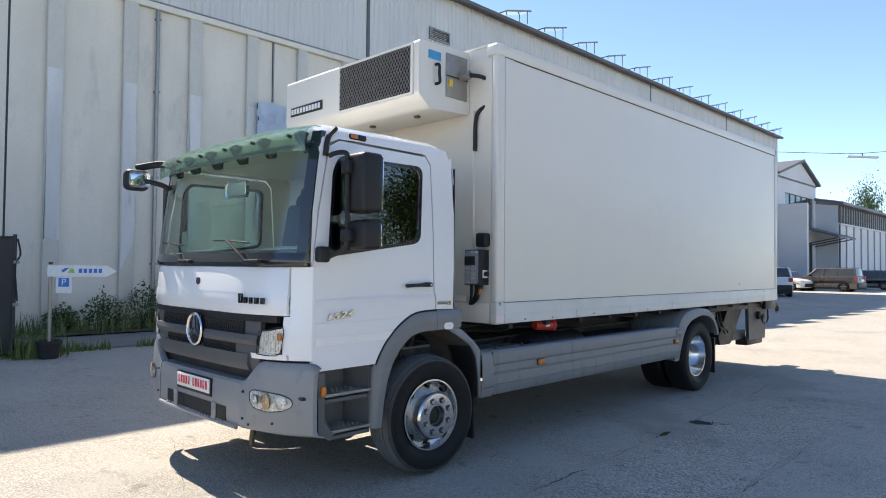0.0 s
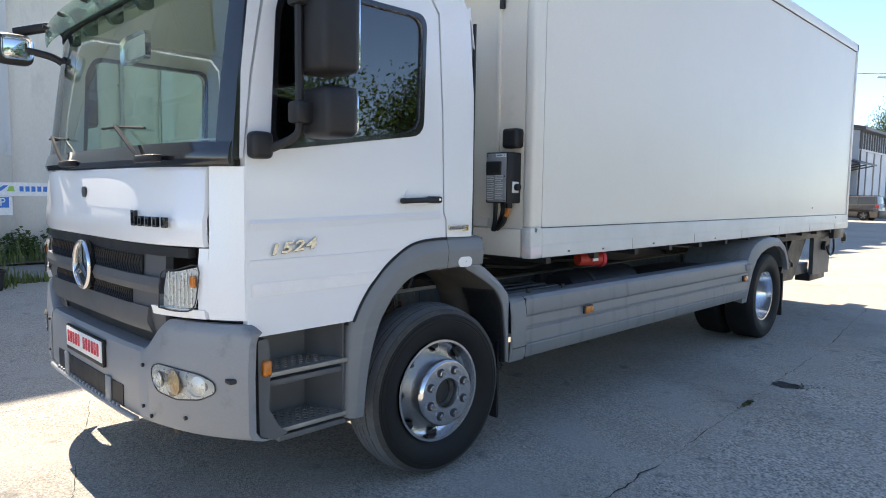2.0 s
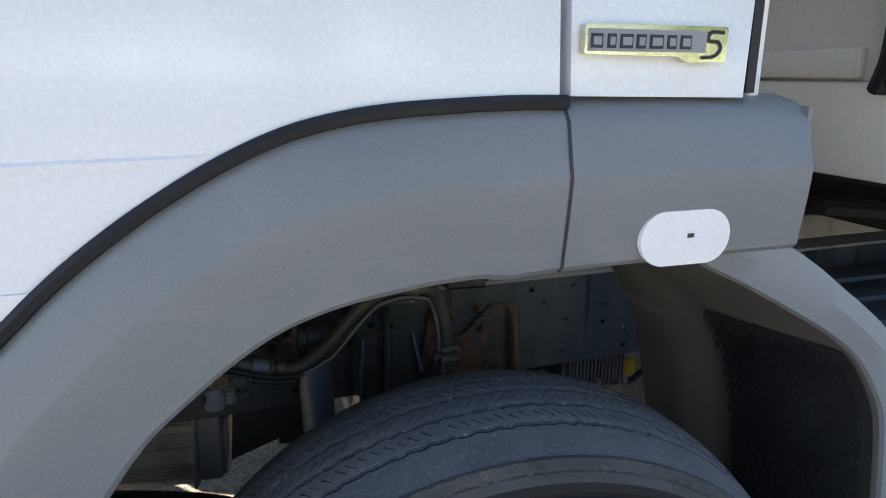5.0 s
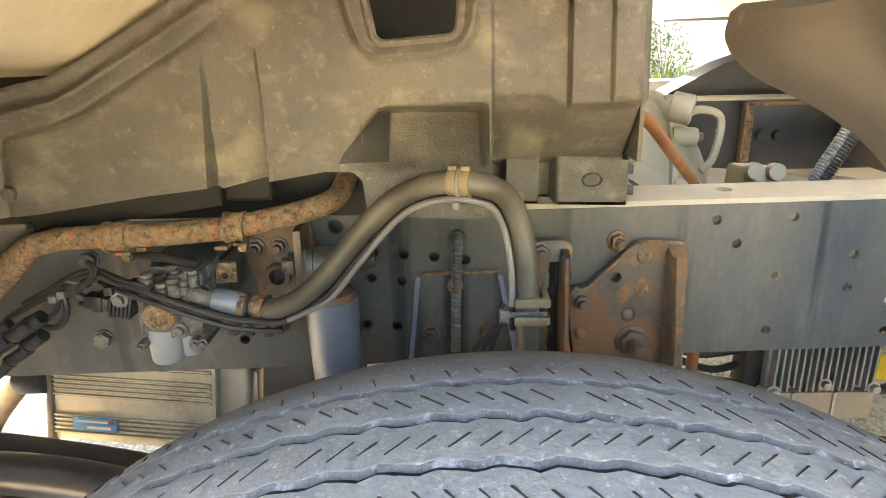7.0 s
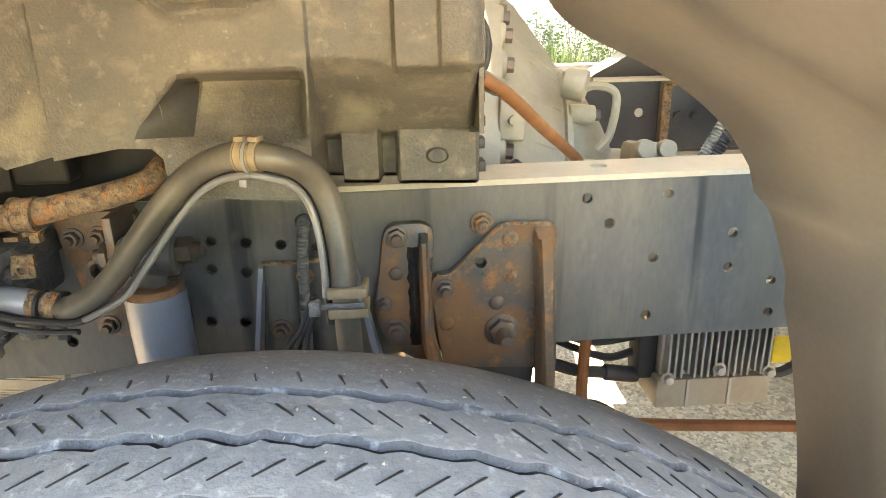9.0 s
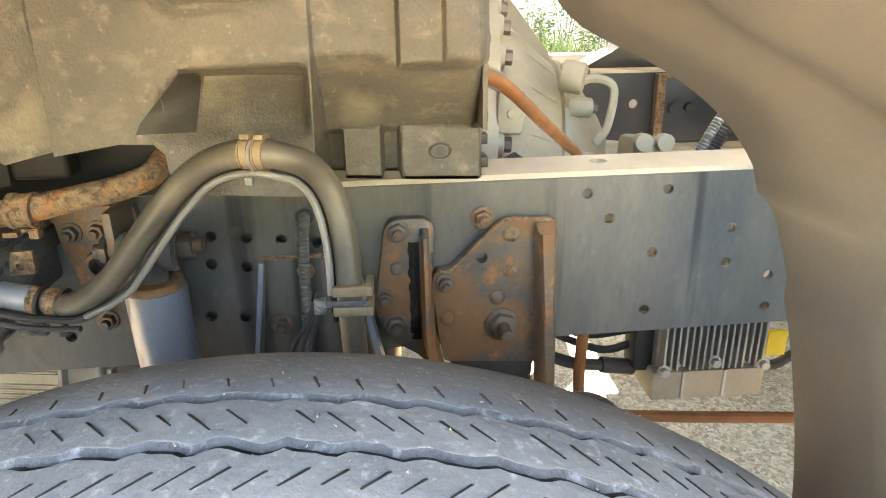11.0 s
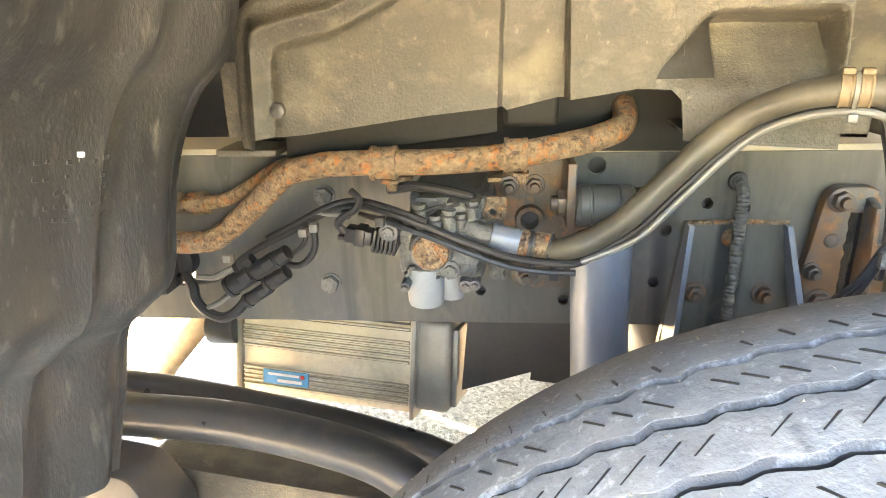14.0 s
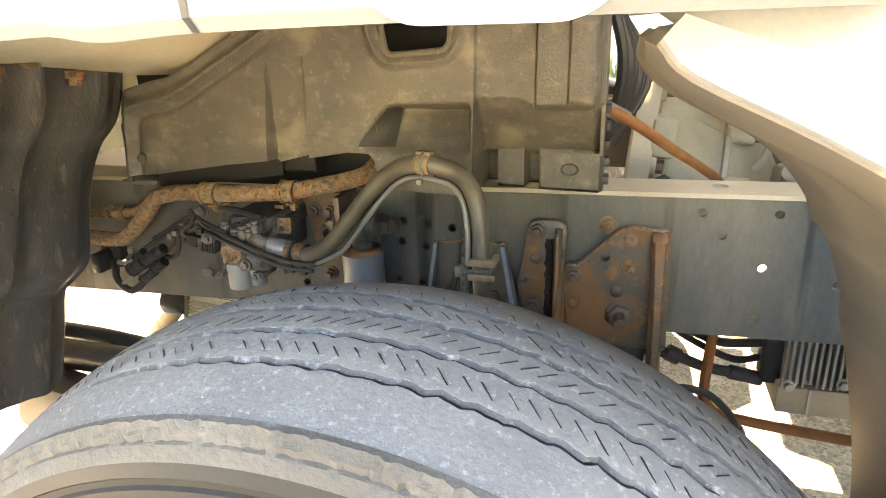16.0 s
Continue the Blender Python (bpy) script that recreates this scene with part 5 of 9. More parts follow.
# ---- body box ----
BX0, BX1, BY1, BZ0, BZ1 = 0.737, 7.495, 2.45, 1.04, 3.384
cargo = part("cargo_box", box(BX0 + 0.01, BX1 - 0.01, 0.006, BY1 - 0.006, BZ0 + 0.01, BZ1 - 0.008), BOXWHITE, truck, "glossy white insulated cargo box")
part("top_trim", box(BX0 + 0.06, BX1, -0.006, 0.05, 3.285, BZ1, 0.01), BOXWHITE, cargo, "white top edge trim")
part("top_seam", box(BX0 + 0.06, BX1, -0.003, 0.02, 3.279, 3.284), DARK, cargo)
part("bottom_trim", box(BX0 + 0.10, BX1, -0.008, 0.05, BZ0, 1.214, 0.006), TRIMWHITE, cargo, "scuffed bottom edge trim")
part("bottom_seam", box(BX0 + 0.10, BX1, -0.004, 0.02, 1.215, 1.2185), DARK, cargo)
part("kick_strip", box(BX0 + 0.10, BX1, -0.011, 0.0, BZ0, 1.116, 0.002), TRIMWHITE, cargo)
for k in range(6):
    part("strip_joint", box(1.9 + k, 1.903 + k, -0.0118, -0.010, BZ0 + 0.004, 1.114), DARK, cargo)
corner = part("corner_post", join(box(BX0 - 0.006, BX0 + 0.10, -0.008, 0.065, 1.215, BZ1 - 0.09, 0.02, 3)), BOXWHITE, cargo, "rounded white corner post")
part("corner_foot", box(BX0 - 0.012, BX0 + 0.10, -0.014, 0.068, BZ0 - 0.004, 1.222, 0.016, 3), TRIMWHITE, cargo, "scuffed corner casting")
part("reflective_patch", box(BX0 - 0.0145, BX0 + 0.095, -0.0165, 0.064, BZ0 + 0.008, 1.114, 0.012, 3), PINKTAPE, cargo, "pale pink reflective corner patch")
part("corner_cap", box(BX0 - 0.008, BX0 + 0.10, -0.010, 0.12, BZ1 - 0.10, BZ1 + 0.004, 0.02, 3), BOXWHITE, cargo)
part("side_strip", box(BX0 + 0.10, BX0 + 0.215, -0.0035, 0.02, 1.219, 3.279), BOXWHITE, cargo)
part("front_panel", box(BX0 + 0.004, BX0 + 0.013, 0.066, BY1 - 0.02, 1.209, BZ1 - 0.11), FRONTWHITE, cargo, "stained front panel, warmed for bounced light")
part("front_skirt", box(BX0 - 0.012, BX0 + 0.02, 0.072, BY1, BZ0, 1.207, 0.006), FRONTWHITE, cargo)
part("front_ledge", box(BX0 - 0.018, BX0 + 0.01, 0.318, BY1, 1.212, 1.264, 0.006), FRONTWHITE, cargo)
part("front_strip", box(BX0 - 0.014, BX0 + 0.01, 0.25, 0.275, 1.21, 2.85, 0.004), FRONTWHITE, cargo)
part("corner_rear", box(BX1 - 0.07, BX1 + 0.004, -0.006, 0.1, BZ0, BZ1, 0.012), TRIMWHITE, cargo)
part("rear_frame", box(BX1, BX1 + 0.03, 0, BY1, BZ0, BZ1, 0.008), TRIMWHITE, cargo)
part("roof_skin", box(BX0, BX1, 0.02, BY1 - 0.02, BZ1 - 0.01, BZ1 + 0.012, 0.006), BOXWHITE, cargo)
for x, z, m in ((6.9, 1.18, DARK), (5.95, 1.30, DARK), (1.1, 1.06, DARK), (1.5, 1.055, RUST), (2.2, 1.06, DARK), (3.3, 1.056, RUST)):
    part("scuff", box(x, x + 0.025, -0.013, -0.004, z, z + 0.012, 0.003), m, cargo)
part("rivet", rod((BX0 + 0.03, -0.014, 1.205), (BX0 + 0.03, -0.004, 1.205), 0.014, 10), STEEL, cargo)

# cooling unit over the cab
unit = part("cooling_unit", plate(rounded([(0.135, 3.34), (0.735, 3.36), (0.735, 2.82), (0.26, 2.80), (0.135, 2.90)], 0.03), "y", 0.30, 2.25), BOXWHITE, truck, "white cooling unit on the box front")
part("mesh_frame", plate([(0.36, 2.90), (1.36, 2.90), (1.36, 3.325), (0.36, 3.325)], "x", 0.120, 0.134, [[(0.385, 2.92), (1.34, 2.92), (1.34, 3.305), (0.385, 3.305)]]), BOXWHITE, unit)
part("mesh_back", box(0.128, 0.1335, 0.385, 1.34, 2.92, 3.305), BLACK, unit, "dark cooling opening")
rows = 13
lines = []
for i in range(26):
    y0 = 0.39 + i * 0.0365
    pts = [(0.122, y0 + (0.018 if k % 2 else 0.0), 2.925 + k * 0.029) for k in range(14)]
    lines.append(tube(pts, 0.0035, 4, 1))
    pts = [(0.122, y0 + (0.018 if (k + 1) % 2 else 0.0) + 0.0, 2.925 + k * 0.029) for k in range(14)]
    lines.append(tube([(0.122, y + 0.018, z) for _, y, z in pts], 0.0035, 4, 1))
mesh = part("expanded_mesh", join(*lines), ALUGREY, unit, "grey expanded metal mesh")
part("brand_panel", box(0.126, 0.133, 1.62, 2.16, 2.985, 3.075, 0.004), DARK, unit, "dark panel with white print")
for k in range(10):
    y = 2.125 - k * 0.05
    part("print_bar", box(0.124, 0.127, y - 0.019, y + 0.017, 3.005, 3.055), PAPER, bpy.data.objects["brand_panel"])
part("service_hatch", box(0.44, 0.70, 0.288, 0.302, 2.93, 3.30, 0.006), ALUGREY, unit, "grey service hatch")
part("hatch_split", box(0.44, 0.70, 0.284, 0.29, 3.10, 3.112), DARK, unit)
part("grab_handle", tube([(0.32, 0.30, 3.17), (0.33, 0.265, 3.165), (0.33, 0.262, 3.09), (0.335, 0.262, 3.02), (0.32, 0.30, 3.01)], 0.013, 7, 4), BLACK, unit, "black grab handle")
part("sticker", box(0.24, 0.38, 0.294, 0.3, 3.21, 3.28), BLUE, unit, "blue warning sticker")
part("sticker", box(0.47, 0.51, 0.282, 0.289, 3.02, 3.08), YELLOW, unit)
plug = part("plug", rod((0.62, 0.30, 3.13), (0.62, 0.20, 3.13), 0.04, 14), ALUGREY, unit, "grey power plug")
part("cable", tube([(0.63, 0.20, 3.13), (0.73, 0.14, 3.12), (0.80, 0.10, 3.05), (0.77, 0.11, 2.9), (0.72, 0.20, 2.80), (0.722, 0.22, 2.5)], 0.018, 8, 6), BLACK, plug)
for k in range(3):
    part("unit_foot", rod((0.4, 0.6 + k * 0.6, 2.81), (0.4, 0.6 + k * 0.6, 2.79), 0.03, 12), BRASS, unit)

# control box on the front corner post
ctrl = part("control_box", box(0.60, 0.735, 0.10, 0.265, 1.365, 1.66, 0.006), BLACK, truck, "black electrical control box with a grey label face")
part("label_face", box(0.594, 0.600, 0.108, 0.258, 1.372, 1.652, 0.003), LABELGREY, ctrl, "grey printed front label")
part("display", box(0.586, 0.596, 0.15, 0.25, 1.54, 1.60, 0.004), BLACK, ctrl, "black display")
part("sticker", box(0.591, 0.595, 0.11, 0.18, 1.63, 1.648), PAPER, ctrl)
for k in range(14):
    z = 1.384 + 0.0098 * k + 0.004 * (k // 5)
    part("print_bar", box(0.5925, 0.595, 0.198 + 0.006 * (k % 3 == 1), 0.248, z, z + 0.0035), PAPER, ctrl)
    part("print_bar", box(0.5925, 0.595, 0.130 + 0.012 * (k % 4 == 2), 0.186, z + 0.004, z + 0.0075), PAPER, ctrl)
for y, z in ((0.116, 1.38), (0.25, 1.38), (0.116, 1.52), (0.116, 1.64), (0.25, 1.64)):
    part("label_screw", rod((0.595, y, z), (0.591, y, z), 0.004, 8), DARK, ctrl)
part("display_rim", box(0.588, 0.596, 0.142, 0.256, 1.528, 1.606, 0.006), DARK, ctrl)
part("sticker_bar", box(0.5905, 0.5915, 0.135, 0.176, 1.635, 1.644), BLUE, ctrl)
part("switch_plate", box(0.64, 0.70, 0.094, 0.101, 1.425, 1.49, 0.004), PAPER, ctrl, "white switch plate")
part("knob", rod((0.672, 0.095, 1.458), (0.672, 0.07, 1.458), 0.020, 14), BLACK, ctrl, "black rotary switch")
part("cable", tube([(0.64, 0.22, 1.37), (0.64, 0.22, 1.32), (0.655, 0.235, 1.25), (0.68, 0.27, 1.20)], 0.013, 8), BLACK, ctrl)
part("cable", tube([(0.66, 0.185, 1.37), (0.66, 0.18, 1.32), (0.67, 0.21, 1.26), (0.69, 0.27, 1.20)], 0.013, 8), BLACK, ctrl)
part("gland", rod((0.665, 0.14, 1.37), (0.665, 0.14, 1.335), 0.020, 12), BLACK, ctrl)
part("cable", tube([(0.665, 0.14, 1.337), (0.663, 0.15, 1.30), (0.66, 0.16, 1.285)], 0.013, 8), ORANGE, ctrl, "orange cable")
part("cable", tube([(0.66, 0.16, 1.29), (0.665, 0.18, 1.25), (0.68, 0.24, 1.21)], 0.016, 8), BLACK, ctrl)
part("socket_cap", box(0.655, 0.735, 0.085, 0.20, 1.685, 1.80, 0.02, 3), BLACK, truck, "black rubber socket cover")

# red power connector under the box edge
rp = part("power_connector", rod((1.50, 0.16, 0.975), (1.68, 0.10, 0.975), 0.042, 18, 0.05), RED, truck, "red industrial power connector")
part("rim", rod((1.675, 0.102, 0.975), (1.70, 0.094, 0.975), 0.058, 20), REDPRINT, rp)
part("label", box(1.56, 1.63, 0.07, 0.078, 0.965, 0.985), PAPER, rp)

# side skirt
SX0, SX1 = 0.626, 3.96
skirt = part("side_skirt", loft([[(x, y, z) for y, z in ((0.10, 0.83), (0.0, 0.838), (-0.03, 0.834), (-0.048, 0.815), (-0.060, 0.735), (-0.058, 0.728), (-0.047, 0.716), (-0.052, 0.664), (-0.046, 0.656), (-0.046, 0.648), (-0.056, 0.642), (-0.060, 0.568), (-0.052, 0.560), (-0.058, 0.552), (-0.052, 0.50), (-0.040, 0.482), (-0.01, 0.475), (0.05, 0.475))] for x in (SX0, 1.5, 2.5, SX1)]), SKIRT, truck, "long grey aluminium side skirt")
part("skirt_cap", solid(loft([[(x, y, z) for y, z in ((0.10, 0.835), (0.0, 0.838), (-0.03, 0.832), (-0.052 - d, 0.812), (-0.064 - d, 0.735), (-0.066 - d, 0.60), (-0.060 - d, 0.555), (-0.056 - d, 0.50), (-0.04, 0.474), (0.08, 0.468))] for x, d in ((0.494, -0.012), (0.500, 0.0), (0.52, 0.002), (0.60, 0.002), (0.616, 0.0), (0.621, -0.008))]), 0.006), SKIRT, skirt, "grey moulded skirt end cap")
part("skirt_joint", box(0.6205, 0.6265, -0.052, 0.05, 0.48, 0.825), DARK, skirt)
part("cap_line", box(0.497, 0.619, -0.0672, -0.060, 0.5535, 0.557), DARK, skirt)
part("skirt_cap", box(3.88, 4.02, -0.07, 0.06, 0.74, 0.80, 0.015, 3), SKIRT, skirt)
for x, z in ((1.26, 0.692), (3.87, 0.675)):
    part("marker_base", box(x - 0.05, x + 0.05, -0.064, -0.05, z - 0.026, z + 0.026, 0.006), DARK, skirt)
    part("marker_lamp", box(x - 0.044, x + 0.042, -0.076, -0.062, z - 0.022, z + 0.022, 0.006), ORANGE, skirt, "amber side marker lamp")

for ob, d in ((cargo, (0.0, -0.018, 0.0)), (ctrl, (0.02, -0.03, -0.005)), (bpy.data.objects["socket_cap"], (0.02, -0.03, -0.005)), (skirt, (0.0, -0.03, 0.0))):
    for o in (ob, *ob.children_recursive):
        o.data.transform(Matrix.Translation(d))

# wheels
def wheel(x, yo, rear, name):
    """Outer rim lip at yo; the hub is proud at the front and sunk at the rear."""
    z = 0.438 if rear else 0.43
    if rear:
        prof = [(0.262, 0.0), (0.268, -0.008), (0.255, -0.006), (0.25, 0.03), (0.235, 0.10), (0.20, 0.15), (0.15, 0.165), (0.08, 0.165), (0.075, 0.13), (0.02, 0.125)]
    else:
        prof = [(0.262, 0.01), (0.268, 0.0), (0.256, 0.0), (0.250, 0.02), (0.246, 0.055), (0.232, 0.062), (0.205, 0.036), (0.178, -0.030), (0.171, -0.052), (0.164, -0.058), (0.156, -0.0585), (0.078, -0.057), (0.074, -0.047), (0.070, 0.0), (0.062, 0.025), (0.001, 0.03)]
    w = part(name, lathe([(q * 0.955, yo + y) for q, y in prof], (x, z), 72), CHROME, truck, "polished steel wheel rim")
    if not rear:
        for k in range(8):
            a = radians(22.5 + 45 * k)
            cx, cz = x + 0.117 * math.cos(a), z + 0.117 * math.sin(a)
            part("nut_washer", rod((cx, yo - 0.056, cz), (cx, yo - 0.061, cz), 0.022, 16), DARK, w)
            part("wheel_nut", rod((cx, yo - 0.059, cz), (cx, yo - 0.079, cz), 0.0145, 6), CHROME, w)
            part("stud", rod((cx, yo - 0.079, cz), (cx, yo - 0.085, cz), 0.009, 10), STEEL, w)
            a = radians(45 * k)
            cx, cz = x + 0.228 * math.cos(a), z + 0.228 * math.sin(a)
            d = Vector((math.cos(a), -1.15, math.sin(a))).normalized()
            part("vent_hole", rod(Vector((cx, yo + 0.052, cz)) + d * 0.004, Vector((cx, yo + 0.052, cz)) - d * 0.004, 0.026, 14), DARK, w, "dark oval vent hole")
        part("hub_rim", lathe([(0.066, yo - 0.005), (0.072, yo - 0.045), (0.076, yo - 0.059), (0.080, yo - 0.057)], (x, z), 32), STEEL, w)
        part("hub_cap", lathe([(0.001, yo - 0.007), (0.045, yo - 0.005), (0.068, yo + 0.01)], (x, z), 24), DARK, w)
    return w


CROWN = 0.045


def tread_r(y, r=0.43):
    """Radius of the rounded tread at y."""
    return r - (1.5 if y < CROWN else 2.5) * (y - CROWN) ** 2


def tyre(x, yo, wid, w, r=0.43, z=0.43, grooves=()):
    if not grooves:
        prof = [(0.262, yo + 0.012), (0.275, yo + 0.004), (0.30, yo - 0.012), (0.345, yo - 0.022), (0.39, yo - 0.020), (0.402, yo - 0.0195), (0.404, yo - 0.016), (0.408, yo - 0.016), (0.41, yo - 0.018), (0.425, yo - 0.012), (0.432, yo - 0.004), (0.438, yo + 0.004)]
        prof = [(q * r / 0.45, y) for q, y in prof] + [(r - 0.0055, yo + 0.01), (r - 0.001, yo + 0.03), (r - 0.001, yo + wid - 0.03), (r - 0.0055, yo + wid - 0.012), (r - 0.02, yo + wid + 0.004), (0.385, yo + wid + 0.016), (0.33, yo + wid + 0.018), (0.25, yo + wid)]
        return part("tyre", lathe(prof, (x, z), 72), SIDEWALL, w, "worn black truck tyre")
    prof = [(0.255, yo + 0.012), (0.268, yo + 0.004), (0.29, yo - 0.012), (0.33, yo - 0.022), (0.352, yo - 0.023), (0.3535, yo - 0.0205), (0.358, yo - 0.0205), (0.3595, yo - 0.0225), (0.372, yo - 0.021), (0.3735, yo - 0.018), (0.378, yo - 0.018), (0.3795, yo - 0.0195), (0.388, yo - 0.0165), (0.3965, yo - 0.0115), (0.3975, yo - 0.009), (0.402, yo - 0.0085), (0.4045, yo - 0.006), (0.4085, yo - 0.004)]
    edge = len(prof) - 4
    ridge = [(tread_r(yo + 0.001), yo + 0.001), (tread_r(yo + 0.009), yo + 0.009), (tread_r(yo + 0.02), yo + 0.02)]
    wavy = {}
    for g in grooves:
        for dy, dr in ((-0.0034, 0.0), (-0.0022, -0.0016), (-0.0013, -0.0075), (0.0004, -0.0075), (0.0013, -0.0028), (0.0032, -0.0003), (0.0040, 0.0)):
            wavy[len(prof) + len(ridge)] = g
            ridge.append((tread_r(g + dy) + dr, g + dy))
    ridge += [(tread_r(0.10), 0.10), (tread_r(0.125), 0.125), (tread_r(0.14), 0.14), (tread_r(0.14) - 0.012, 0.150), (0.37, 0.162), (0.33, 0.168), (0.25, 0.16)]

    def wave(k, a):
        if k in wavy:
            g = wavy[k]
            saw = (a * 17.5 + g * 90) % 1.0
            zig = saw / 0.7 if saw < 0.7 else (1 - saw) / 0.3
            return 0.0052 * (zig - 0.5) * (0.75 + 0.5 * noise.noise((a * 9, g * 40, 4))) + 0.0012 * noise.noise((a * 60, g * 50, 1)) + 0.0007 * noise.noise((a * 190, k * 0.9, 2))
        if edge <= k < edge + 4:
            return 0.0034 * noise.noise((a * 55, 3.0, k * 0.35)) + 0.0022 * noise.noise((a * 170, 7.0, k * 0.6))
        return 0.0
    t = lathe(prof + ridge, (x, z), 720, wave)
    ob = part("tyre", t, SIDEWALL, w, "worn black truck tyre")
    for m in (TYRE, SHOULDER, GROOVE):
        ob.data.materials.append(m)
    bands = len(prof) + len(ridge) - 1
    mats = []
    for k in range(bands):
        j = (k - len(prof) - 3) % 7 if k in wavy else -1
        # groove floors take the near-black sidewall colour in place of their shade
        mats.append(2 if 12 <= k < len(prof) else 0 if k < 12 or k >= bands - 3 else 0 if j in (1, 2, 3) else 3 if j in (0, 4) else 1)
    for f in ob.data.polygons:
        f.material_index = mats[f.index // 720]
    return ob


FX = -0.045
wf = wheel(FX, -0.075, False, "front_wheel")
GROOVES = (-0.029, 0.004, 0.035, 0.067)
tf = tyre(FX, -0.074, 0.268, wf, grooves=GROOVES)
rs = random.Random(8)
sipe = bm_new()
for y0, y1, slant, dense in ((-0.0225, -0.0035, 0.75, 190), (0.0105, 0.0285, -0.8, 205), (0.0415, 0.0605, 0.8, 205), (0.075, 0.088, 0.35, 150)):
    for k in range(dense):
        a = 2 * math.pi * (k + 0.25 * rs.random()) / dense
        if math.sin(a) < -0.3 or rs.random() < 0.06:
            continue
        yc, half = (y0 + y1) / 2 + rs.uniform(-0.0015, 0.0015), (y1 - y0) / 2 * rs.uniform(0.55, 0.85)
        w2 = rs.uniform(0.0007, 0.0012)
        ends = []
        for e in (-1, 1):
            y, a2 = yc + e * half * math.cos(slant), a + e * half * math.sin(slant) / 0.43
            for v in (-1, 1):
                q, a3 = tread_r(y) + 0.00025, a2 + v * w2 * (1 - 0.5 * abs(e - 0.3)) / 0.43
                ends.append(sipe.verts.new((FX + q * math.cos(a3), y, 0.43 + q * math.sin(a3))))
        sipe.faces.new((ends[0], ends[1], ends[3], ends[2]))
tagged(part("tread_sipe", thick(sipe, (0, 0, -0.0009)), SIDEWALL, wf, "fine dark cuts across the tread"), kind="stuff")
# grit pressed into the rubber
grit = bm_new()
for k in range(420):
    a, yc, s = rs.uniform(-0.2, math.pi + 0.2), rs.uniform(-0.072, 0.13), rs.uniform(0.0004, 0.0011)
    rr = tread_r(yc) + 0.0002
    c = Vector((FX + rr * math.cos(a), yc, 0.43 + rr * math.sin(a)))
    vs = [grit.verts.new(c + Vector((rs.uniform(-1, 1), rs.uniform(-1, 1), rs.uniform(-1, 1))).normalized() * s * rs.uniform(0.7, 1.4)) for _ in range(4)]
    for tri in ((0, 1, 2), (0, 3, 1), (1, 3, 2), (2, 3, 0)):
        grit.faces.new([vs[i] for i in tri])
tagged(part("tread_grit", grit, FLANGE, wf, "pale grit stuck in the tread"), kind="stuff")
# the wheel stands a little steered
steer = Matrix.Translation((FX, CROWN, 0.43)) @ pose(0, 0, 0, 0, 0, -3.2) @ Matrix.Translation((-FX, -CROWN, -0.43))
for o in (wf, *wf.children_recursive):
    o.data.transform(steer)
wr = wheel(4.62, 0.0, True, "rear_wheel")
tyre(4.62, -0.02, 0.24, wr)
tyre(4.62, 0.30, 0.24, wr)
wo = part("front_wheel", moved(lathe([(0.262, 0.0), (0.25, 0.03), (0.17, -0.01), (0.001, -0.02)], (0, 0), 40), pose(FX, 2.06, 0.44, 0, 0, 180)), CHROME, truck)
tyre(FX, 1.80, 0.25, wo)
wo2 = part("rear_wheel", moved(lathe([(0.262, 0.0), (0.25, 0.03), (0.17, 0.1), (0.001, 0.1)], (0, 0), 40), pose(4.62, 2.44, 0.44, 0, 0, 180)), CHROME, truck)
tyre(4.62, 2.20, 0.24, wo2)
tyre(4.62, 1.88, 0.24, wo2)
part("front_axle", join(rod((FX, 0.25, 0.43), (FX, 1.8, 0.43), 0.06), box(FX - 0.06, FX + 0.06, 0.2, 0.34, 0.34, 0.55, 0.02)), DARK, truck)
part("rear_axle", rod((4.62, 0.5, 0.44), (4.62, 1.9, 0.44), 0.1), DARK, truck)

# rear mudguard, flap, tail lift
rows = []
for x, z, xo, zo in ((3.93, 0.44, 4.0, 0.44), (3.95, 0.62, 4.07, 0.60), (4.0, 0.80, 4.13, 0.72), (4.10, 0.92, 4.22, 0.82), (4.22, 0.985, 4.34, 0.885), (4.40, 1.02, 4.50, 0.92), (4.62, 1.03, 4.66, 0.935), (4.85, 1.01, 4.84, 0.92), (5.02, 0.93, 4.98, 0.86), (5.14, 0.80, 5.07, 0.76), (5.18, 0.68, 5.11, 0.66)):
    rows.append([(x, 0.55, z), (x, 0.0, z), (x, -0.05, z - 0.01), (xo * 0.5 + x * 0.5, -0.07, (z + zo) / 2), (xo, -0.065, zo), (xo, -0.02, zo)])
part("rear_mudguard", solid(loft(rows), 0.006), SKIRT, truck, "grey rear wheel mudguard")
part("mud_flap", box(0.445, 0.46, -0.03, 0.33, 0.16, 0.60), BLACK, truck, "black mud flap behind the front wheel")
part("mud_flap", box(5.12, 5.15, -0.02, 0.56, 0.17, 0.62), BLACK, truck, "black rear mud flap")
part("bumper_beam", box(7.0, 7.12, 0.45, BY1 - 0.05, 0.45, 0.60, 0.01), DARK, truck)
lift = part("tail_lift", join(box(5.3, BX1 + 0.24, 0.12, 0.25, 0.93, 1.03, 0.008), box(BX1 - 0.25, BX1 + 0.2, 0.06, 0.12, 0.90, 1.04, 0.01)), BLACK, truck, "dark tail lift mechanism")
part("lift_arm", plate(rounded([(6.30, 0.94), (6.84, 0.94), (6.42, 0.46), (6.36, 0.42), (6.0, 0.43), (5.95, 0.56)], 0.03, 3), "y", 0.26, 0.40), BLACK, lift, "black slanting lift arm")
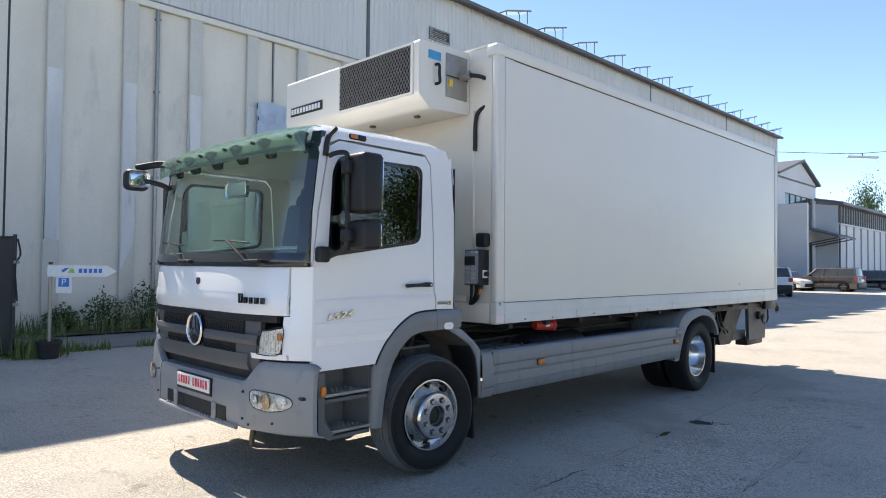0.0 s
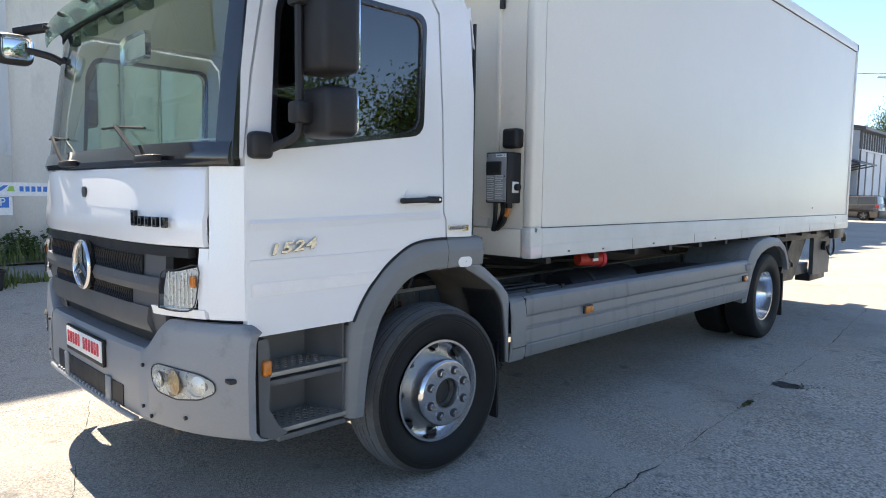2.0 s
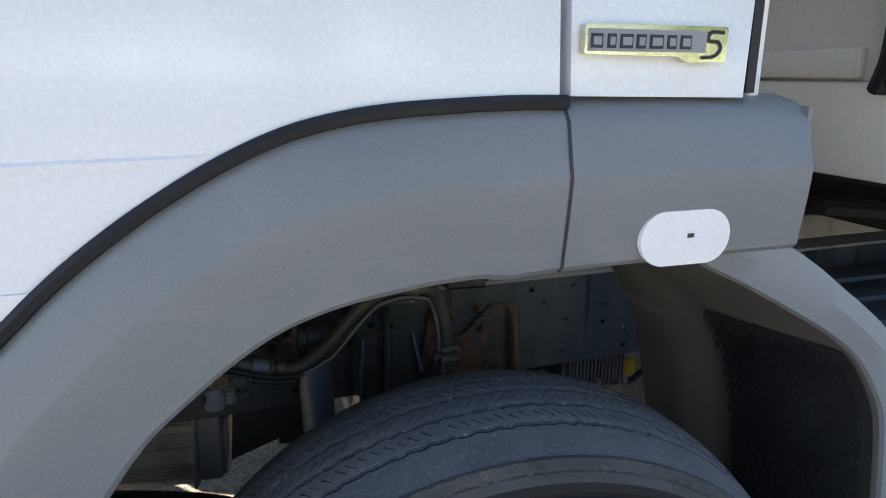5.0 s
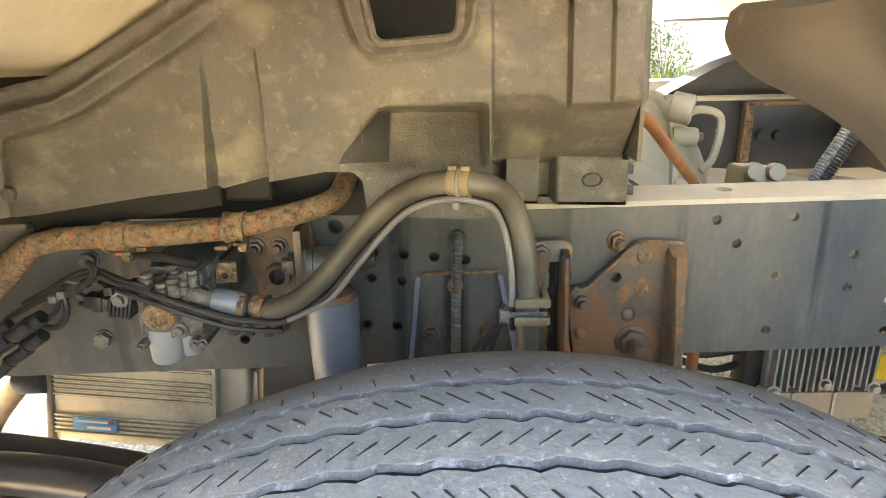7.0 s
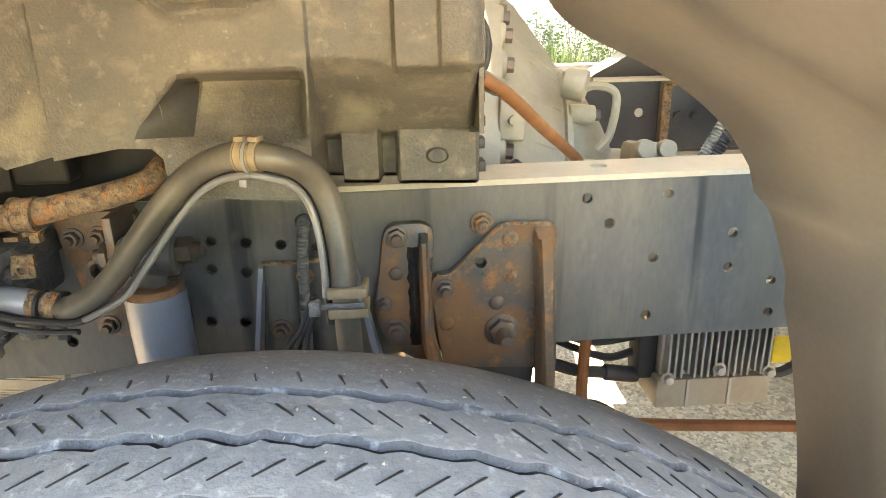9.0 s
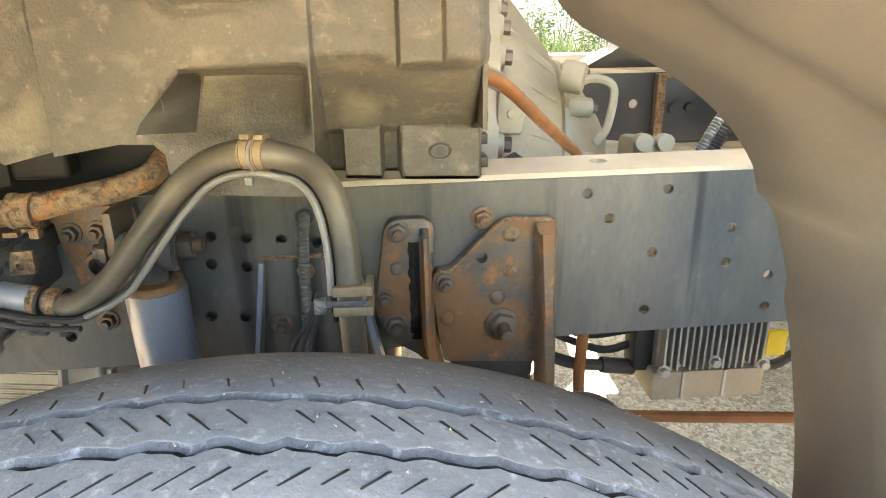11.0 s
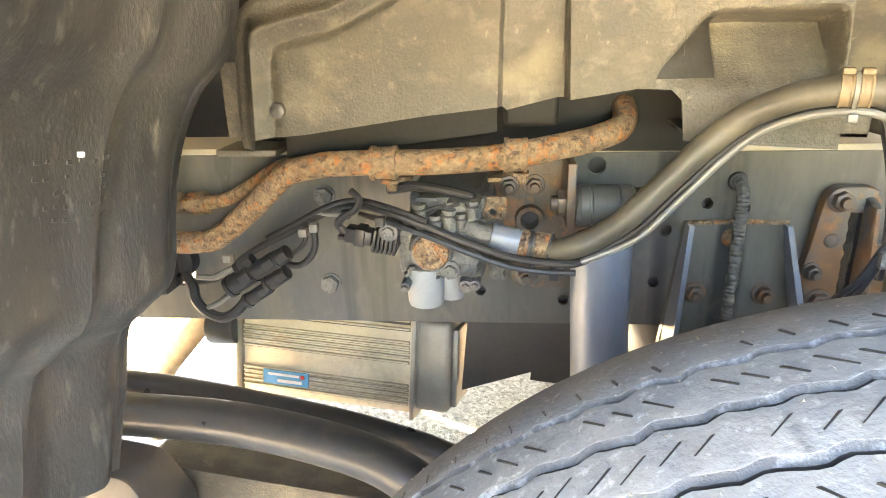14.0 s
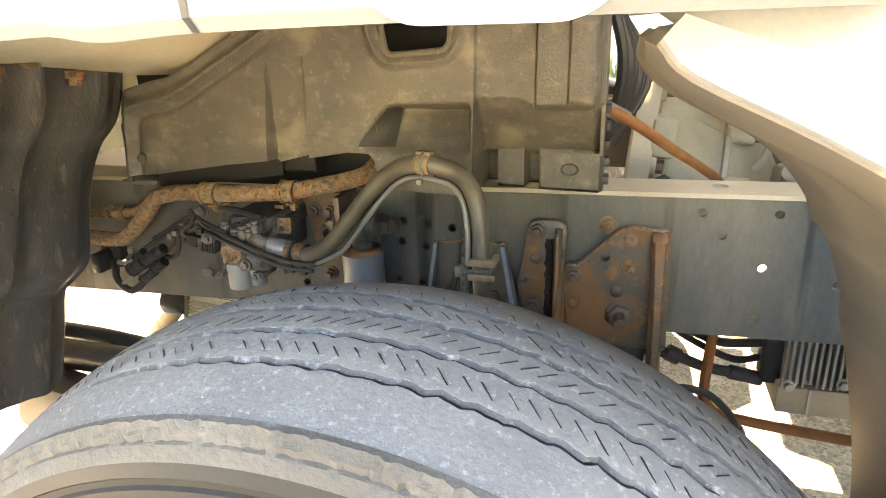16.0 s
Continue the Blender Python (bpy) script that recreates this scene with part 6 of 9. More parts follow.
part("lift_beam", box(6.40, 7.05, 0.29, 0.39, 0.45, 0.59, 0.01), GRILLE, lift, "grey steel beam")
lp = part("lift_plate", plate(rounded([(6.94, 0.44), (7.62, 0.43), (7.66, 0.92), (6.92, 0.93)], 0.02, 2), "y", 0.20, 0.25), GRILLE, lift, "dull grey lift cover plate")
part("valve_knob", rod((7.28, 0.20, 0.80), (7.28, 0.15, 0.80), 0.06, 14, bevel=0.006), BLACK, lp)
part("valve_knob", rod((7.46, 0.20, 0.77), (7.46, 0.16, 0.77), 0.04, 12, bevel=0.005), BLACK, lp)
part("valve_hose", tube([(7.28, 0.15, 0.80), (7.30, 0.12, 0.70), (7.42, 0.12, 0.68), (7.55, 0.13, 0.74), (7.58, 0.15, 0.92)], 0.013, 6, 5), BLACK, lp, "black hydraulic hose")
part("lift_foot", box(6.98, 7.62, 0.24, 0.42, 0.35, 0.46, 0.01), BLACK, lift)
part("lift_end", box(7.62, 7.90, 0.30, 0.42, 0.50, 0.66, 0.01), BLACK, lift)
part("lift_end", box(6.80, 6.92, 0.42, 0.54, 0.52, 0.68, 0.01), BLACK, lift)
hook = part("lift_hook", tube([(BX1 + 0.18, 0.10, 0.95), (BX1 + 0.30, 0.10, 0.96), (BX1 + 0.37, 0.10, 0.91), (BX1 + 0.37, 0.10, 0.84)], 0.028, 8, 4), BLACK, lift, "black catch hook")
part("hook_end", rod((BX1 + 0.37, 0.10, 0.845), (BX1 + 0.37, 0.10, 0.815), 0.022, 10), STEEL, hook)
for k, dx in enumerate((0.0, 0.12)):
    part("lift_hose", tube([(5.72 + dx, 0.20, 0.95), (5.70 + dx, 0.18, 0.82), (5.80 + dx, 0.18, 0.70), (5.95 + dx, 0.19, 0.66), (6.06 + dx, 0.22, 0.60)], 0.014, 6, 5), BLACK, lift, "black hydraulic hose")
part("tail_light", box(5.32, 5.4, 0.05, 0.1, 0.70, 0.74), ORANGE, truck)

# things under the box, seen over the skirt
part("box_floor", box(BX0 + 0.01, BX1 - 0.01, 0.012, BY1 - 0.012, BZ0 - 0.008, BZ0 + 0.008), DARK, cargo, "dark plate on the underside of the box")
for k in range(12):
    part("floor_bearer", box(1.0 + k * 0.55, 1.05 + k * 0.55, 0.06, BY1 - 0.06, 0.985, BZ0 - 0.006), DARK, truck)
# unseen box added above the gearbox to keep the sun off it
part("intake_box", box(0.2, 0.72, 0.85, 2.2, 1.34, 1.75, 0.05, 3), BLACK, truck, "unseen black box added to shade the gearbox")
batt = part("battery_cover", box(0.62, 1.30, 0.02, 0.46, 0.60, 0.815, 0.02), BATTERY, truck, "ribbed black battery cover")
for k in range(4):
    part("cover_rib", box(0.64, 1.28, 0.05 + k * 0.10, 0.10 + k * 0.10, 0.805, 0.826, 0.010, 2), BATTERY, batt)
for x in (0.75, 1.1):
    part("cover_clip", rod((x, 0.0, 0.78), (x, 0.0, 0.86), 0.012, 8), DARK, batt)
part("air_tank", rod((1.45, 0.28, 0.74), (2.35, 0.28, 0.74), 0.145, 28, bevel=0.03), BLACK, truck, "black air tank")
part("tank_strap", rod((1.7, 0.28, 0.74), (1.74, 0.28, 0.74), 0.149, 28), DARK, truck)
part("fuel_tank", box(2.5, 3.7, 0.10, 0.55, 0.50, 0.80, 0.06, 4), DARK, truck, "dark fuel tank")
part("air_pipe", tube([(0.80, 0.40, 0.96), (1.2, 0.36, 0.93), (1.5, 0.38, 0.95), (2.2, 0.36, 0.92)], 0.016, 6), BLACK, truck)

# far skirt, arch and steps added to keep low sun off the ground
part("far_skirt", box(0.6, 3.96, BY1 - 0.06, BY1, 0.22, 0.82, 0.01), SKIRT, truck, "unseen far side skirt, hung low to shade the ground")
part("far_fender", plate([(x, z) for x, z in ((0.19, 1.19), (-0.2, 1.17), (-0.42, 1.05), (-0.57, 0.86), (-0.64, 0.43), (-0.55, 0.43), (-0.45, 0.82), (-0.3, 0.97), (-0.1, 1.03), (0.2, 1.05), (0.35, 0.95), (0.44, 0.8), (0.47, 0.47), (0.56, 0.47), (0.56, 0.82), (0.4, 1.03))], "y", 2.12, 2.16), GREY, truck, "grey arch of the far side")
part("far_steps", box(-1.06, -0.6, 1.9, 2.12, 0.43, 0.86, 0.01), GREY, truck)
# block added low on the far side to shade the ground behind it
part("silencer", box(0.62, 1.5, 1.55, 2.25, 0.24, 0.455, 0.05, 3), DARK, truck, "dark block added to shade the ground")

# ---- front fender ----
OUT = [(0.209, 1.19), (0.07, 1.192), (-0.044, 1.192), (-0.094, 1.192), (-0.143, 1.19), (-0.19, 1.187), (-0.234, 1.181), (-0.277, 1.170), (-0.319, 1.152), (-0.36, 1.129), (-0.401, 1.102), (-0.442, 1.070), (-0.483, 1.031), (-0.53, 0.981), (-0.576, 0.915), (-0.61, 0.851), (-0.625, 0.777), (-0.635, 0.66), (-0.640, 0.55), (-0.645, 0.434)]
INN = [(0.212, 1.049), (0.07, 1.048), (-0.046, 1.046), (-0.094, 1.043), (-0.120, 1.046), (-0.146, 1.045), (-0.172, 1.043), (-0.2, 1.039), (-0.232, 1.034), (-0.262, 1.026), (-0.29, 1.015), (-0.322, 0.996), (-0.358, 0.968), (-0.395, 0.935), (-0.432, 0.885), (-0.462, 0.84), (-0.488, 0.78), (-0.515, 0.70), (-0.54, 0.58), (-0.558, 0.425)]


def smooth2(pts, n=4):
    return [(p.x, p.z) for p in catmull([(x, 0, z) for x, z in pts], n)]


o_s, i_s = smooth2(OUT), smooth2(INN)


def fender_rows(pairs):
    rows = []
    for (xo, zo), (xi, zi) in pairs:
        def at(t, y):
            return (xo + (xi - xo) * t, y, zo + (zi - zo) * t)
        rows.append([at(-0.06, -0.06), at(-0.02, -0.085), at(0.02, -0.098), at(0.10, -0.108), at(0.30, -0.1155), at(0.385, -0.1192), at(0.40, -0.1200), at(0.42, -0.1203), at(0.50, -0.1195), at(0.62, -0.118), at(0.96, -0.112), at(1.0, -0.106), at(0.995, -0.09)])
    return rows


pairs = list(zip(o_s, i_s))
cut = 8
fender = part("front_fender", thick(loft(fender_rows(pairs[cut:])), (0, 0.005, 0)), GREY, truck, "matt grey plastic front wheel arch")
rear_f = part("fender_end", thick(loft(fender_rows(pairs[: cut + 1])), (0, 0.005, 0)), GREY, fender, "matt grey rear end of the wheel arch")
part("fender_cap", plate([(0.207, 1.188), (0.210, 1.051), (0.214, 1.053), (0.212, 1.184)], "y", -0.108, 0.0), GREY, rear_f)
part("fender_gap", loft([[(x + dx, y - 0.0006, z) for x, y, z in fender_rows(pairs[cut:cut + 1])[0]] for dx in (-0.0022, 0.0012)]), DARK, fender, "narrow dark seam")
part("arch_rubber", tube([(x, YS - 0.002, z + 0.001) for x, z in OUT[2:16]], 0.0065, 6, 4), BLACK, fender, "black rubber edging")
part("reflector", plate(rrect(0.075 - 0.048, 0.075 + 0.048, 1.0465, 1.0975, 0.0253, 8), "y", -0.1195, -0.114), TAPE, rear_f, "white oval reflective sticker")
part("reflector_mark", box(0.076, 0.083, -0.1200, -0.1194, 1.072, 1.076), DARK, rear_f)

# ---- cab underside and arch lining ----
# the parts inside the arch are drawn in a frame of their own
ARCH = Matrix(((1.12159, 0.05242, 0.09299, -0.08097), (-0.06423, 1.11532, 0.14596, -0.16811), (-0.08527, -0.15060, 1.11329, -0.12845), (0, 0, 0, 1)))


def inner_part(name, b, material, parent, label="", bevel=0.0, angle=0.6):
    return part(name, moved(b, ARCH), material, parent, label, bevel, angle)


under = [(-0.66, 1.012), (-0.56, 1.014), (-0.47, 1.022), (-0.405, 1.034), (-0.365, 1.062), (-0.31, 1.10), (-0.24, 1.135), (-0.10, 1.165), (0.12, 1.175)]
inner_part("cab_underside", thick(loft([[(x, y, z + (0.018 if y < 0 else 0)) for y in (-0.075, 0.0, 0.12, 0.26, 0.42)] for x, z in smooth2(under)]), (0, 0, 0.012)), CREAM, truck, "cream painted cab underside")
inner_part("underside_wall", plate([(-0.66, 0.985), (-0.40, 0.985), (-0.34, 1.01), (-0.32, 1.09), (-0.66, 1.02)], "y", 0.415, 0.425), CREAM, truck, "cream painted inner arch wall")
inner_part("underside_lip", tube([(-0.64, 0.20, 1.010), (-0.56, 0.21, 1.012), (-0.47, 0.215, 1.02)], 0.004, 6, 4), RUST, truck, "rusty seam")
lin = [(-0.483, 1.018), (-0.486, 0.985), (-0.496, 0.955), (-0.516, 0.93), (-0.53, 0.89), (-0.536, 0.84), (-0.54, 0.785), (-0.565, 0.755), (-0.583, 0.735), (-0.588, 0.69), (-0.592, 0.65), (-0.596, 0.602)]
rows = []
for k, (x, z) in enumerate(smooth2(lin)):
    row = []
    for j in range(61):
        y = -0.085 + 0.445 * j / 60
        w = 0.009 * math.sin(z * 9) + 0.25 * (z - 0.85) * 0.12
        fold = 0.008 * math.exp(-((y - 0.12 - w) / 0.014) ** 2) + 0.008 * math.exp(-((y - 0.225 - w * 0.7) / 0.011) ** 2) + 0.006 * math.exp(-((y - 0.338) / 0.006) ** 2) + 0.006 * math.exp(-((y - 0.05 - w) / 0.016) ** 2) - 0.006 * math.exp(-((y - 0.265 - w * 0.5) / 0.014) ** 2) + 0.006 * math.exp(-((y - 0.31) / 0.014) ** 2) + 0.007 * noise.noise((y * 12, z * 5, 3)) + 0.003 * noise.noise((y * 30, z * 9, 7))
        edge = 0.025 * max(0, (y - 0.30) / 0.06) ** 2
        near = 0.075 * (max(0.0, 0.03 - y) / 0.115) ** 1.5 * (1 - sstep(0.72, 0.86, z))
        row.append((x + fold - edge + near - 0.10 * (0.36 - y) * 0.35, y, z))
    rows.append(row)
b = moved(thick(loft(rows), (-0.006, 0, 0)), ARCH)
# its outer edge stays behind the end wall of the steps and inside the fender
for v in b.verts:
    v.co.y = max(v.co.y, YS + 0.018)
    if v.co.z < 0.93:
        v.co.x = max(v.co.x, -0.628 - 0.07 * sstep(0.0, 0.20, v.co.y - YS))
part("arch_liner", b, FLAP, truck, "dusty black arch liner in front of the wheel")
# moulded lines of small print, too worn to read
rm, marks = random.Random(21), bm_new()
for z in (0.889, 0.880, 0.871, 0.862, 0.853):
    k = next(q for q in range(len(rows) - 1) if rows[q + 1][0][2] <= z <= rows[q][0][2])
    f = (rows[k][0][2] - z) / (rows[k][0][2] - rows[k + 1][0][2])
    for j in range(37, 46):
        if rm.random() < 0.75:
            p = Vector(rows[k][j]).lerp(Vector(rows[k + 1][j]), f)
            w, dz = rm.uniform(0.0010, 0.0024), rm.uniform(-0.0012, 0.0012)
            marks = join(marks, box(p.x - 0.0006, p.x + 0.0004, p.y - w, p.y + w, p.z + dz - 0.0013, p.z + dz + 0.0013, 0.0002, 1))
inner_part("moulded_print", marks, FLAP, bpy.data.objects["arch_liner"], "worn moulded print")
inner_part("liner_sticker", box(-0.5145, -0.512, 0.195, 0.198, 0.894, 0.897), PAPER, bpy.data.objects["arch_liner"])

for y in (0.07, 0.175, 0.265):
    inner_part("liner_bolt", join(rod((-0.478, y, 1.016), (-0.478, y, 1.008), 0.0095, 14), rod((-0.478, y, 1.009), (-0.478, y, 1.001), 0.0065, 6)), RUST, bpy.data.objects["arch_liner"], "rusty bolt")

# ---- mudguard behind the wheel ----
inner = [(0.128, 1.031), (0.127, 1.010), (0.150, 0.985), (0.21, 0.955), (0.255, 0.922), (0.285, 0.885), (0.308, 0.845), (0.333, 0.775), (0.352, 0.705), (0.372, 0.60), (0.385, 0.46)]
outer = [(0.132, 1.036), (0.146, 1.022), (0.198, 0.997), (0.274, 0.956), (0.330, 0.924), (0.38, 0.886), (0.415, 0.842), (0.439, 0.797), (0.455, 0.72), (0.468, 0.618), (0.475, 0.48)]
ii, oo = smooth2(inner), smooth2(outer)
rows = []
for (xi, zi), (xo, zo) in zip(ii, oo):
    row = []
    for j in range(15):
        t = j / 14
        y = 0.305 - 0.365 * t
        b2 = 0.016 * math.exp(-((t - 0.40) / 0.055) ** 2) - 0.006 * math.exp(-((zi - 0.868) / 0.010) ** 2) * (1 - sstep(0.30, 0.36, t)) - (0.005 if zi < 0.775 else 0.0) * (1 - sstep(0.30, 0.38, t))
        e = t ** 1.5
        row.append((xi + (xo - xi) * e + b2, y, zi + (zo - zi) * e + b2 * 0.3))
    rows.append(row)
mg = part("mudguard", thick(loft(rows), (0.008, 0, 0.006)), MUDG, truck, "dusty grey plastic mudguard behind the wheel")
top_edge = smooth2([(0.150, 1.060), (0.175, 1.060), (0.230, 1.050), (0.285, 1.025), (0.345, 0.984), (0.402, 0.943), (0.450, 0.900), (0.492, 0.845), (0.494, 0.72), (0.496, 0.62), (0.498, 0.48)])
rows = []
for (xo, zo), (xt, zt) in zip(oo, top_edge):
    rows.append([(xo, -0.055, zo), (xo + 0.002, -0.066, zo + 0.003), (xo * 0.5 + xt * 0.5, -0.074, zo * 0.5 + zt * 0.5), (xt - 0.004, -0.066, zt - 0.004), (xt, -0.04, zt + 0.002), (xt, 0.10, zt + 0.004)])
part("mudguard_face", thick(loft(rows), (0.0, 0.006, 0)), MUDGOUT, mg, "light grey outer face of the mudguard")
# a second sheet part with a step, and the bristly flap
rows = []
for (xi, zi), (xo, zo) in zip(ii, oo):
    if zi < 0.90:
        rows.append([(xi + (xo - xi) * t ** 1.5 - 0.004, 0.305 - 0.365 * t, zi + (zo - zi) * t ** 1.5) for t in (0.5, 0.6, 0.7, 0.8, 0.9, 0.99)])
part("spray_mat", loft(rows), BLACK, mg, "black spray suppression mat")
rndf = random.Random(3)
hair = bm_new()
for _ in range(5000):
    y, z = rndf.uniform(-0.045, 0.125), rndf.uniform(0.45, 0.895) - 0.03 * rndf.random()
    t = (0.305 - y) / 0.365
    k = min(range(len(ii)), key=lambda q: abs(ii[q][1] + (oo[q][1] - ii[q][1]) * t ** 1.5 - z))
    x = ii[k][0] + (oo[k][0] - ii[k][0]) * t ** 1.5 - 0.003
    a = rndf.uniform(-1, 1)
    hair.faces.new([hair.verts.new(v) for v in ((x, y, z), (x - 0.007, y + 0.004 * a, z - 0.012), (x - 0.001, y + 0.003, z - 0.003))])
part("spray_bristles", hair, DARK, mg, "dark bristly spray suppressor")

# ---- frame rails ----
# rail frame: u along the web, its outer face at 0, z up
RL = pose(0, 0.494, 0, 0, 0, 2.06)


def rail_part(name, b, material, parent, label="", bevel=0.0, angle=0.6):
    return part(name, moved(b, RL), material, parent, label, bevel, angle)


RT, RB = 0.829, 0.643
HOLES = [(-0.173, 0.784), (-0.138, 0.781), (-0.103, 0.777), (-0.067, 0.772), (-0.176, 0.754), (-0.141, 0.749), (-0.184, 0.695), (-0.149, 0.692), (-0.329, 0.681), (-0.241, 0.671), (0.220, 0.811), (0.309, 0.812), (0.246, 0.782), (0.387, 0.764), (0.298, 0.740), (0.386, 0.723), (0.440, 0.704), (0.468, 0.723), (0.295, 0.670), (0.442, 0.664), (0.56, 0.78), (0.60, 0.72)]
rail = rail_part("frame_rail", plate([(-0.95, RB), (7.3, RB), (7.3, RT), (-0.95, RT)], "y", 0.0, 0.007, [circle(x, z, 0.0059, 16) for x, z in HOLES] + [circle(-0.213, 0.816, 0.009, 16), circle(-0.660, 0.70, 0.017, 16)]), RAIL, truck, "dark blue-grey pressed steel frame rail")
rail_part("top_flange", plate([(-0.95, 0.0004), (7.3, 0.0004), (7.3, 0.075), (-0.95, 0.075)], "z", RT + 0.0005, RT + 0.0065, [circle(0.245, 0.045, 0.010, 16), circle(0.62, 0.045, 0.010, 16)]), FLANGE, rail, "dusty top flange")
rail_part("bottom_flange", box(-0.95, 7.3, 0.0075, 0.075, RB, RB + 0.007), RAIL, rail)
# the far web takes the darker chassis colour, not the near rail's paint
far_rail = part("frame_rail", plate([(-0.95, RB), (7.3, RB), (7.3, RT), (-0.95, RT)], "y", 1.546, 1.553, [circle(x, 0.75, 0.012, 14) for x in (0.50, 0.642, 1.02, 1.2)]), DARK, truck, "pressed steel frame rail of the far side, darker than the near one")
part("top_flange", box(-0.95, 7.3, 1.5465, 1.62, RT + 0.0005, RT + 0.007), FLANGE, far_rail, "dusty top flange")
part("bottom_flange", box(-0.95, 7.3, 1.5535, 1.62, RB, RB + 0.007), RAIL, far_rail)
for x in (0.95, 1.9, 3.4, 5.6):
    part("cross_member", box(x, x + 0.08, 0.62, 1.54, 0.68, 0.78), DARK, truck)
# dark panel added behind the rail so that its holes read black
rail_part("rail_liner", box(-0.47, 0.08, 0.03, 0.036, 0.655, 0.822), DARK, rail, "dark panel added behind the rail holes")
part("front_cross", rod((-0.86, 0.50, 0.72), (-0.86, 1.55, 0.72), 0.05), DARK, truck)


def bolt(x, z, y, s, material=BOLT, parent=None, washer=1.3, stub=True, m=RL):
    parts = [rod((x, y, z), (x, y - 0.0025, z), s * washer, 20, bevel=0.0006), moved(rod((0, 0, 0), (0, -0.0085, 0), s, 6, bevel=0.0008), pose(x, y - 0.002, z, 0, (x * 7919) % 60, 0))]
    if stub:
        parts.append(rod((x, y - 0.009, z), (x, y - 0.016, z), s * 0.62, 12, s * 0.5))
    return part("bolt", moved(join(*parts), m), material, parent, "hexagon bolt with washer")


def rivet(x, z, y, s, parent, material=RUSTPLATE):
    b = bm_new()
    bmesh.ops.create_uvsphere(b, u_segments=16, v_segments=8, radius=1, matrix=Matrix.Translation((x, y, z)) @ Matrix.Diagonal((s, s * 0.45, s, 1)))
    return rail_part("rivet", b, material, parent)


# spring bracket in two halves, with ribs
A = rounded([(0.012, 0.797), (0.043, 0.797), (0.054, 0.791), (0.055, 0.780), (0.051, 0.732), (0.054, 0.665), (0.063, 0.625), (0.043, 0.628), (0.033, 0.640), (0.024, 0.645), (0.005, 0.659), (-0.007, 0.682), (-0.011, 0.705), (-0.005, 0.735), (0.001, 0.779), (0.004, 0.790)], 0.005, 3)
bra = rail_part("spring_bracket", plate(A, "y", -0.014, -0.0005, (), 0.0022), RUSTPLATE, truck, "rusty cast spring bracket")
rail_part("rib", loft([[(0.0385, -0.012, z), (0.0395, y + 0.003, z), (0.0415, y, z), (0.0450, y, z), (0.0475, y + 0.004, z), (0.049, -0.012, z)] for z, y in ((0.787, -0.015), (0.780, -0.030), (0.74, -0.035), (0.68, -0.040))] + [[(x0, -0.012, z), (x0 + 0.001, y + 0.003, z), (x0 + 0.003, y, z), (x0 + 0.008, y, z), (x0 + 0.012, y + 0.004, z), (x0 + 0.014, -0.012, z)] for z, y, x0 in ((0.655, -0.044, 0.040), (0.630, -0.048, 0.045), (0.56, -0.05, 0.047))]), RUSTPLATE, bra)
Bq = rounded([(0.054, 0.739), (0.070, 0.738), (0.127, 0.791), (0.180, 0.789), (0.186, 0.783), (0.185, 0.765), (0.189, 0.62), (0.155, 0.622), (0.062, 0.629), (0.050, 0.719)], 0.007, 3)
brb = rail_part("spring_bracket", plate(Bq, "y", -0.014, -0.0005, [circle(0.104, 0.750, 0.0062, 14)]), RUSTPLATE, truck, "rusty cast spring bracket")
rail_part("lip", tube([(0.056, -0.0145, 0.7385), (0.070, -0.0145, 0.738), (0.098, -0.0145, 0.7645), (0.127, -0.0145, 0.7905), (0.155, -0.0145, 0.7905), (0.180, -0.0145, 0.7885)], 0.0022, 6, 3), RUST, brb, "rusty raised edge")
rail_part("rib", loft([[(x0 - 0.003, -0.012, z), (x0 - 0.001, y + 0.004, z), (x0 + 0.002, y, z), (x1 - 0.002, y, z), (x1 + 0.001, y + 0.004, z), (x1 + 0.004, -0.012, z)] for z, y, x0, x1 in ((0.787, -0.015, 0.162, 0.180), (0.779, -0.034, 0.162, 0.178), (0.70, -0.040, 0.166, 0.178), (0.60, -0.048, 0.168, 0.180), (0.50, -0.055, 0.168, 0.182))]), RUSTPLATE, brb)
rail_part("foot", plate([(0.065, 0.64), (0.165, 0.64), (0.160, 0.585), (0.135, 0.56), (0.09, 0.56)], "y", -0.012, 0.0), DARK, brb)
for x, z, s, st in ((0.016, 0.784, 0.0098, True), (0.011, 0.678, 0.0112, True), (0.0, 0.711, 0.0075, True)):
    bolt(x, z, -0.013, s, BOLT, bra, 1.25, st)
rivet(0.014, 0.743, -0.014, 0.0075, bra, BOLT)
# wet oil runs beside the rib
rail_part("oil_run", loft([[(0.0265 + 0.0022 * noise.noise((z * 120, 1, 0)), -0.0144, z), (0.030, -0.0160 + 0.0007 * noise.noise((z * 300, 4, 0)), z), (0.033, -0.0168 + 0.0009 * noise.noise((z * 260, 9, 0)), z), (0.0375, -0.0150, z)] for z in [0.772 - 0.0025 * k for k in range(46)]]), WETOIL, bra, "wet black oil stain")
bolt(0.107, 0.790, 0.0, 0.0095, RUST, rail, 1.35)
bolt(0.065, 0.723, -0.013, 0.0085, BOLT, brb)
big = bolt(0.127, 0.670, -0.013, 0.0155, BOLT, brb, 1.25, False)
rail_part("bolt_stub", rod((0.127, -0.020, 0.670), (0.127, -0.046, 0.670), 0.0078, 14, 0.007, 0.001), BOLT, big)
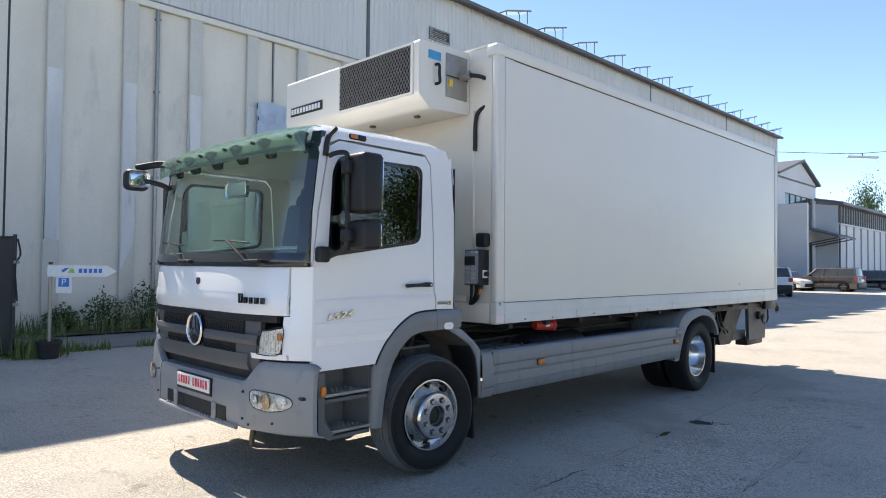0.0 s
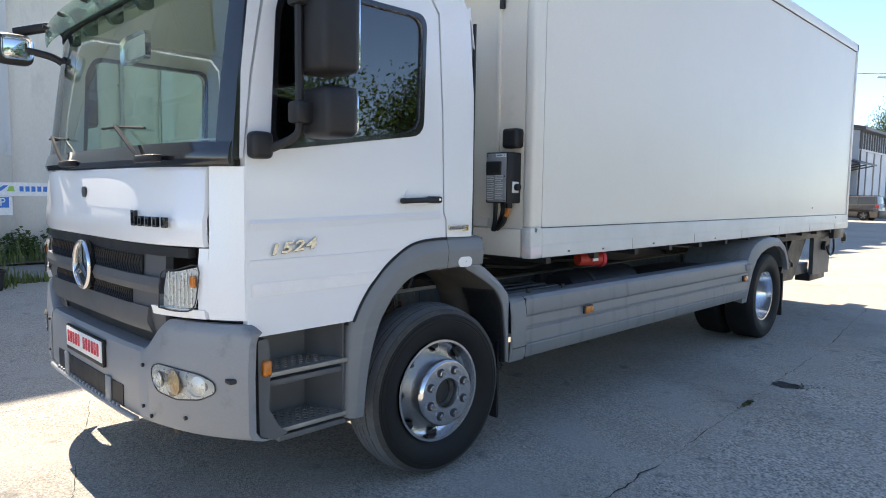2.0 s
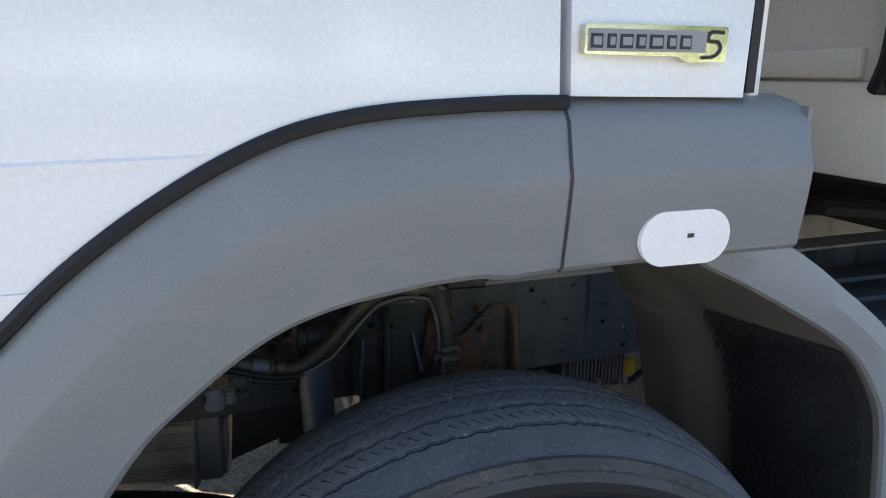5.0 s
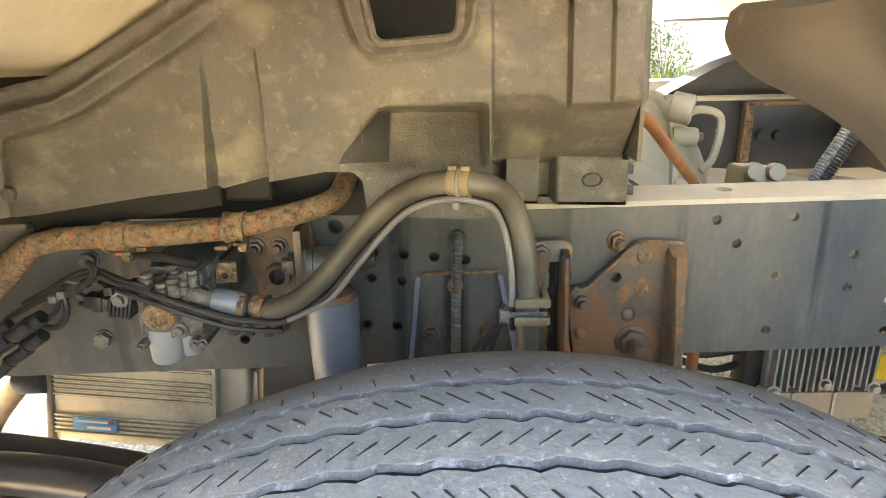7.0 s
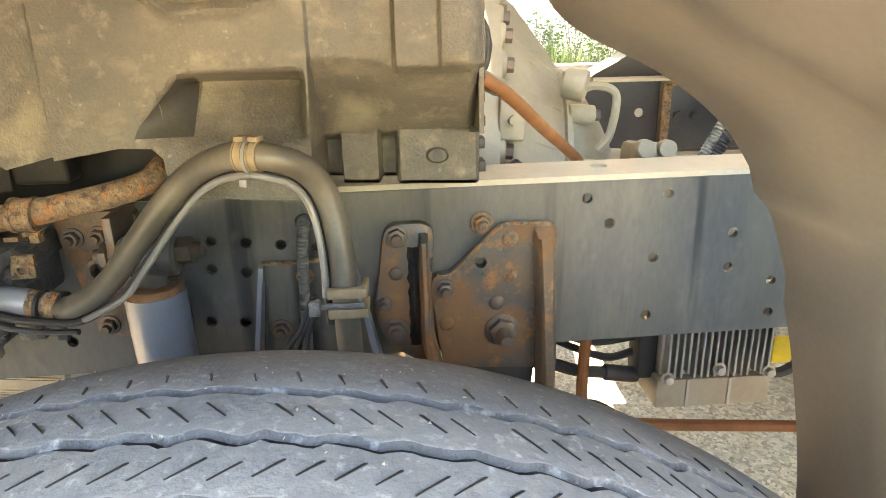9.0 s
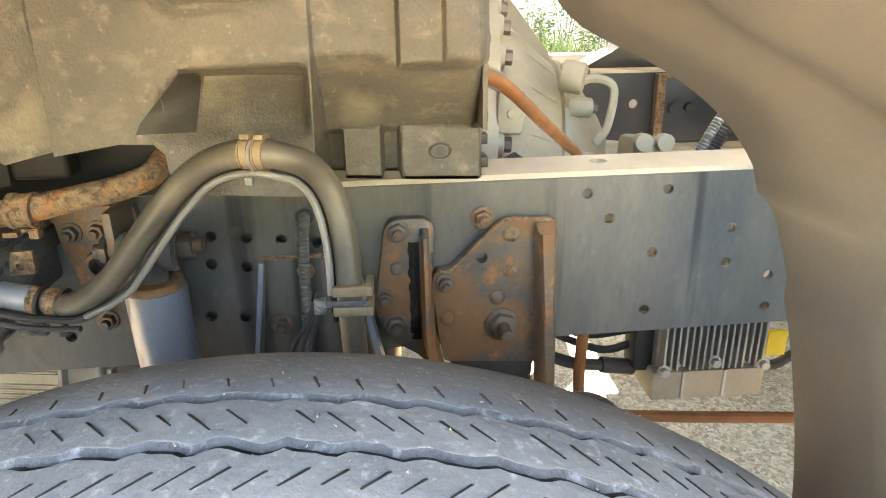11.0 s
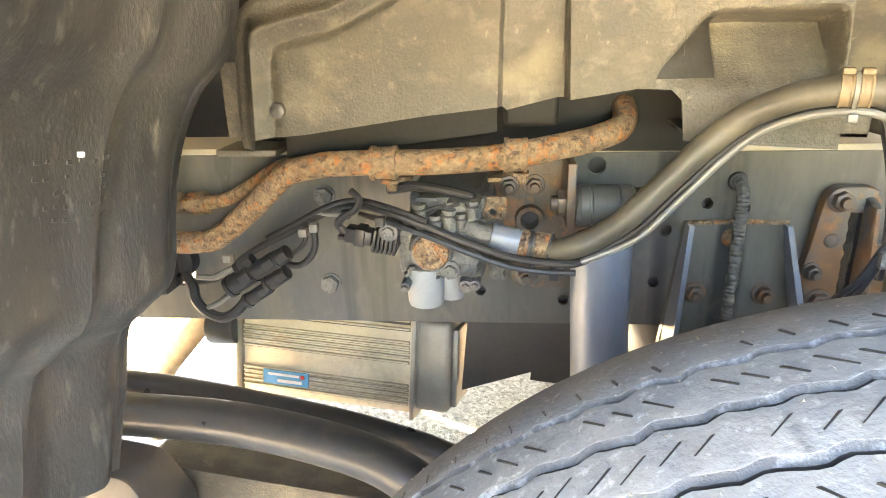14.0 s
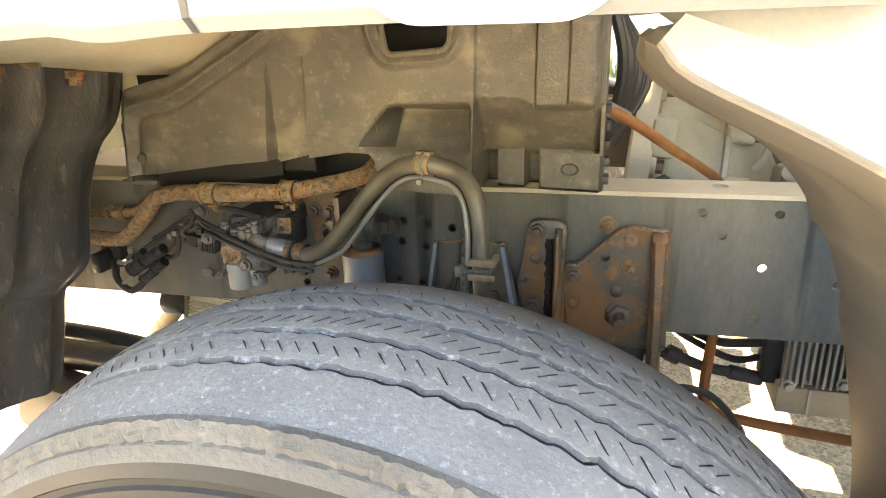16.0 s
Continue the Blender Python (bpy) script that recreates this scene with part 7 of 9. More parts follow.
for x, z, s, m in ((0.135, 0.775, 0.0095, RUST), (0.135, 0.733, 0.008, RUST), (0.121, 0.703, 0.0088, BOLT), (0.066, 0.682, 0.0085, RUSTPLATE)):
    rivet(x, z, -0.0135, s, brb, m)

# channel bracket over the spring stop
ch = rail_part("channel_bracket", plate([(-0.124, 0.760), (-0.028, 0.760), (-0.012, 0.68), (-0.004, 0.60), (-0.145, 0.60), (-0.136, 0.66)], "y", -0.010, -0.0005), RAIL, truck, "blue-grey channel bracket with rusty edges")
for k, xs in enumerate((((-0.1245, 0.760), (-0.1195, 0.760), (-0.134, 0.634), (-0.141, 0.58), (-0.148, 0.58), (-0.139, 0.634)), ((-0.0325, 0.760), (-0.0275, 0.760), (0.0055, 0.600), (-0.002, 0.600)))):
    b = plate(list(xs), "y", -0.052, -0.009)
    for v in b.verts:
        if v.co.y < -0.03:
            v.co.y += 0.030 * sstep(0.66, 0.762, v.co.z)
    rail_part("cheek", b, SHOCK, ch)
rail_part("rust_edge", tube([(-0.124, -0.012, 0.761), (-0.075, -0.013, 0.762), (-0.028, -0.012, 0.761)], 0.0027, 6, 4), RUST, ch)
rail_part("rust_shelf", box(-0.130, -0.010, -0.03, -0.009, 0.60, 0.640, 0.004), RUST, ch)
for x, z in ((-0.110, 0.686), (-0.042, 0.685)):
    bolt(x, z, -0.010, 0.0088, RUSTPLATE, ch)
rivet(-0.080, 0.745, -0.011, 0.0095, ch, RUST)
rail_part("loom_tube", tube([(-0.077, 0.004, 0.801), (-0.077, -0.010, 0.800), (-0.0775, -0.021, 0.792), (-0.079, -0.026, 0.765), (-0.081, -0.029, 0.70), (-0.083, -0.032, 0.64), (-0.084, -0.034, 0.56)], 0.0052, 10, 30, (0.0019, 0.18)), RAIL, truck, "grey corrugated loom tube")
rail_part("loom_plug", lathe([(0.0055, -0.004), (0.0085, -0.0035), (0.0095, -0.0005)], (-0.077, 0.800), 18), BLACK, rail)

# shock absorber and its mount
shock = rail_part("shock_absorber", tube([(-0.214, -0.060, 0.757), (-0.213, -0.060, 0.70), (-0.209, -0.060, 0.60), (-0.204, -0.060, 0.42)], 0.0280, 28, 4), SHOCK, truck, "blue-grey shock absorber tube")
rail_part("shock_cap", rod((-0.214, -0.060, 0.754), (-0.214, -0.060, 0.764), 0.0282, 28, 0.0245, 0.0015), RUSTPLATE, shock, "rusty end cap")
rail_part("shock_eye", moved(lathe([(0.009, -0.026), (0.0165, -0.026), (0.0195, -0.023), (0.0195, -0.013), (0.0182, -0.0125), (0.0182, -0.0105), (0.0195, -0.010), (0.0195, 0.012), (0.0182, 0.0125), (0.0182, 0.0145), (0.0195, 0.015), (0.0195, 0.022), (0.0165, 0.026), (0.009, 0.026)], (0, 0), 28), pose(-0.2135, -0.058, 0.792, 0, 0, 90)), RAIL, shock, "black rubber bushing eye")
rail_part("shock_neck", rod((-0.214, -0.059, 0.79), (-0.214, -0.060, 0.760), 0.013, 16), RAIL, shock)
rail_part("stud", join(rod((-0.262, -0.058, 0.794), (-0.166, -0.058, 0.796), 0.0072, 14), rod((-0.188, -0.058, 0.7955), (-0.174, -0.058, 0.796), 0.0135, 6, bevel=0.001), rod((-0.256, -0.058, 0.794), (-0.249, -0.058, 0.794), 0.013, 6, bevel=0.001)), BOLT, shock, "rusty stud with nuts")
rail_part("stud_plate", box(-0.248, -0.240, -0.066, -0.001, 0.772, 0.832, 0.001), BOLT, shock, "rust stained steel strap")
pl = rail_part("mount_plate", plate(rounded([(-0.316, 0.824), (-0.312, 0.787), (-0.304, 0.757), (-0.297, 0.714), (-0.294, 0.690), (-0.205, 0.690), (-0.205, 0.75), (-0.236, 0.80), (-0.238, 0.824)], 0.005), "y", -0.012, -0.0005, [circle(-0.279, 0.765, 0.0085, 18)]), RUSTPLATE, truck, "rust stained shock mount plate")
rail_part("ring", lathe([(0.0085, -0.009), (0.0085, -0.017), (0.0095, -0.0185), (0.0135, -0.0185), (0.0155, -0.011)], (-0.279, 0.765), 28), RUSTPLATE, pl)
rail_part("hole_back", rod((-0.279, -0.0004, 0.765), (-0.279, -0.003, 0.765), 0.0084, 18), DARK, pl)
for x, z in ((-0.300, 0.799), (-0.275, 0.800), (-0.282, 0.704)):
    bolt(x, z, -0.012, 0.0082, BOLT, pl)
for x, z in ((-0.490, 0.787), (-0.491, 0.689)):
    bolt(x, z, 0.0, 0.0098, BLUEGREY, rail, 1.15, False)

# rusted coolant pipes
MAIN = [(-0.72, 0.430, 0.752), (-0.641, 0.427, 0.750), (-0.616, 0.426, 0.750), (-0.593, 0.423, 0.754), (-0.576, 0.420, 0.764), (-0.554, 0.415, 0.781), (-0.524, 0.405, 0.806), (-0.502, 0.395, 0.826), (-0.478, 0.388, 0.835), (-0.445, 0.384, 0.840), (-0.371, 0.386, 0.841), (-0.322, 0.390, 0.843), (-0.294, 0.390, 0.846), (-0.260, 0.398, 0.851), (-0.226, 0.412, 0.856), (-0.202, 0.430, 0.862), (-0.194, 0.455, 0.872), (-0.194, 0.50, 0.88)]
pipe = part("coolant_pipe", tube(MAIN, 0.0113, 18, 6), RUST, truck, "rusted steel coolant pipe")
for x, y, z, w in ((-0.405, 0.3845, 0.8405, 0.021), (-0.292, 0.3905, 0.846, 0.018)):
    sl = part("pipe_sleeve", join(rod((x - w / 2, y, z), (x + w / 2, y + 0.0006, z + 0.0005), 0.0140, 20, bevel=0.001), rod((x - w / 2 - 0.001, y, z), (x - w / 2 + 0.003, y, z), 0.0152, 20), rod((x + w / 2 - 0.003, y, z), (x + w / 2 + 0.001, y, z), 0.0152, 20)), RUST, pipe, "rust orange clamp sleeve")
    part("clamp_tail", join(box(x - 0.004 + w * 0.3, x + 0.004 + w * 0.3, y - 0.006, y + 0.004, z - 0.024, z - 0.013, 0.001), box(x - 0.002, x + w * 0.62, y - 0.009, y + 0.005, z - 0.0165, z - 0.0135, 0.0006)), RUST, sl)
p2 = part("coolant_pipe", tube([(-0.72, 0.456, 0.774), (-0.651, 0.455, 0.780), (-0.624, 0.452, 0.784), (-0.598, 0.450, 0.786), (-0.577, 0.445, 0.792), (-0.547, 0.435, 0.808), (-0.518, 0.425, 0.826), (-0.495, 0.415, 0.834), (-0.47, 0.405, 0.838)], 0.0072, 14, 5), RUST, truck, "thin rusted pipe")
for x, w, r in ((-0.616, 0.019, 0.0128), (-0.637, 0.010, 0.0115)):
    part("pipe_nut", rod((x - w / 2, 0.4535, 0.7825), (x + w / 2, 0.4525, 0.7845), r, 6, bevel=0.001), RUST, p2)

# main air hose, its bundle lines, clips
HP = [(-0.290, 0.363, 0.780), (-0.272, 0.361, 0.775), (-0.257, 0.355, 0.774), (-0.246, 0.347, 0.779), (-0.233, 0.344, 0.785), (-0.221, 0.342, 0.793), (-0.208, 0.338, 0.804), (-0.197, 0.335, 0.816), (-0.175, 0.331, 0.842), (-0.154, 0.327, 0.866), (-0.134, 0.322, 0.885), (-0.118, 0.314, 0.896), (-0.098, 0.302, 0.905), (-0.075, 0.290, 0.909), (-0.057, 0.288, 0.906), (-0.043, 0.296, 0.898), (-0.033, 0.304, 0.884), (-0.026, 0.306, 0.866), (-0.022, 0.303, 0.845), (-0.020, 0.300, 0.822), (-0.020, 0.297, 0.800), (-0.0195, 0.298, 0.775), (-0.019, 0.302, 0.74), (-0.018, 0.31, 0.68), (-0.016, 0.33, 0.62)]
hose = part("air_hose", tube(HP, 0.0098, 18, 6), HOSE, truck, "thick dusty black air hose")


def beside(i, off, dy):
    """The place of a thin line held on the inner side of the hose."""
    a, c = Vector(HP[max(0, i - 1)]), Vector(HP[min(len(HP) - 1, i + 1)])
    t = (c - a).normalized()
    n = Vector((t.z, 0, -t.x)).normalized()
    return tuple(Vector(HP[i]) + n * off + Vector((0, dy, 0)))


sag = [0.0] * 5 + [0.002, 0.004, 0.004, 0.003, 0.002, 0.001] + [0.0005] * 11
part("air_line", tube([beside(i, 0.0130 + sag[i], -0.004) for i in range(2, 21)], 0.0027, 10, 6), CLEAR, hose, "thin grey plastic air line")
part("air_line", tube([beside(i, 0.0128 + sag[i] * 0.3, 0.003) for i in range(2, 22)], 0.0030, 10, 6), BLACK, hose)
CM = Matrix.Translation((-0.0755, 0.2915, 0.9085)) @ pose(0, 0, 0, 0, 0, -19)
cl = part("hose_clip", moved(join(*[join(rod((d - 0.0036, 0, 0), (d + 0.0036, 0, 0), 0.0112, 20, bevel=0.0006), rod((d - 0.0036, 0, 0), (d - 0.0024, 0, 0), 0.0120, 20), rod((d + 0.0024, 0, 0), (d + 0.0036, 0, 0), 0.0120, 20), box(d - 0.0036, d + 0.0036, -0.006, 0.005, 0.010, 0.0138, 0.0008)) for d in (-0.0054, 0.0054)]), CM), BRASS, hose, "tan plastic hose clip in two halves")
part("cable_tie", moved(join(rod((-0.0013, 0, -0.001), (0.0013, 0, -0.001), 0.0126, 20), box(-0.0030, 0.0030, -0.0150, -0.0100, -0.0190, -0.0135, 0.001)), CM), CLEAR, cl, "pale cable tie")
for z in (0.805, 0.789):
    part("hose_clip", join(box(-0.032, -0.006, 0.2840, 0.2905, z - 0.004, z + 0.004, 0.0015), box(-0.008, -0.002, 0.284, 0.310, z - 0.004, z + 0.004, 0.0015)), BRASS, hose, "tan plastic hose clip")
part("cable_tie", join(box(-0.040, -0.005, 0.2815, 0.284, 0.7945, 0.7990, 0.0008), box(-0.045, -0.037, 0.2795, 0.2875, 0.790, 0.8015, 0.001)), BLUEGREY, hose)
for k in range(3):
    part("wire", tube([(-0.041, 0.286, 0.797 + 0.004 * k), (-0.047 - 0.003 * k, 0.288, 0.778), (-0.052 - 0.007 * k, 0.295, 0.757), (-0.058 - 0.009 * k, 0.32, 0.71)], 0.0024, 6, 5), BLACK, hose)

# brake valve on the rail
valve = part("brake_valve", join(box(-0.394, -0.336, 0.372, 0.455, 0.742, 0.786, 0.005, 3), box(-0.388, -0.322, 0.40, 0.493, 0.748, 0.812, 0.006), box(-0.340, -0.318, 0.375, 0.44, 0.738, 0.772, 0.006, 3)), BLUEGREY, truck, "dirty cast brake valve")
part("valve_dome", moved(lathe([(0.001, -0.0215), (0.0150, -0.0215), (0.0165, -0.0205), (0.0185, -0.018), (0.0205, -0.010), (0.0205, 0.02)], (0, 0), 28), pose(-0.362, 0.372, 0.771)), BLUEGREY, valve)
part("dome_rust", moved(lathe([(0.001, -0.0226), (0.0148, -0.0224), (0.0158, -0.0210)], (0, 0), 28), pose(-0.362, 0.372, 0.771)), RUST, valve, "rusty round cover")
part("lower_dome", join(rod((-0.371, 0.378, 0.750), (-0.371, 0.378, 0.712), 0.0178, 24, 0.0165, 0.003), rod((-0.349, 0.385, 0.750), (-0.349, 0.385, 0.716), 0.0125, 18, 0.0115, 0.002)), MUDGOUT, valve, "dusty pale lower cylinders")
part("side_cone", rod((-0.352, 0.378, 0.764), (-0.318, 0.366, 0.757), 0.0215, 24, 0.0145, 0.004), BLUEGREY, valve)
for x, z, s2 in ((-0.346, 0.7545, 0.0085), (-0.398, 0.788, 0.0085), (-0.333, 0.7395, 0.006), (-0.325, 0.741, 0.005), (-0.386, 0.7375, 0.0045)):
    part("plug_screw", join(rod((x, 0.390, z), (x, 0.352, z), s2, 18, bevel=0.001), rod((x, 0.353, z), (x, 0.348, z), s2 * 0.62, 6)), BLUEGREY, valve)
man = part("manifold", join(box(-0.376, -0.326, 0.358, 0.40, 0.787, 0.801, 0.003), box(-0.378, -0.318, 0.375, 0.41, 0.799, 0.813, 0.004), box(-0.350, -0.320, 0.362, 0.395, 0.796, 0.812, 0.003)), BLUEGREY, valve)
for x, z0, z1, r in ((-0.3715, 0.793, 0.812, 0.0060), (-0.3465, 0.788, 0.807, 0.0062), (-0.3270, 0.799, 0.815, 0.0052), (-0.3585, 0.790, 0.802, 0.0050), (-0.3365, 0.790, 0.804, 0.0048)):
    port = part("port", rod((x, 0.358, z0), (x, 0.3575, z1), r, 16, bevel=0.0008), BLUEGREY, man)
    part("collar", rod((x, 0.358, z1 - 0.005), (x, 0.3578, z1 - 0.0032), r * 1.14, 16), BLACK, port)
for x0, z0, x1, z1 in ((-0.366, 0.805, -0.353, 0.809), (-0.352, 0.806, -0.338, 0.811), (-0.366, 0.800, -0.356, 0.808)):
    part("link", rod((x0, 0.362, z0), (x1, 0.362, z1), 0.0017, 8), BLACK, man)
for k in range(26):
    part("dirt_lump", moved(rod((0, 0, 0), (0, -0.006, 0), 0.0022 + 0.0022 * noise.noise((k * 3.1, 1, 0)) ** 2 + 0.0012 * (k % 3), 7, bevel=0.0005), pose(-0.388 + 0.0027 * k + 0.004 * noise.noise((k * 1.7, 5, 0)), 0.3705, 0.744 + 0.034 * abs(noise.noise((k * 2.3, 9, 1))) + (0.048 if k % 4 == 1 else 0.0), 30 * noise.noise((k, 3, 3)), 40 * k, 20)), BLUEGREY, valve)
part("hose_elbow", tube([(-0.340, 0.366, 0.788), (-0.330, 0.362, 0.789), (-0.320, 0.361, 0.786), (-0.309, 0.361, 0.783)], 0.0088, 14, 4, (0.005, 0.10)), BLUEGREY, valve)
part("hose_fitting", rod((-0.312, 0.361, 0.7840), (-0.286, 0.362, 0.7770), 0.0108, 16, 0.0115, 0.001), SHOCK, valve, "steel hose fitting")
for x0, x1, z0, z1 in ((-0.287, -0.277, 0.7775, 0.7755), (-0.274, -0.263, 0.7750, 0.7740)):
    part("ferrule", rod((x0, 0.3615, z0), (x1, 0.3600, z1), 0.0117, 18, bevel=0.0008), RUST, valve, "rusty ferrule")
for x, z in ((-0.279, 0.7758), (-0.262, 0.7738)):
    part("cable_tie", join(rod((x - 0.0015, 0.3605, z + 0.0003), (x + 0.0015, 0.3603, z - 0.0003), 0.0128, 18), box(x - 0.001, x + 0.007, 0.344, 0.352, z - 0.024, z - 0.017, 0.001), rod((x + 0.001, 0.352, z - 0.010), (x + 0.003, 0.349, z - 0.020), 0.0026, 8)), BLACK, valve, "black cable tie")
sol = part("solenoid", box(-0.412, -0.392, 0.366, 0.390, 0.768, 0.786, 0.003), BLACK, valve, "ribbed black solenoid plug")
for k in range(6):
    part("rib", moved(box(-0.0012, 0.0012, -0.012, 0.012, -0.010, 0.010, 0.0006), pose(-0.413 + 0.0037 * k, 0.372, 0.7765 - 0.0006 * k, 0, 12, 0)), BLACK, sol)
part("plug", moved(join(box(-0.012, 0.012, -0.008, 0.008, -0.0065, 0.0065, 0.0015), box(-0.003, 0.006, -0.0095, 0.0095, -0.008, 0.008, 0.001), box(-0.019, -0.012, -0.004, 0.004, -0.007, -0.003, 0.001)), pose(-0.428, 0.372, 0.779, 0, 10, 0)), BLACK, valve, "black plug connector")
part("wire", tube([(-0.440, 0.371, 0.782), (-0.446, 0.369, 0.789), (-0.440, 0.368, 0.797), (-0.430, 0.368, 0.803), (-0.426, 0.370, 0.812), (-0.434, 0.375, 0.818)], 0.0034, 8, 6), BLACK, valve)
part("tab", plate(rounded([(-0.322, 0.785), (-0.300, 0.786), (-0.299, 0.807), (-0.318, 0.807)], 0.002), "y", 0.398, 0.402, [circle(-0.312, 0.793, 0.0036, 10)]), RUST, valve, "rusty tab")
part("silencer", rod((-0.305, 0.38, 0.757), (-0.305, 0.38, 0.737), 0.0105, 18, 0.009, 0.004), BLUEGREY, valve)
part("valve_stay", box(-0.335, -0.315, 0.41, 0.492, 0.786, 0.806, 0.003), BLUEGREY, valve)
part("valve_top", tube([(-0.405, 0.40, 0.813), (-0.380, 0.385, 0.820), (-0.350, 0.38, 0.817), (-0.326, 0.375, 0.812)], 0.0045, 10, 5), BLACK, valve)
for x in (-0.39, -0.31):
    part("pipe_stay", box(x - 0.006, x + 0.006, 0.392, 0.492, 0.822, 0.826), RUST, pipe)

# cables and connectors
LO = [(-0.660, 0.460, 0.702), (-0.640, 0.442, 0.703), (-0.618, 0.430, 0.706), (-0.584, 0.425, 0.716), (-0.560, 0.418, 0.738), (-0.530, 0.412, 0.756), (-0.503, 0.408, 0.770), (-0.477, 0.402, 0.785), (-0.452, 0.393, 0.797), (-0.428, 0.382, 0.803), (-0.398, 0.357, 0.804), (-0.363, 0.349, 0.794), (-0.330, 0.348, 0.781), (-0.297, 0.347, 0.770), (-0.269, 0.346, 0.766), (-0.242, 0.342, 0.767), (-0.222, 0.350, 0.775), (-0.200, 0.362, 0.79)]
loom = part("cable_loom", tube(LO, 0.0034, 10, 6), BLACK, truck, "black cable loom")
part("cable", tube([(x, y - 0.003, z - 0.0075) for x, y, z in LO[9:16]], 0.0026, 8, 6), BLACK, loom)
part("cable", tube([(x, y - 0.002, z + 0.0055) for x, y, z in LO[5:12]], 0.0024, 8, 6), BLACK, loom)
part("cable", tube([(-0.636, 0.44, 0.708), (-0.622, 0.425, 0.702), (-0.617, 0.418, 0.690), (-0.605, 0.414, 0.679), (-0.588, 0.412, 0.674), (-0.572, 0.412, 0.682), (-0.558, 0.412, 0.697)], 0.0055, 10, 6), BLACK, loom, "thick black cable bent under the loom")
part("cable", tube([(-0.603, 0.414, 0.684), (-0.588, 0.412, 0.692), (-0.572, 0.412, 0.704), (-0.556, 0.412, 0.714)], 0.0030, 8, 6), CLEAR, loom)
part("cable", tube([(-0.618, 0.428, 0.712), (-0.597, 0.425, 0.713), (-0.580, 0.420, 0.722), (-0.565, 0.414, 0.731)], 0.0034, 8, 6), CLEAR, loom)
part("cable", tube([(-0.484, 0.404, 0.786), (-0.479, 0.400, 0.770), (-0.480, 0.400, 0.756), (-0.488, 0.402, 0.743), (-0.500, 0.404, 0.736), (-0.515, 0.408, 0.738), (-0.524, 0.410, 0.744)], 0.0034, 8, 6), BLACK, loom)
part("cable", tube([(-0.486, 0.404, 0.776), (-0.492, 0.404, 0.758), (-0.503, 0.406, 0.748), (-0.512, 0.408, 0.741)], 0.0024, 8, 6), BLACK, loom)
part("cable", tube([(-0.474, 0.400, 0.790), (-0.455, 0.392, 0.791), (-0.435, 0.383, 0.796)], 0.0022, 8, 6), CLEAR, loom)
for x, z, ln, r in ((-0.556, 0.722, 0.030, 0.0098), (-0.532, 0.736, 0.030, 0.0085), (-0.541, 0.707, 0.030, 0.0068), (-0.520, 0.724, 0.026, 0.0075), (-0.551, 0.738, 0.020, 0.0062), (-0.513, 0.747, 0.016, 0.0080)):
    c = part("connector", moved(join(rod((-ln / 2, 0, 0), (ln / 2, 0, 0), r, 14, bevel=0.001), rod((-ln / 2 - 0.001, 0, 0), (-ln / 2 + 0.003, 0, 0), r * 1.13, 14), box(ln * 0.1, ln * 0.5, -r * 1.15, 0, -r * 0.5, r * 0.5, 0.001)), pose(x, 0.405 - r * 0.6, z, 0, -33, 0)), BLACK, loom, "black plug connector")
for x, y, z in ((-0.572, 0.409, 0.741), (-0.488, 0.396, 0.773), (-0.476, 0.392, 0.779), (-0.440, 0.376, 0.797), (-0.404, 0.350, 0.799)):
    part("tie_head", box(x - 0.004, x + 0.004, y - 0.004, y + 0.004, z - 0.0045, z + 0.0035, 0.001), CLEAR if x < -0.45 else BLACK, loom)
part("grommet", join(box(-0.668, -0.652, 0.425, 0.475, 0.690, 0.722, 0.004), rod((-0.655, 0.492, 0.716), (-0.655, 0.455, 0.716), 0.020, 18, bevel=0.004)), BLACK, loom, "black rubber grommet")

# ---- engine side shield ----
def lerp(pts, x):
    for (a, u), (b2, v) in zip(pts, pts[1:]):
        if x <= b2:
            return u + (v - u) * max(0.0, min(1.0, (x - a) / (b2 - a)))
    return pts[-1][1]


LB = [(-0.532, 0.862), (-0.528, 0.854), (-0.519, 0.853), (-0.513, 0.864), (-0.467, 0.868), (-0.418, 0.875), (-0.362, 0.883), (-0.307, 0.889), (-0.3065, 0.889), (-0.3, 0.884), (-0.258, 0.894), (-0.249, 0.894), (-0.198, 0.902), (-0.172, 0.901), (-0.164, 0.893), (-0.1605, 0.862), (-0.100, 0.858), (-0.046, 0.855), (0.0, 0.853), (0.098, 0.850)]
LT = [(-0.532, 0.955), (-0.528, 0.966), (-0.513, 0.974), (-0.470, 0.985), (-0.442, 0.990), (-0.413, 1.003), (-0.374, 1.025), (-0.335, 1.047), (-0.29, 1.073), (-0.22, 1.10), (-0.12, 1.118), (0.098, 1.13)]
POCK = [(-0.197, 0.85), (-0.193, 0.897), (-0.184, 0.917), (-0.150, 0.955), (-0.140, 0.9605)]


def pocket_left(z):
    for (xa, za), (xb, zb) in zip(POCK, POCK[1:]):
        if z <= zb:
            return xa + (xb - xa) * (z - za) / (zb - za)
    return -0.14


def window_gap(x, z):
    """Distance outside the rounded window, negative within."""
    l, r = -0.158 + 0.30 * (1.041 - z), -0.071 - 0.10 * (1.041 - z)
    dx, dz = max(l - x, x - r), 1.0125 + 0.006 * (x + 0.148) / 0.07 - z
    q = 0.012
    return math.hypot(max(0, dx + q), max(0, dz + q)) - q + min(0, max(dx + q, dz + q))


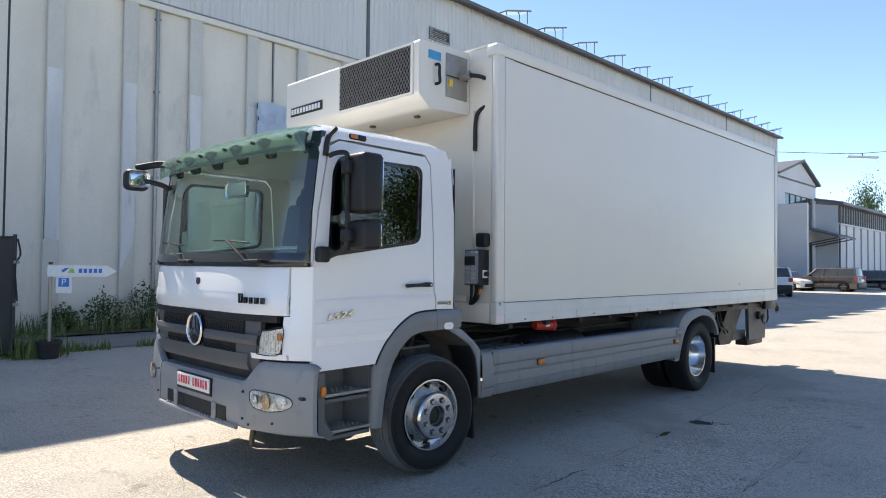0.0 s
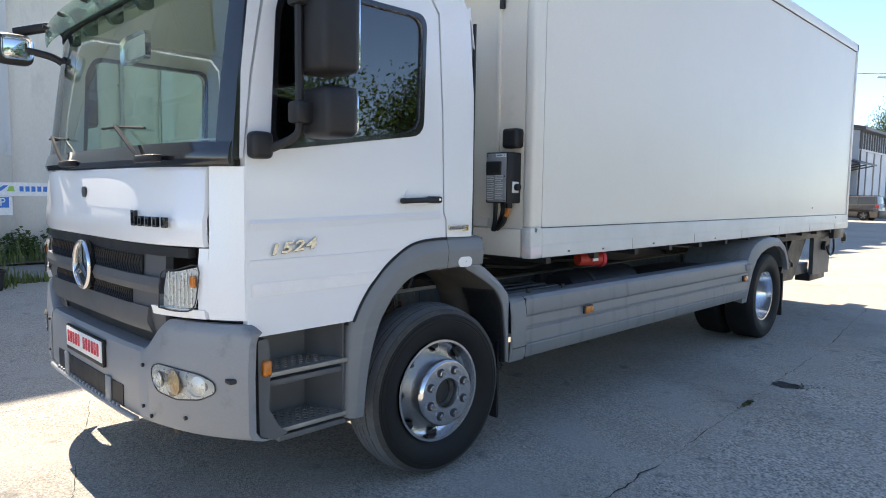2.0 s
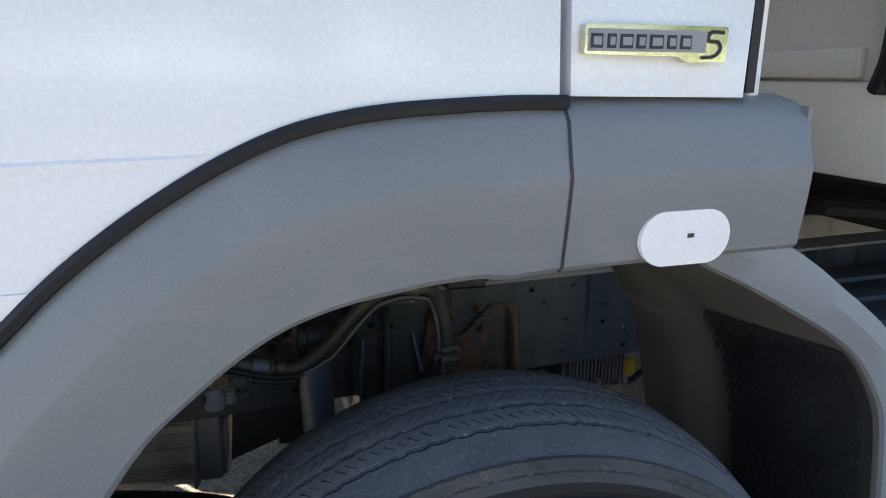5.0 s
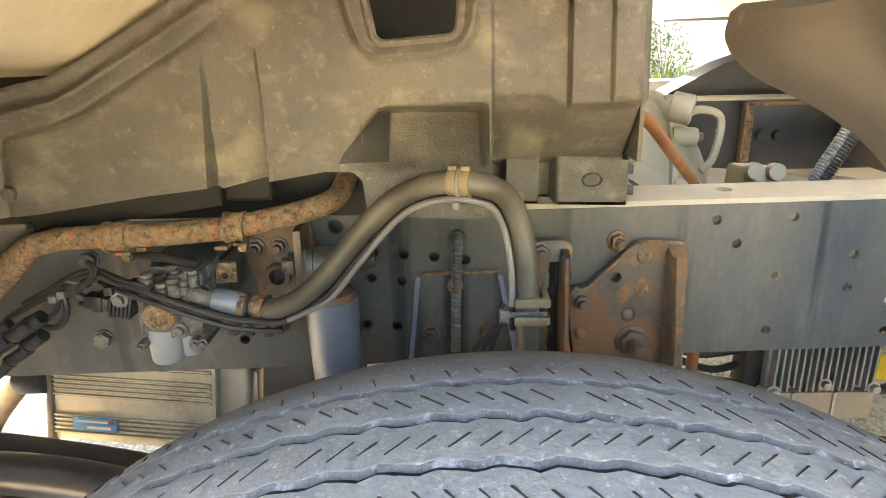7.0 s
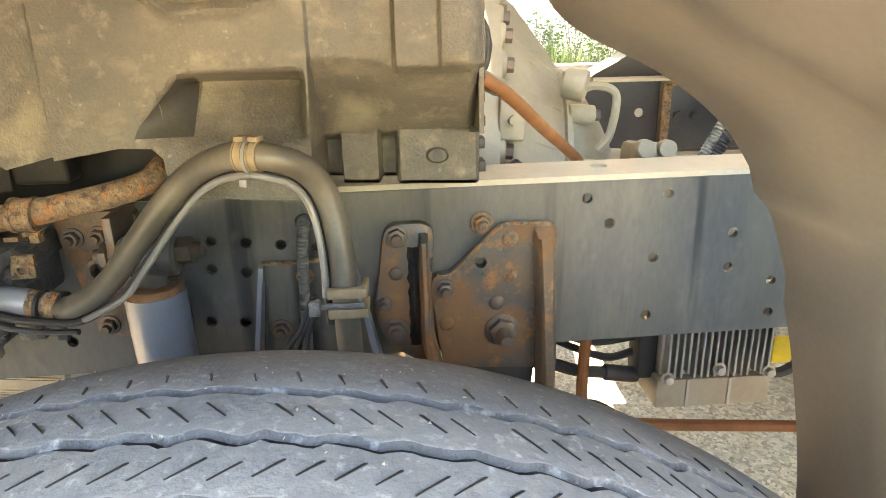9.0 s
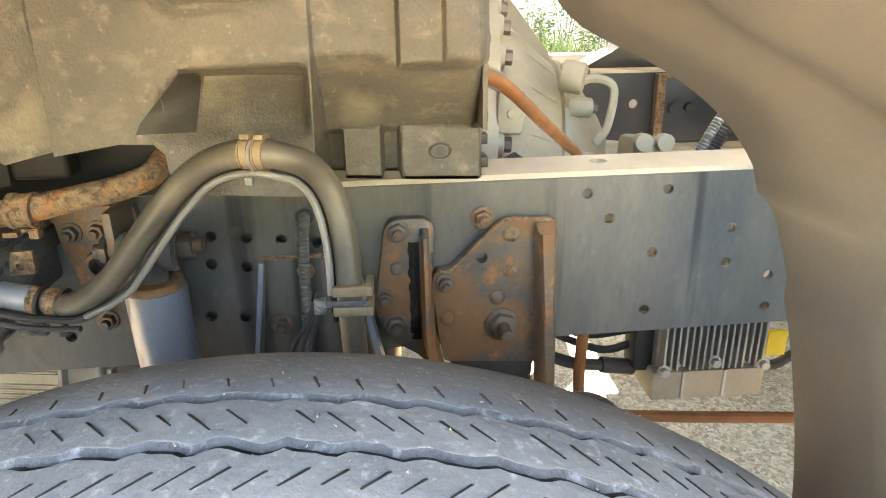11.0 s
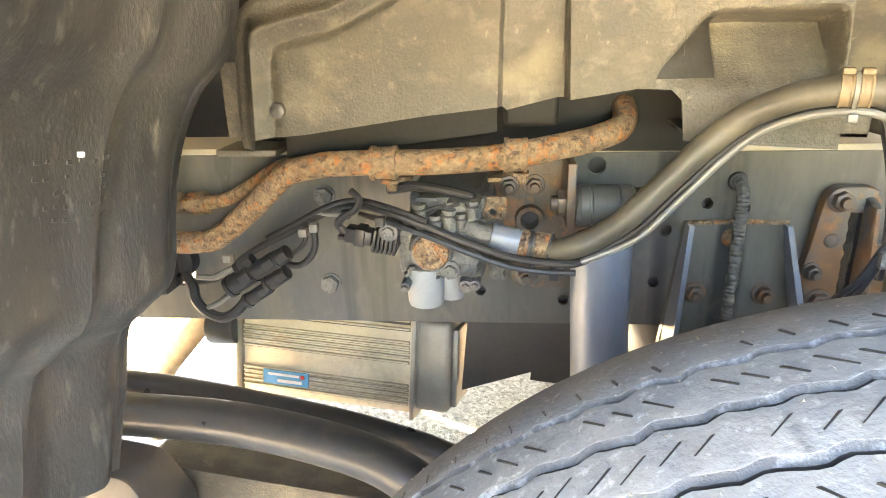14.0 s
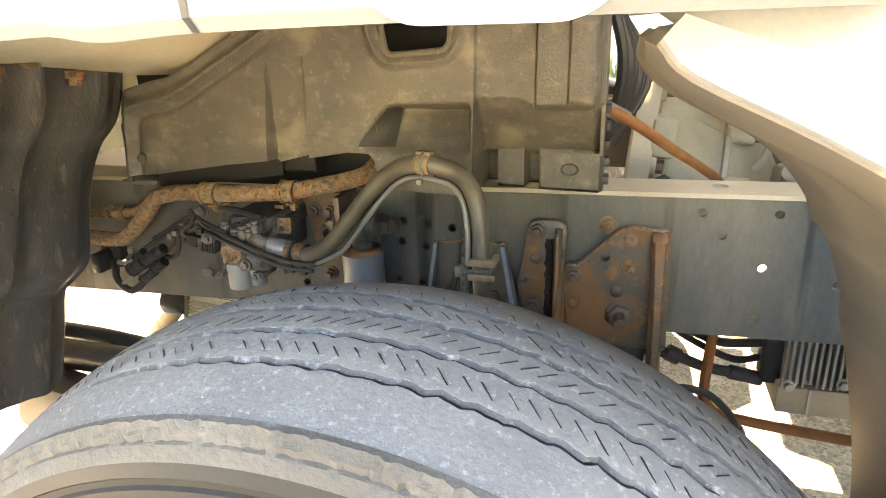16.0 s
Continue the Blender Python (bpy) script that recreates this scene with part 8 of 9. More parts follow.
def shield_y(x, z):
    y = 0.372 + 0.12 * (z - 0.90) + 0.020 * sstep(-0.50, -0.535, x)
    y += 0.0012 * noise.noise((x * 14, z * 14, 2))
    # a raised bead that follows the front edge and turns along the top edge
    d1 = (x + 0.532) / 0.022
    d2 = (lerp(LT, x) - z) / 0.024
    m = -math.log(math.exp(-5 * min(d1, 6)) + math.exp(-5 * min(d2, 6))) / 5
    fade = 1 - sstep(-0.33, -0.26, x)
    y -= (0.009 * math.exp(-((m - 1.0) / 0.26) ** 2) - 0.004 * math.exp(-((m - 1.65) / 0.22) ** 2) + 0.003 * math.exp(-((m - 0.15) / 0.2) ** 2)) * fade
    # upright sunk between two edges, deepest at its foot
    a = -0.3055 + 0.0025 * (z - 0.89) / 0.11
    c = -0.251 - 0.003 * (z - 0.89) / 0.11
    deep = 0.021 * max(0.0, min(1.0, (1.012 - z) / 0.11)) + 0.002 * (1 - sstep(1.0, 1.02, z))
    y += deep * sstep(a - 0.0015, a + 0.0015, x) * (1 - sstep(c - 0.002, c + 0.002, x))
    # pocket sunk into the foot, with a slanting cheek towards the front
    l = pocket_left(z)
    cheek = max(0.0, min(1.0, (x - l) / max(0.004, -0.138 - l)))
    sunk = 0.040 * max(0.0, min(1.0, (z - 0.901) / 0.046)) * (1 - sstep(0.9475, 0.9605, z))
    y += sunk * cheek * (1 - sstep(-0.056, -0.0465, x))
    # behind the pocket the sheet slopes inwards to the foot
    if x > -0.0455:
        s2 = sstep(-0.0455, -0.042, x)
        top = 0.968 - 0.010 * sstep(0.0, 0.024, x)
        y += (0.004 + 0.058 * max(0.0, min(1.0, (top - z) / (top - 0.897)))) * s2
        y -= 0.011 * sstep(0.022, 0.026, x) * sstep(0.952, 0.960, z)
        y -= 0.006 * sstep(0.058, 0.062, x) * sstep(0.956, 0.966, z) * (1 - sstep(0.080, 0.090, x) * 0.6)
        y += 0.020 * sstep(0.086, 0.098, x)
        if z < 0.8985:
            y = 0.431 - 0.003 * sstep(0.022, 0.026, x)
            for u, v in ((-0.0455, -0.028), (0.006, 0.0225)):
                y += 0.030 * sstep(u - 0.001, u + 0.002, x) * (1 - sstep(v - 0.002, v + 0.001, x)) * (1 - 0.8 * sstep(0.889, 0.8985, z))
            y += 0.012 * sstep(0.094, 0.098, x)
    # window rim
    g = window_gap(x, z)
    y -= 0.008 * math.exp(-((g - 0.011) / 0.0055) ** 2)
    return y


marks = (-0.3055, -0.251, -0.138, -0.0455, -0.028, 0.006, 0.0225, 0.024, 0.060, -0.1605)
xs = sorted(set([-0.532 + 0.63 * i / 300 for i in range(301)] + [p[0] for p in LB] + [q + d for q in marks for d in (-0.0022, -0.0012, -0.0004, 0.0004, 0.0012, 0.0022)]))
rowz = sorted(set([k / 78 for k in range(79)]))
b = bm_new()
cols = []
for x in xs:
    z0, z1 = lerp(LB, x), lerp(LT, x)
    cols.append([b.verts.new((x, shield_y(x, z0 + (z1 - z0) * t), z0 + (z1 - z0) * t)) for t in rowz])
for p, q in zip(cols, cols[1:]):
    for j in range(len(rowz) - 1):
        c = (p[j].co + q[j + 1].co) / 2
        if window_gap(c.x, c.z) < 0.0 and c.z < 1.085:
            continue
        b.faces.new((p[j], q[j], q[j + 1], p[j + 1]))
bmesh.ops.recalc_face_normals(b, faces=b.faces[:])
shield = part("engine_shield", thick(b, (0, 0.004, 0)), LINER, truck, "dusty moulded plastic engine side shield", 0, 0.9)
rows = []
for k in range(15):
    z = 0.909 + 0.0445 * k / 14
    l = pocket_left(z) + 0.003
    rows.append([(x, shield_y(x, z) - 0.0008, z) for x in [l + (-0.1395 - l) * q / 6 for q in range(7)]])
# the shade inside the pocket is put into the cheek's colour
part("pocket_cheek", loft(rows), SHADECHEEK, shield, "cheek of the moulded pocket, darkened for shade")
wl = [(-0.162, 1.085)] + rounded([(-0.162, 1.085), (-0.1485, 1.0115), (-0.0735, 1.0165), (-0.069, 1.085)], 0.012, 5)[6:18] + [(-0.069, 1.085)]
part("window_rim", tube([(x, shield_y(x, z) + 0.001, z) for x, z in wl], 0.0040, 10, 2), LINER, shield, "raised rim of the shield window")
part("shield_return", thick(loft([[(x, y, lerp(LB, x)) for y in (shield_y(x, lerp(LB, x)), 0.487)] for x in xs if x > -0.155]), (0, 0, 0.003)), LINER, shield)
part("shield_edge", plate([(0.40, 0.90), (0.47, 0.90), (0.47, 1.12), (0.40, 1.12)], "x", 0.094, 0.098), LINER, shield)
part("shield_slot", lathe([(0.0050, 0.003), (0.0068, -0.003), (0.0085, 0.0)], (0, 0), 24), LINER, shield).matrix_basis = Matrix.Translation((0.059, 0.4285, 0.877)) @ Matrix.Diagonal((1.35, 1, 0.95, 1))
part("slot_dark", rod((0.059, 0.4275, 0.877), (0.059, 0.4285, 0.877), 0.0052, 16), DARK, shield)
part("shield_rivet", join(rod((-0.490, 0.374, 0.888), (-0.490, 0.3665, 0.888), 0.0075, 18, 0.0065, 0.001)), FLAP, shield)
# sheets and foot below the shield edge are coloured for the shade there
part("engine_sheet", box(-0.56, -0.13, 0.470, 0.474, 0.834, 1.0), SHADEBLACK, truck, "black sheet standing in for shade behind the shield")
part("lower_sheet", thick(loft([[(x, 0.408 + 0.10 * (z0 + q - 0.85), z0 + q) for q in (-0.022, -0.012, 0.0, 0.012, 0.03)] for x, z0 in ((-0.500, 0.862), (-0.44, 0.868), (-0.37, 0.877), (-0.309, 0.885))]), (0, 0.003, 0)), SHADEBLACK, shield, "lower sheet behind the shield edge, coloured for shade")
part("column_foot", box(-0.303, -0.256, 0.402, 0.430, 0.868, 0.90, 0.005, 3), SHADEBLACK, shield, "foot of the sunk upright, coloured for shade")
part("corner_tab", join(box(-0.56, -0.533, 0.420, 0.424, 0.856, 0.925, 0.002), box(-0.575, -0.515, 0.42, 0.47, 0.838, 0.845, 0.002)), LINER, shield, "folded tab ahead of the shield")
part("engine_block", box(-0.75, 0.02, 0.66, 1.45, 0.80, 1.12, 0.03), DARK, truck, "dark engine block")
for k in range(5):
    part("edge_tooth", box(0.096, 0.104, 0.438 + 0.004 * (k % 2), 0.46, 0.858 + k * 0.021, 0.868 + k * 0.021, 0.001), BLACK, shield)

# ---- gearbox and pipes behind ----
GY, GZ = 0.98, 0.88
gear = inner_part("gearbox", moved(lathe([(0.285, 0.0), (0.295, 0.004), (0.295, 0.034), (0.258, 0.038), (0.245, 0.062), (0.222, 0.088), (0.203, 0.116), (0.190, 0.136), (0.196, 0.139), (0.196, 0.146), (0.186, 0.149), (0.183, 0.155), (0.157, 0.185), (0.118, 0.215), (0.075, 0.240), (0.045, 0.256), (0.001, 0.258)], (0, 0), 64), pose(0.07, GY, GZ, 0, 0, -90)), ALU, truck, "cast aluminium gearbox housing")
for k in range(14):
    a = radians(100 + 13 * k)
    y, z = GY + 0.276 * math.cos(a), GZ + 0.276 * math.sin(a)
    inner_part("bolt", rod((0.100, y, z), (0.122, y, z), 0.010, 6), BOLT, gear)
    inner_part("boss", rod((0.085, y, z), (0.112, y, z), 0.017, 12, bevel=0.003), ALU, gear)
    if k % 2:
        y, z = GY + 0.188 * math.cos(a), GZ + 0.188 * math.sin(a)
        inner_part("lug", rod((0.212, y, z), (0.250, y, z), 0.014, 12, bevel=0.003), ALU, gear)
        inner_part("bolt", rod((0.250, y, z), (0.258, y, z), 0.008, 6), BOLT, gear)
for k in range(9):
    a = radians(100 + 19 * k)
    inner_part("web", moved(plate([(0.10, 0.24), (0.20, 0.185), (0.20, 0.195), (0.10, 0.262)], "y", -0.005, 0.005), pose(0.0, GY, GZ) @ pose(0, 0, 0, math.degrees(a) - 90, 0, 0)), ALU, gear)
inner_part("drain_plug", rod((0.125, 0.70, 0.93), (0.125, 0.685, 0.93), 0.014, 6), DARK, gear)
inner_part("side_cover", join(box(0.10, 0.135, 0.70, 0.74, 0.965, 1.02, 0.006), rod((0.118, 0.70, 0.99), (0.118, 0.69, 0.99), 0.006, 8)), ALU, gear)
inner_part("lift_bracket", tube([(0.212, 0.80, 1.03), (0.235, 0.80, 1.042), (0.262, 0.80, 1.038), (0.270, 0.80, 1.02), (0.264, 0.80, 0.975), (0.25, 0.80, 0.955)], 0.006, 8, 5), ALU, gear)
inner_part("lift_lug", rod((0.195, 0.80, 1.045), (0.225, 0.79, 1.04), 0.022, 14, bevel=0.004), ALU, gear)
inner_part("valve_block", join(box(0.272, 0.322, 0.70, 0.77, 0.925, 0.972, 0.008), rod((0.283, 0.705, 0.965), (0.283, 0.688, 0.965), 0.011, 12), rod((0.310, 0.705, 0.966), (0.310, 0.688, 0.966), 0.011, 12), box(0.315, 0.39, 0.72, 0.80, 0.92, 0.945, 0.008)), ALU, gear)
inner_part("tail_housing", moved(join(box(0.26, 0.62, -0.10, 0.10, -0.09, 0.05, 0.03, 3), rod((0.45, -0.11, 0.0), (0.45, -0.06, 0.0), 0.05, 18)), pose(0, GY, 0.90)), ALU, gear)
oil = inner_part("dip_pipe", tube([(0.045, 0.44, 1.03), (0.08, 0.455, 1.015), (0.13, 0.54, 0.985), (0.17, 0.61, 0.962), (0.195, 0.65, 0.942), (0.20, 0.66, 0.90)], 0.0062, 12, 6), RUSTPIPE, truck, "rust orange pipe")
inner_part("pipe_sleeve", tube([(0.03, 0.435, 1.036), (0.045, 0.44, 1.03), (0.075, 0.453, 1.018)], 0.0082, 12, 4), CLEAR, oil, "pale plastic sleeve")
inner_part("spring_line", tube([(0.352, 0.68, 0.93), (0.362, 0.68, 0.965), (0.388, 0.68, 1.02), (0.43, 0.69, 1.10)], 0.0105, 14, 60, (0.0022, 0.16)), BLACK, truck, "black ribbed air line")
inner_part("spring_line", tube([(0.338, 0.67, 0.93), (0.348, 0.67, 0.965), (0.374, 0.67, 1.02), (0.415, 0.68, 1.10)], 0.0055, 12, 60, (0.0020, 0.2)), CLEAR, truck, "pale ribbed air line")
stay = part("far_stay", box(0.69, 0.92, 1.50, 1.54, 0.66, 0.828, 0.003), DARK, truck, "dark bracket plate with rusty edges")
part("rust_edge", box(0.685, 0.705, 1.495, 1.503, 0.66, 0.828), RUST, stay)
part("rust_edge", box(0.69, 0.92, 1.495, 1.503, 0.82, 0.830), RUST, stay)
for x in (0.727, 0.771):
    part("bolt", rod((x, 1.50, 0.744), (x, 1.482, 0.744), 0.014, 10), DARK, stay)
part("far_wing", plate([(0.60, 0.80), (0.615, 0.819), (0.776, 0.903), (0.95, 0.96), (1.3, 1.0), (1.3, 0.77), (0.973, 0.784)], "y", 1.9, 2.02), DARK, truck, "dark mudguard of the far side")
for k in range(6):
    inner_part("hose", tube([(0.03, 0.56 + 0.03 * k, 1.16), (0.055 + 0.005 * k, 0.58 + 0.03 * k, 1.08), (0.045, 0.62 + 0.02 * k, 0.98)], 0.007 + 0.002 * (k % 2), 8, 5), BLACK, truck, "black engine hose")

# ---- finned cooler ahead, control unit behind ----
CT = pose(-0.49, 0.66, 0.612, -4, -3, -5)
cool = inner_part("cooler", moved(box(-0.125, 0.105, -0.055, 0.09, -0.058, 0.062, 0.004), CT), COOLER, truck, "dusty finned aluminium cooler")
for z, h2 in [(0.055, 0.004), (0.046, 0.002), (0.030, 0.0015), (0.024, 0.0015), (0.018, 0.0015), (0.012, 0.0015), (0.005, 0.0015), (-0.024, 0.0015), (-0.029, 0.0015), (-0.035, 0.0015), (-0.041, 0.0015), (-0.047, 0.0015)]:
    inner_part("fin_groove", moved(box(-0.122, 0.100, -0.0565, -0.053, z - h2 / 2, z + h2 / 2), CT), DARK, cool)
    inner_part("fin", moved(box(-0.122, 0.100, -0.060, -0.054, z + h2 / 2, z + h2 / 2 + 0.0022, 0.0006), CT), COOLER, cool)
inner_part("end_cap", moved(join(box(0.105, 0.150, -0.052, 0.095, -0.055, 0.060, 0.008, 3), box(0.103, 0.109, -0.062, 0.10, -0.064, 0.068, 0.002), box(0.150, 0.158, -0.045, 0.09, -0.048, 0.05, 0.003)), CT), ALUGREY, cool, "cast end cap with clamps")
inner_part("end_cap", moved(join(box(-0.134, -0.124, -0.06, 0.095, -0.062, 0.066, 0.003)), CT), ALU, cool)
part("pipe_stub", rod((-0.692, 0.655, 0.541), (-0.735, 0.655, 0.541), 0.026, 20, bevel=0.004), ARM, cool, "dark pipe stub")
lb = inner_part("maker_label", moved(box(-0.092, -0.030, -0.0625, -0.060, -0.040, -0.022), CT), BLUE, cool, "blue label with pale print")
inner_part("print_bar", moved(box(-0.085, -0.042, -0.0633, -0.0624, -0.0285, -0.0255), CT), PAPER, lb)
inner_part("print_bar", moved(box(-0.072, -0.038, -0.0633, -0.0624, -0.037, -0.033), CT), PAPER, lb)
inner_part("print_dot", moved(box(-0.040, -0.035, -0.0633, -0.0624, -0.030, -0.025), CT), RED, lb)
inner_part("cooler_back", plate([(-0.33, 0.70), (-0.20, 0.70), (-0.20, 0.625), (-0.25, 0.625), (-0.25, 0.635), (-0.33, 0.60)], "y", 0.60, 0.62), DARK, truck, "dark sheet guard")
inner_part("control_arm", tube([(-0.95, 0.48, 0.545), (-0.70, 0.48, 0.570), (-0.553, 0.48, 0.579), (-0.427, 0.47, 0.574), (-0.36, 0.46, 0.558), (-0.30, 0.45, 0.525), (-0.25, 0.44, 0.475)], 0.024, 18, 6), ARM, truck, "dark tubular stabiliser arm")
inner_part("control_arm", tube([(-0.95, 0.54, 0.560), (-0.72, 0.54, 0.576), (-0.52, 0.54, 0.570), (-0.38, 0.53, 0.560), (-0.28, 0.52, 0.54)], 0.017, 14, 6), ARM, truck, "dark steel tube")
inner_part("arm_bracket", plate(rounded([(-0.76, 0.55), (-0.64, 0.545), (-0.60, 0.50), (-0.598, 0.455), (-0.66, 0.445), (-0.76, 0.48)], 0.012), "y", 0.40, 0.47, (), 0.004), MUDG, truck, "tan bracket lug")
inner_part("bolt", join(rod((-0.645, 0.40, 0.478), (-0.645, 0.394, 0.478), 0.026, 20), rod((-0.645, 0.396, 0.478), (-0.645, 0.380, 0.478), 0.018, 6)), RUST, bpy.data.objects["arm_bracket"])
inner_part("lower_beam", box(-0.68, -0.30, 0.48, 0.56, 0.44, 0.515, 0.008), LINER, truck, "dusty lower beam")
part("front_frame_bar", tube([(-0.82, 0.85, 0.50), (-0.862, 0.85, 0.443), (-0.955, 0.85, 0.335), (-0.975, 0.85, 0.27), (-0.98, 0.85, 0.20)], 0.020, 12, 5), BRASS, truck, "tan painted bar")

unit2 = part("control_unit", box(0.372, 0.527, 0.632, 0.70, 0.512, 0.598, 0.003), ALUGREY, truck, "finned grey aluminium control unit")
for k in range(16):
    x = 0.3765 + 0.0094 * k
    part("fin", box(x, x + 0.0036, 0.616, 0.633, 0.516 + 0.006 * (k % 5 == 3), 0.598, 0.001), ALUGREY, unit2)
for x, z in ((0.378, 0.517), (0.450, 0.528), (0.521, 0.521)):
    bolt(x, z, 0.618, 0.0068, ALUGREY, unit2, 1.4, False, Matrix.Identity(4))
base = part("unit_base", box(0.366, 0.529, 0.622, 0.72, 0.466, 0.511, 0.003), ALU, unit2, "pale lower cover")
for x in (0.408, 0.468):
    part("strap", box(x, x + 0.004, 0.6195, 0.6225, 0.467, 0.511), ALUGREY, base)
lab = part("yellow_label", box(0.528, 0.556, 0.625, 0.632, 0.528, 0.566, 0.001), YELLOW, unit2, "yellow label")
part("plug", join(box(0.345, 0.374, 0.645, 0.69, 0.500, 0.572, 0.006), rod((0.350, 0.66, 0.500), (0.300, 0.655, 0.510), 0.012, 14, bevel=0.002)), BLACK, unit2, "black cable plug")
part("cable", tube([(0.305, 0.655, 0.509), (0.26, 0.655, 0.515), (0.215, 0.655, 0.530), (0.15, 0.64, 0.545)], 0.009, 10, 5), BLACK, unit2)
part("cable_joint", rod((0.225, 0.655, 0.526), (0.205, 0.654, 0.535), 0.014, 12, bevel=0.002), BLACK, unit2)
part("cable", tube([(0.350, 0.67, 0.560), (0.29, 0.68, 0.548), (0.24, 0.69, 0.560), (0.18, 0.68, 0.585)], 0.008, 10, 5), BLACK, unit2)
part("cable", tube([(0.352, 0.67, 0.535), (0.31, 0.68, 0.520), (0.25, 0.69, 0.540), (0.20, 0.68, 0.575)], 0.006, 10, 5), BLACK, unit2)
part("cable", tube([(0.525, 0.655, 0.500), (0.56, 0.65, 0.498), (0.60, 0.65, 0.520), (0.70, 0.65, 0.545)], 0.0075, 10, 5), BLACK, unit2)
inner_part("brake_pipe", tube([(0.222, 0.65, 0.83), (0.222, 0.65, 0.74), (0.223, 0.648, 0.66), (0.232, 0.645, 0.632), (0.26, 0.645, 0.623), (0.36, 0.648, 0.622), (0.50, 0.65, 0.626), (0.80, 0.65, 0.635)], 0.0075, 10, 6), RUSTPIPE, truck, "rust brown pipe")
wh = part("wire_hook", tube([(0.17, 0.52, 0.545), (0.20, 0.52, 0.548), (0.232, 0.52, 0.549), (0.256, 0.52, 0.542), (0.279, 0.52, 0.522), (0.292, 0.52, 0.503), (0.298, 0.52, 0.490)], 0.0056, 10, 6), BLACK, truck, "black hooked line")
part("hook_nut", rod((0.296, 0.52, 0.494), (0.301, 0.52, 0.480), 0.010, 8, bevel=0.001), BLACK, wh)
inner_part("leaf_spring", join(box(-0.24, 0.62, 0.40, 0.475, 0.60, 0.612), box(-0.22, 0.5, 0.40, 0.475, 0.585, 0.598), box(-0.2, 0.35, 0.40, 0.475, 0.57, 0.583)), DARK, truck, "dark leaf spring")
part("driveline", rod((0.62, 1.02, 0.62), (4.5, 1.02, 0.55), 0.045, 14), DARK, truck, "dark propeller shaft")

# ---- far hall with gable, sheds ----
far = thing("gabled_hall", "white rendered hall with a gable, dark canopy and tall window", "building")
FY = 14.4
part("wall", plate([(50.0, 0), (63.0, 0), (63.0, 9.25), (58.6, 10.84), (52.7, 9.25), (50.0, 8.5)], "y", FY, FY + 0.3, [[(54.6, 5.3), (62.3, 5.3), (62.3, 7.9), (54.6, 7.9)], [(60.2, 0.3), (62.0, 0.3), (62.0, 3.9), (60.2, 3.9)]]), FACADE, far)
part("roof", plate([(52.2, 9.12), (58.6, 10.84), (63.4, 9.1), (63.4, 9.28), (58.6, 11.05), (52.2, 9.32)], "y", FY - 0.35, FY + 14), ROOFDARK, far, "dark brown roof")
part("string_course", box(52.7, 63.0, FY - 0.08, FY, 9.0, 9.12), ROOFDARK, far)
win = part("window", box(54.6, 62.3, FY + 0.12, FY + 0.16, 5.3, 7.9), GLASSDARK, far, "tall dark glazed window")
for k in range(1, 5):
    part("mullion", box(54.6 + 1.54 * k - 0.03, 54.6 + 1.54 * k + 0.03, FY + 0.06, FY + 0.12, 5.3, 7.9), ROOFDARK, win)
dr = part("door", box(60.2, 62.0, FY + 0.12, FY + 0.16, 0.3, 3.9), GLASSDARK, far, "dark entrance door")
part("door_frame", plate([(60.2, 0.3), (62.0, 0.3), (62.0, 3.9), (60.2, 3.9)], "y", FY + 0.02, FY + 0.12, [[(60.32, 0.3), (61.05, 0.3), (61.05, 2.8), (60.32, 2.8)], [(61.15, 0.3), (61.88, 0.3), (61.88, 3.78), (61.15, 3.78)]]), ROOFDARK, dr)
part("screen_wall", box(53.0, 53.4, 12.32, FY, 0, 6.77), FACADE, far, "white rendered wall with a stained foot")
part("stain", plate([(12.4, 0.0), (13.6, 0.0), (13.7, 0.7), (13.3, 1.1), (12.9, 0.95), (12.6, 0.6)], "x", 52.985, 53.0), SOIL, far, "brown stain at the wall foot")
can = part("canopy", plate([(FY, 5.15), (11.2, 4.2), (11.2, 4.34), (FY, 5.32)], "x", 57.5, 62.9), ROOFDARK, far, "dark sloping canopy")
for x in (58.0, 60.2, 62.6):
    part("strut", rod((x, 11.4, 4.22), (x, FY, 3.6), 0.05, 6), ROOFDARK, can)
long_hall = thing("long_hall", "long white hall with a dark window band under the eaves", "building")
LY = 12.6
part("wall", box(63.0, 170, LY, LY + 10, 0, 5.7), FACADE, long_hall)
part("roof", plate([(LY - 0.5, 7.35), (LY + 10, 9.4), (LY + 10, 9.7), (LY - 0.5, 7.6)], "x", 62.6, 170), ROOFDARK, long_hall, "dark roof with a deep eaves board")
band = part("window_band", box(63.2, 170, LY + 0.06, LY + 0.4, 5.75, 7.2), MESHDARK, long_hall, "dark band of narrow windows")
part("gable_end", plate([(LY - 0.004, 0.0), (FY - 0.004, 0.0), (FY - 0.004, 7.5), (LY - 0.004, 7.3)], "x", 62.94, 62.99), FACADE, long_hall)
part("ledge", box(63.0, 170, LY - 0.12, LY + 0.05, 5.6, 5.75), FACADE, long_hall)
for i in range(70):
    part("mullion", box(63.5 + i * 0.9, 63.56 + i * 0.9, LY + 0.035, LY + 0.06, 5.75, 7.3), FACADE, band)
for i in range(22):
    part("pilaster", box(65.5 + i * 2.7, 65.72 + i * 2.7, LY - 0.10, LY, 1.2, 5.6), STEEL, long_hall)
part("loading_ramp", box(64.5, 170, LY - 1.8, LY - 0.1, 0, 1.25), CONCRETE, long_hall, "grey concrete loading ramp")
part("downpipe", rod((63.1, LY - 0.1, 0.2), (63.1, LY - 0.1, 7.3), 0.07, 8), ROOFDARK, long_hall)


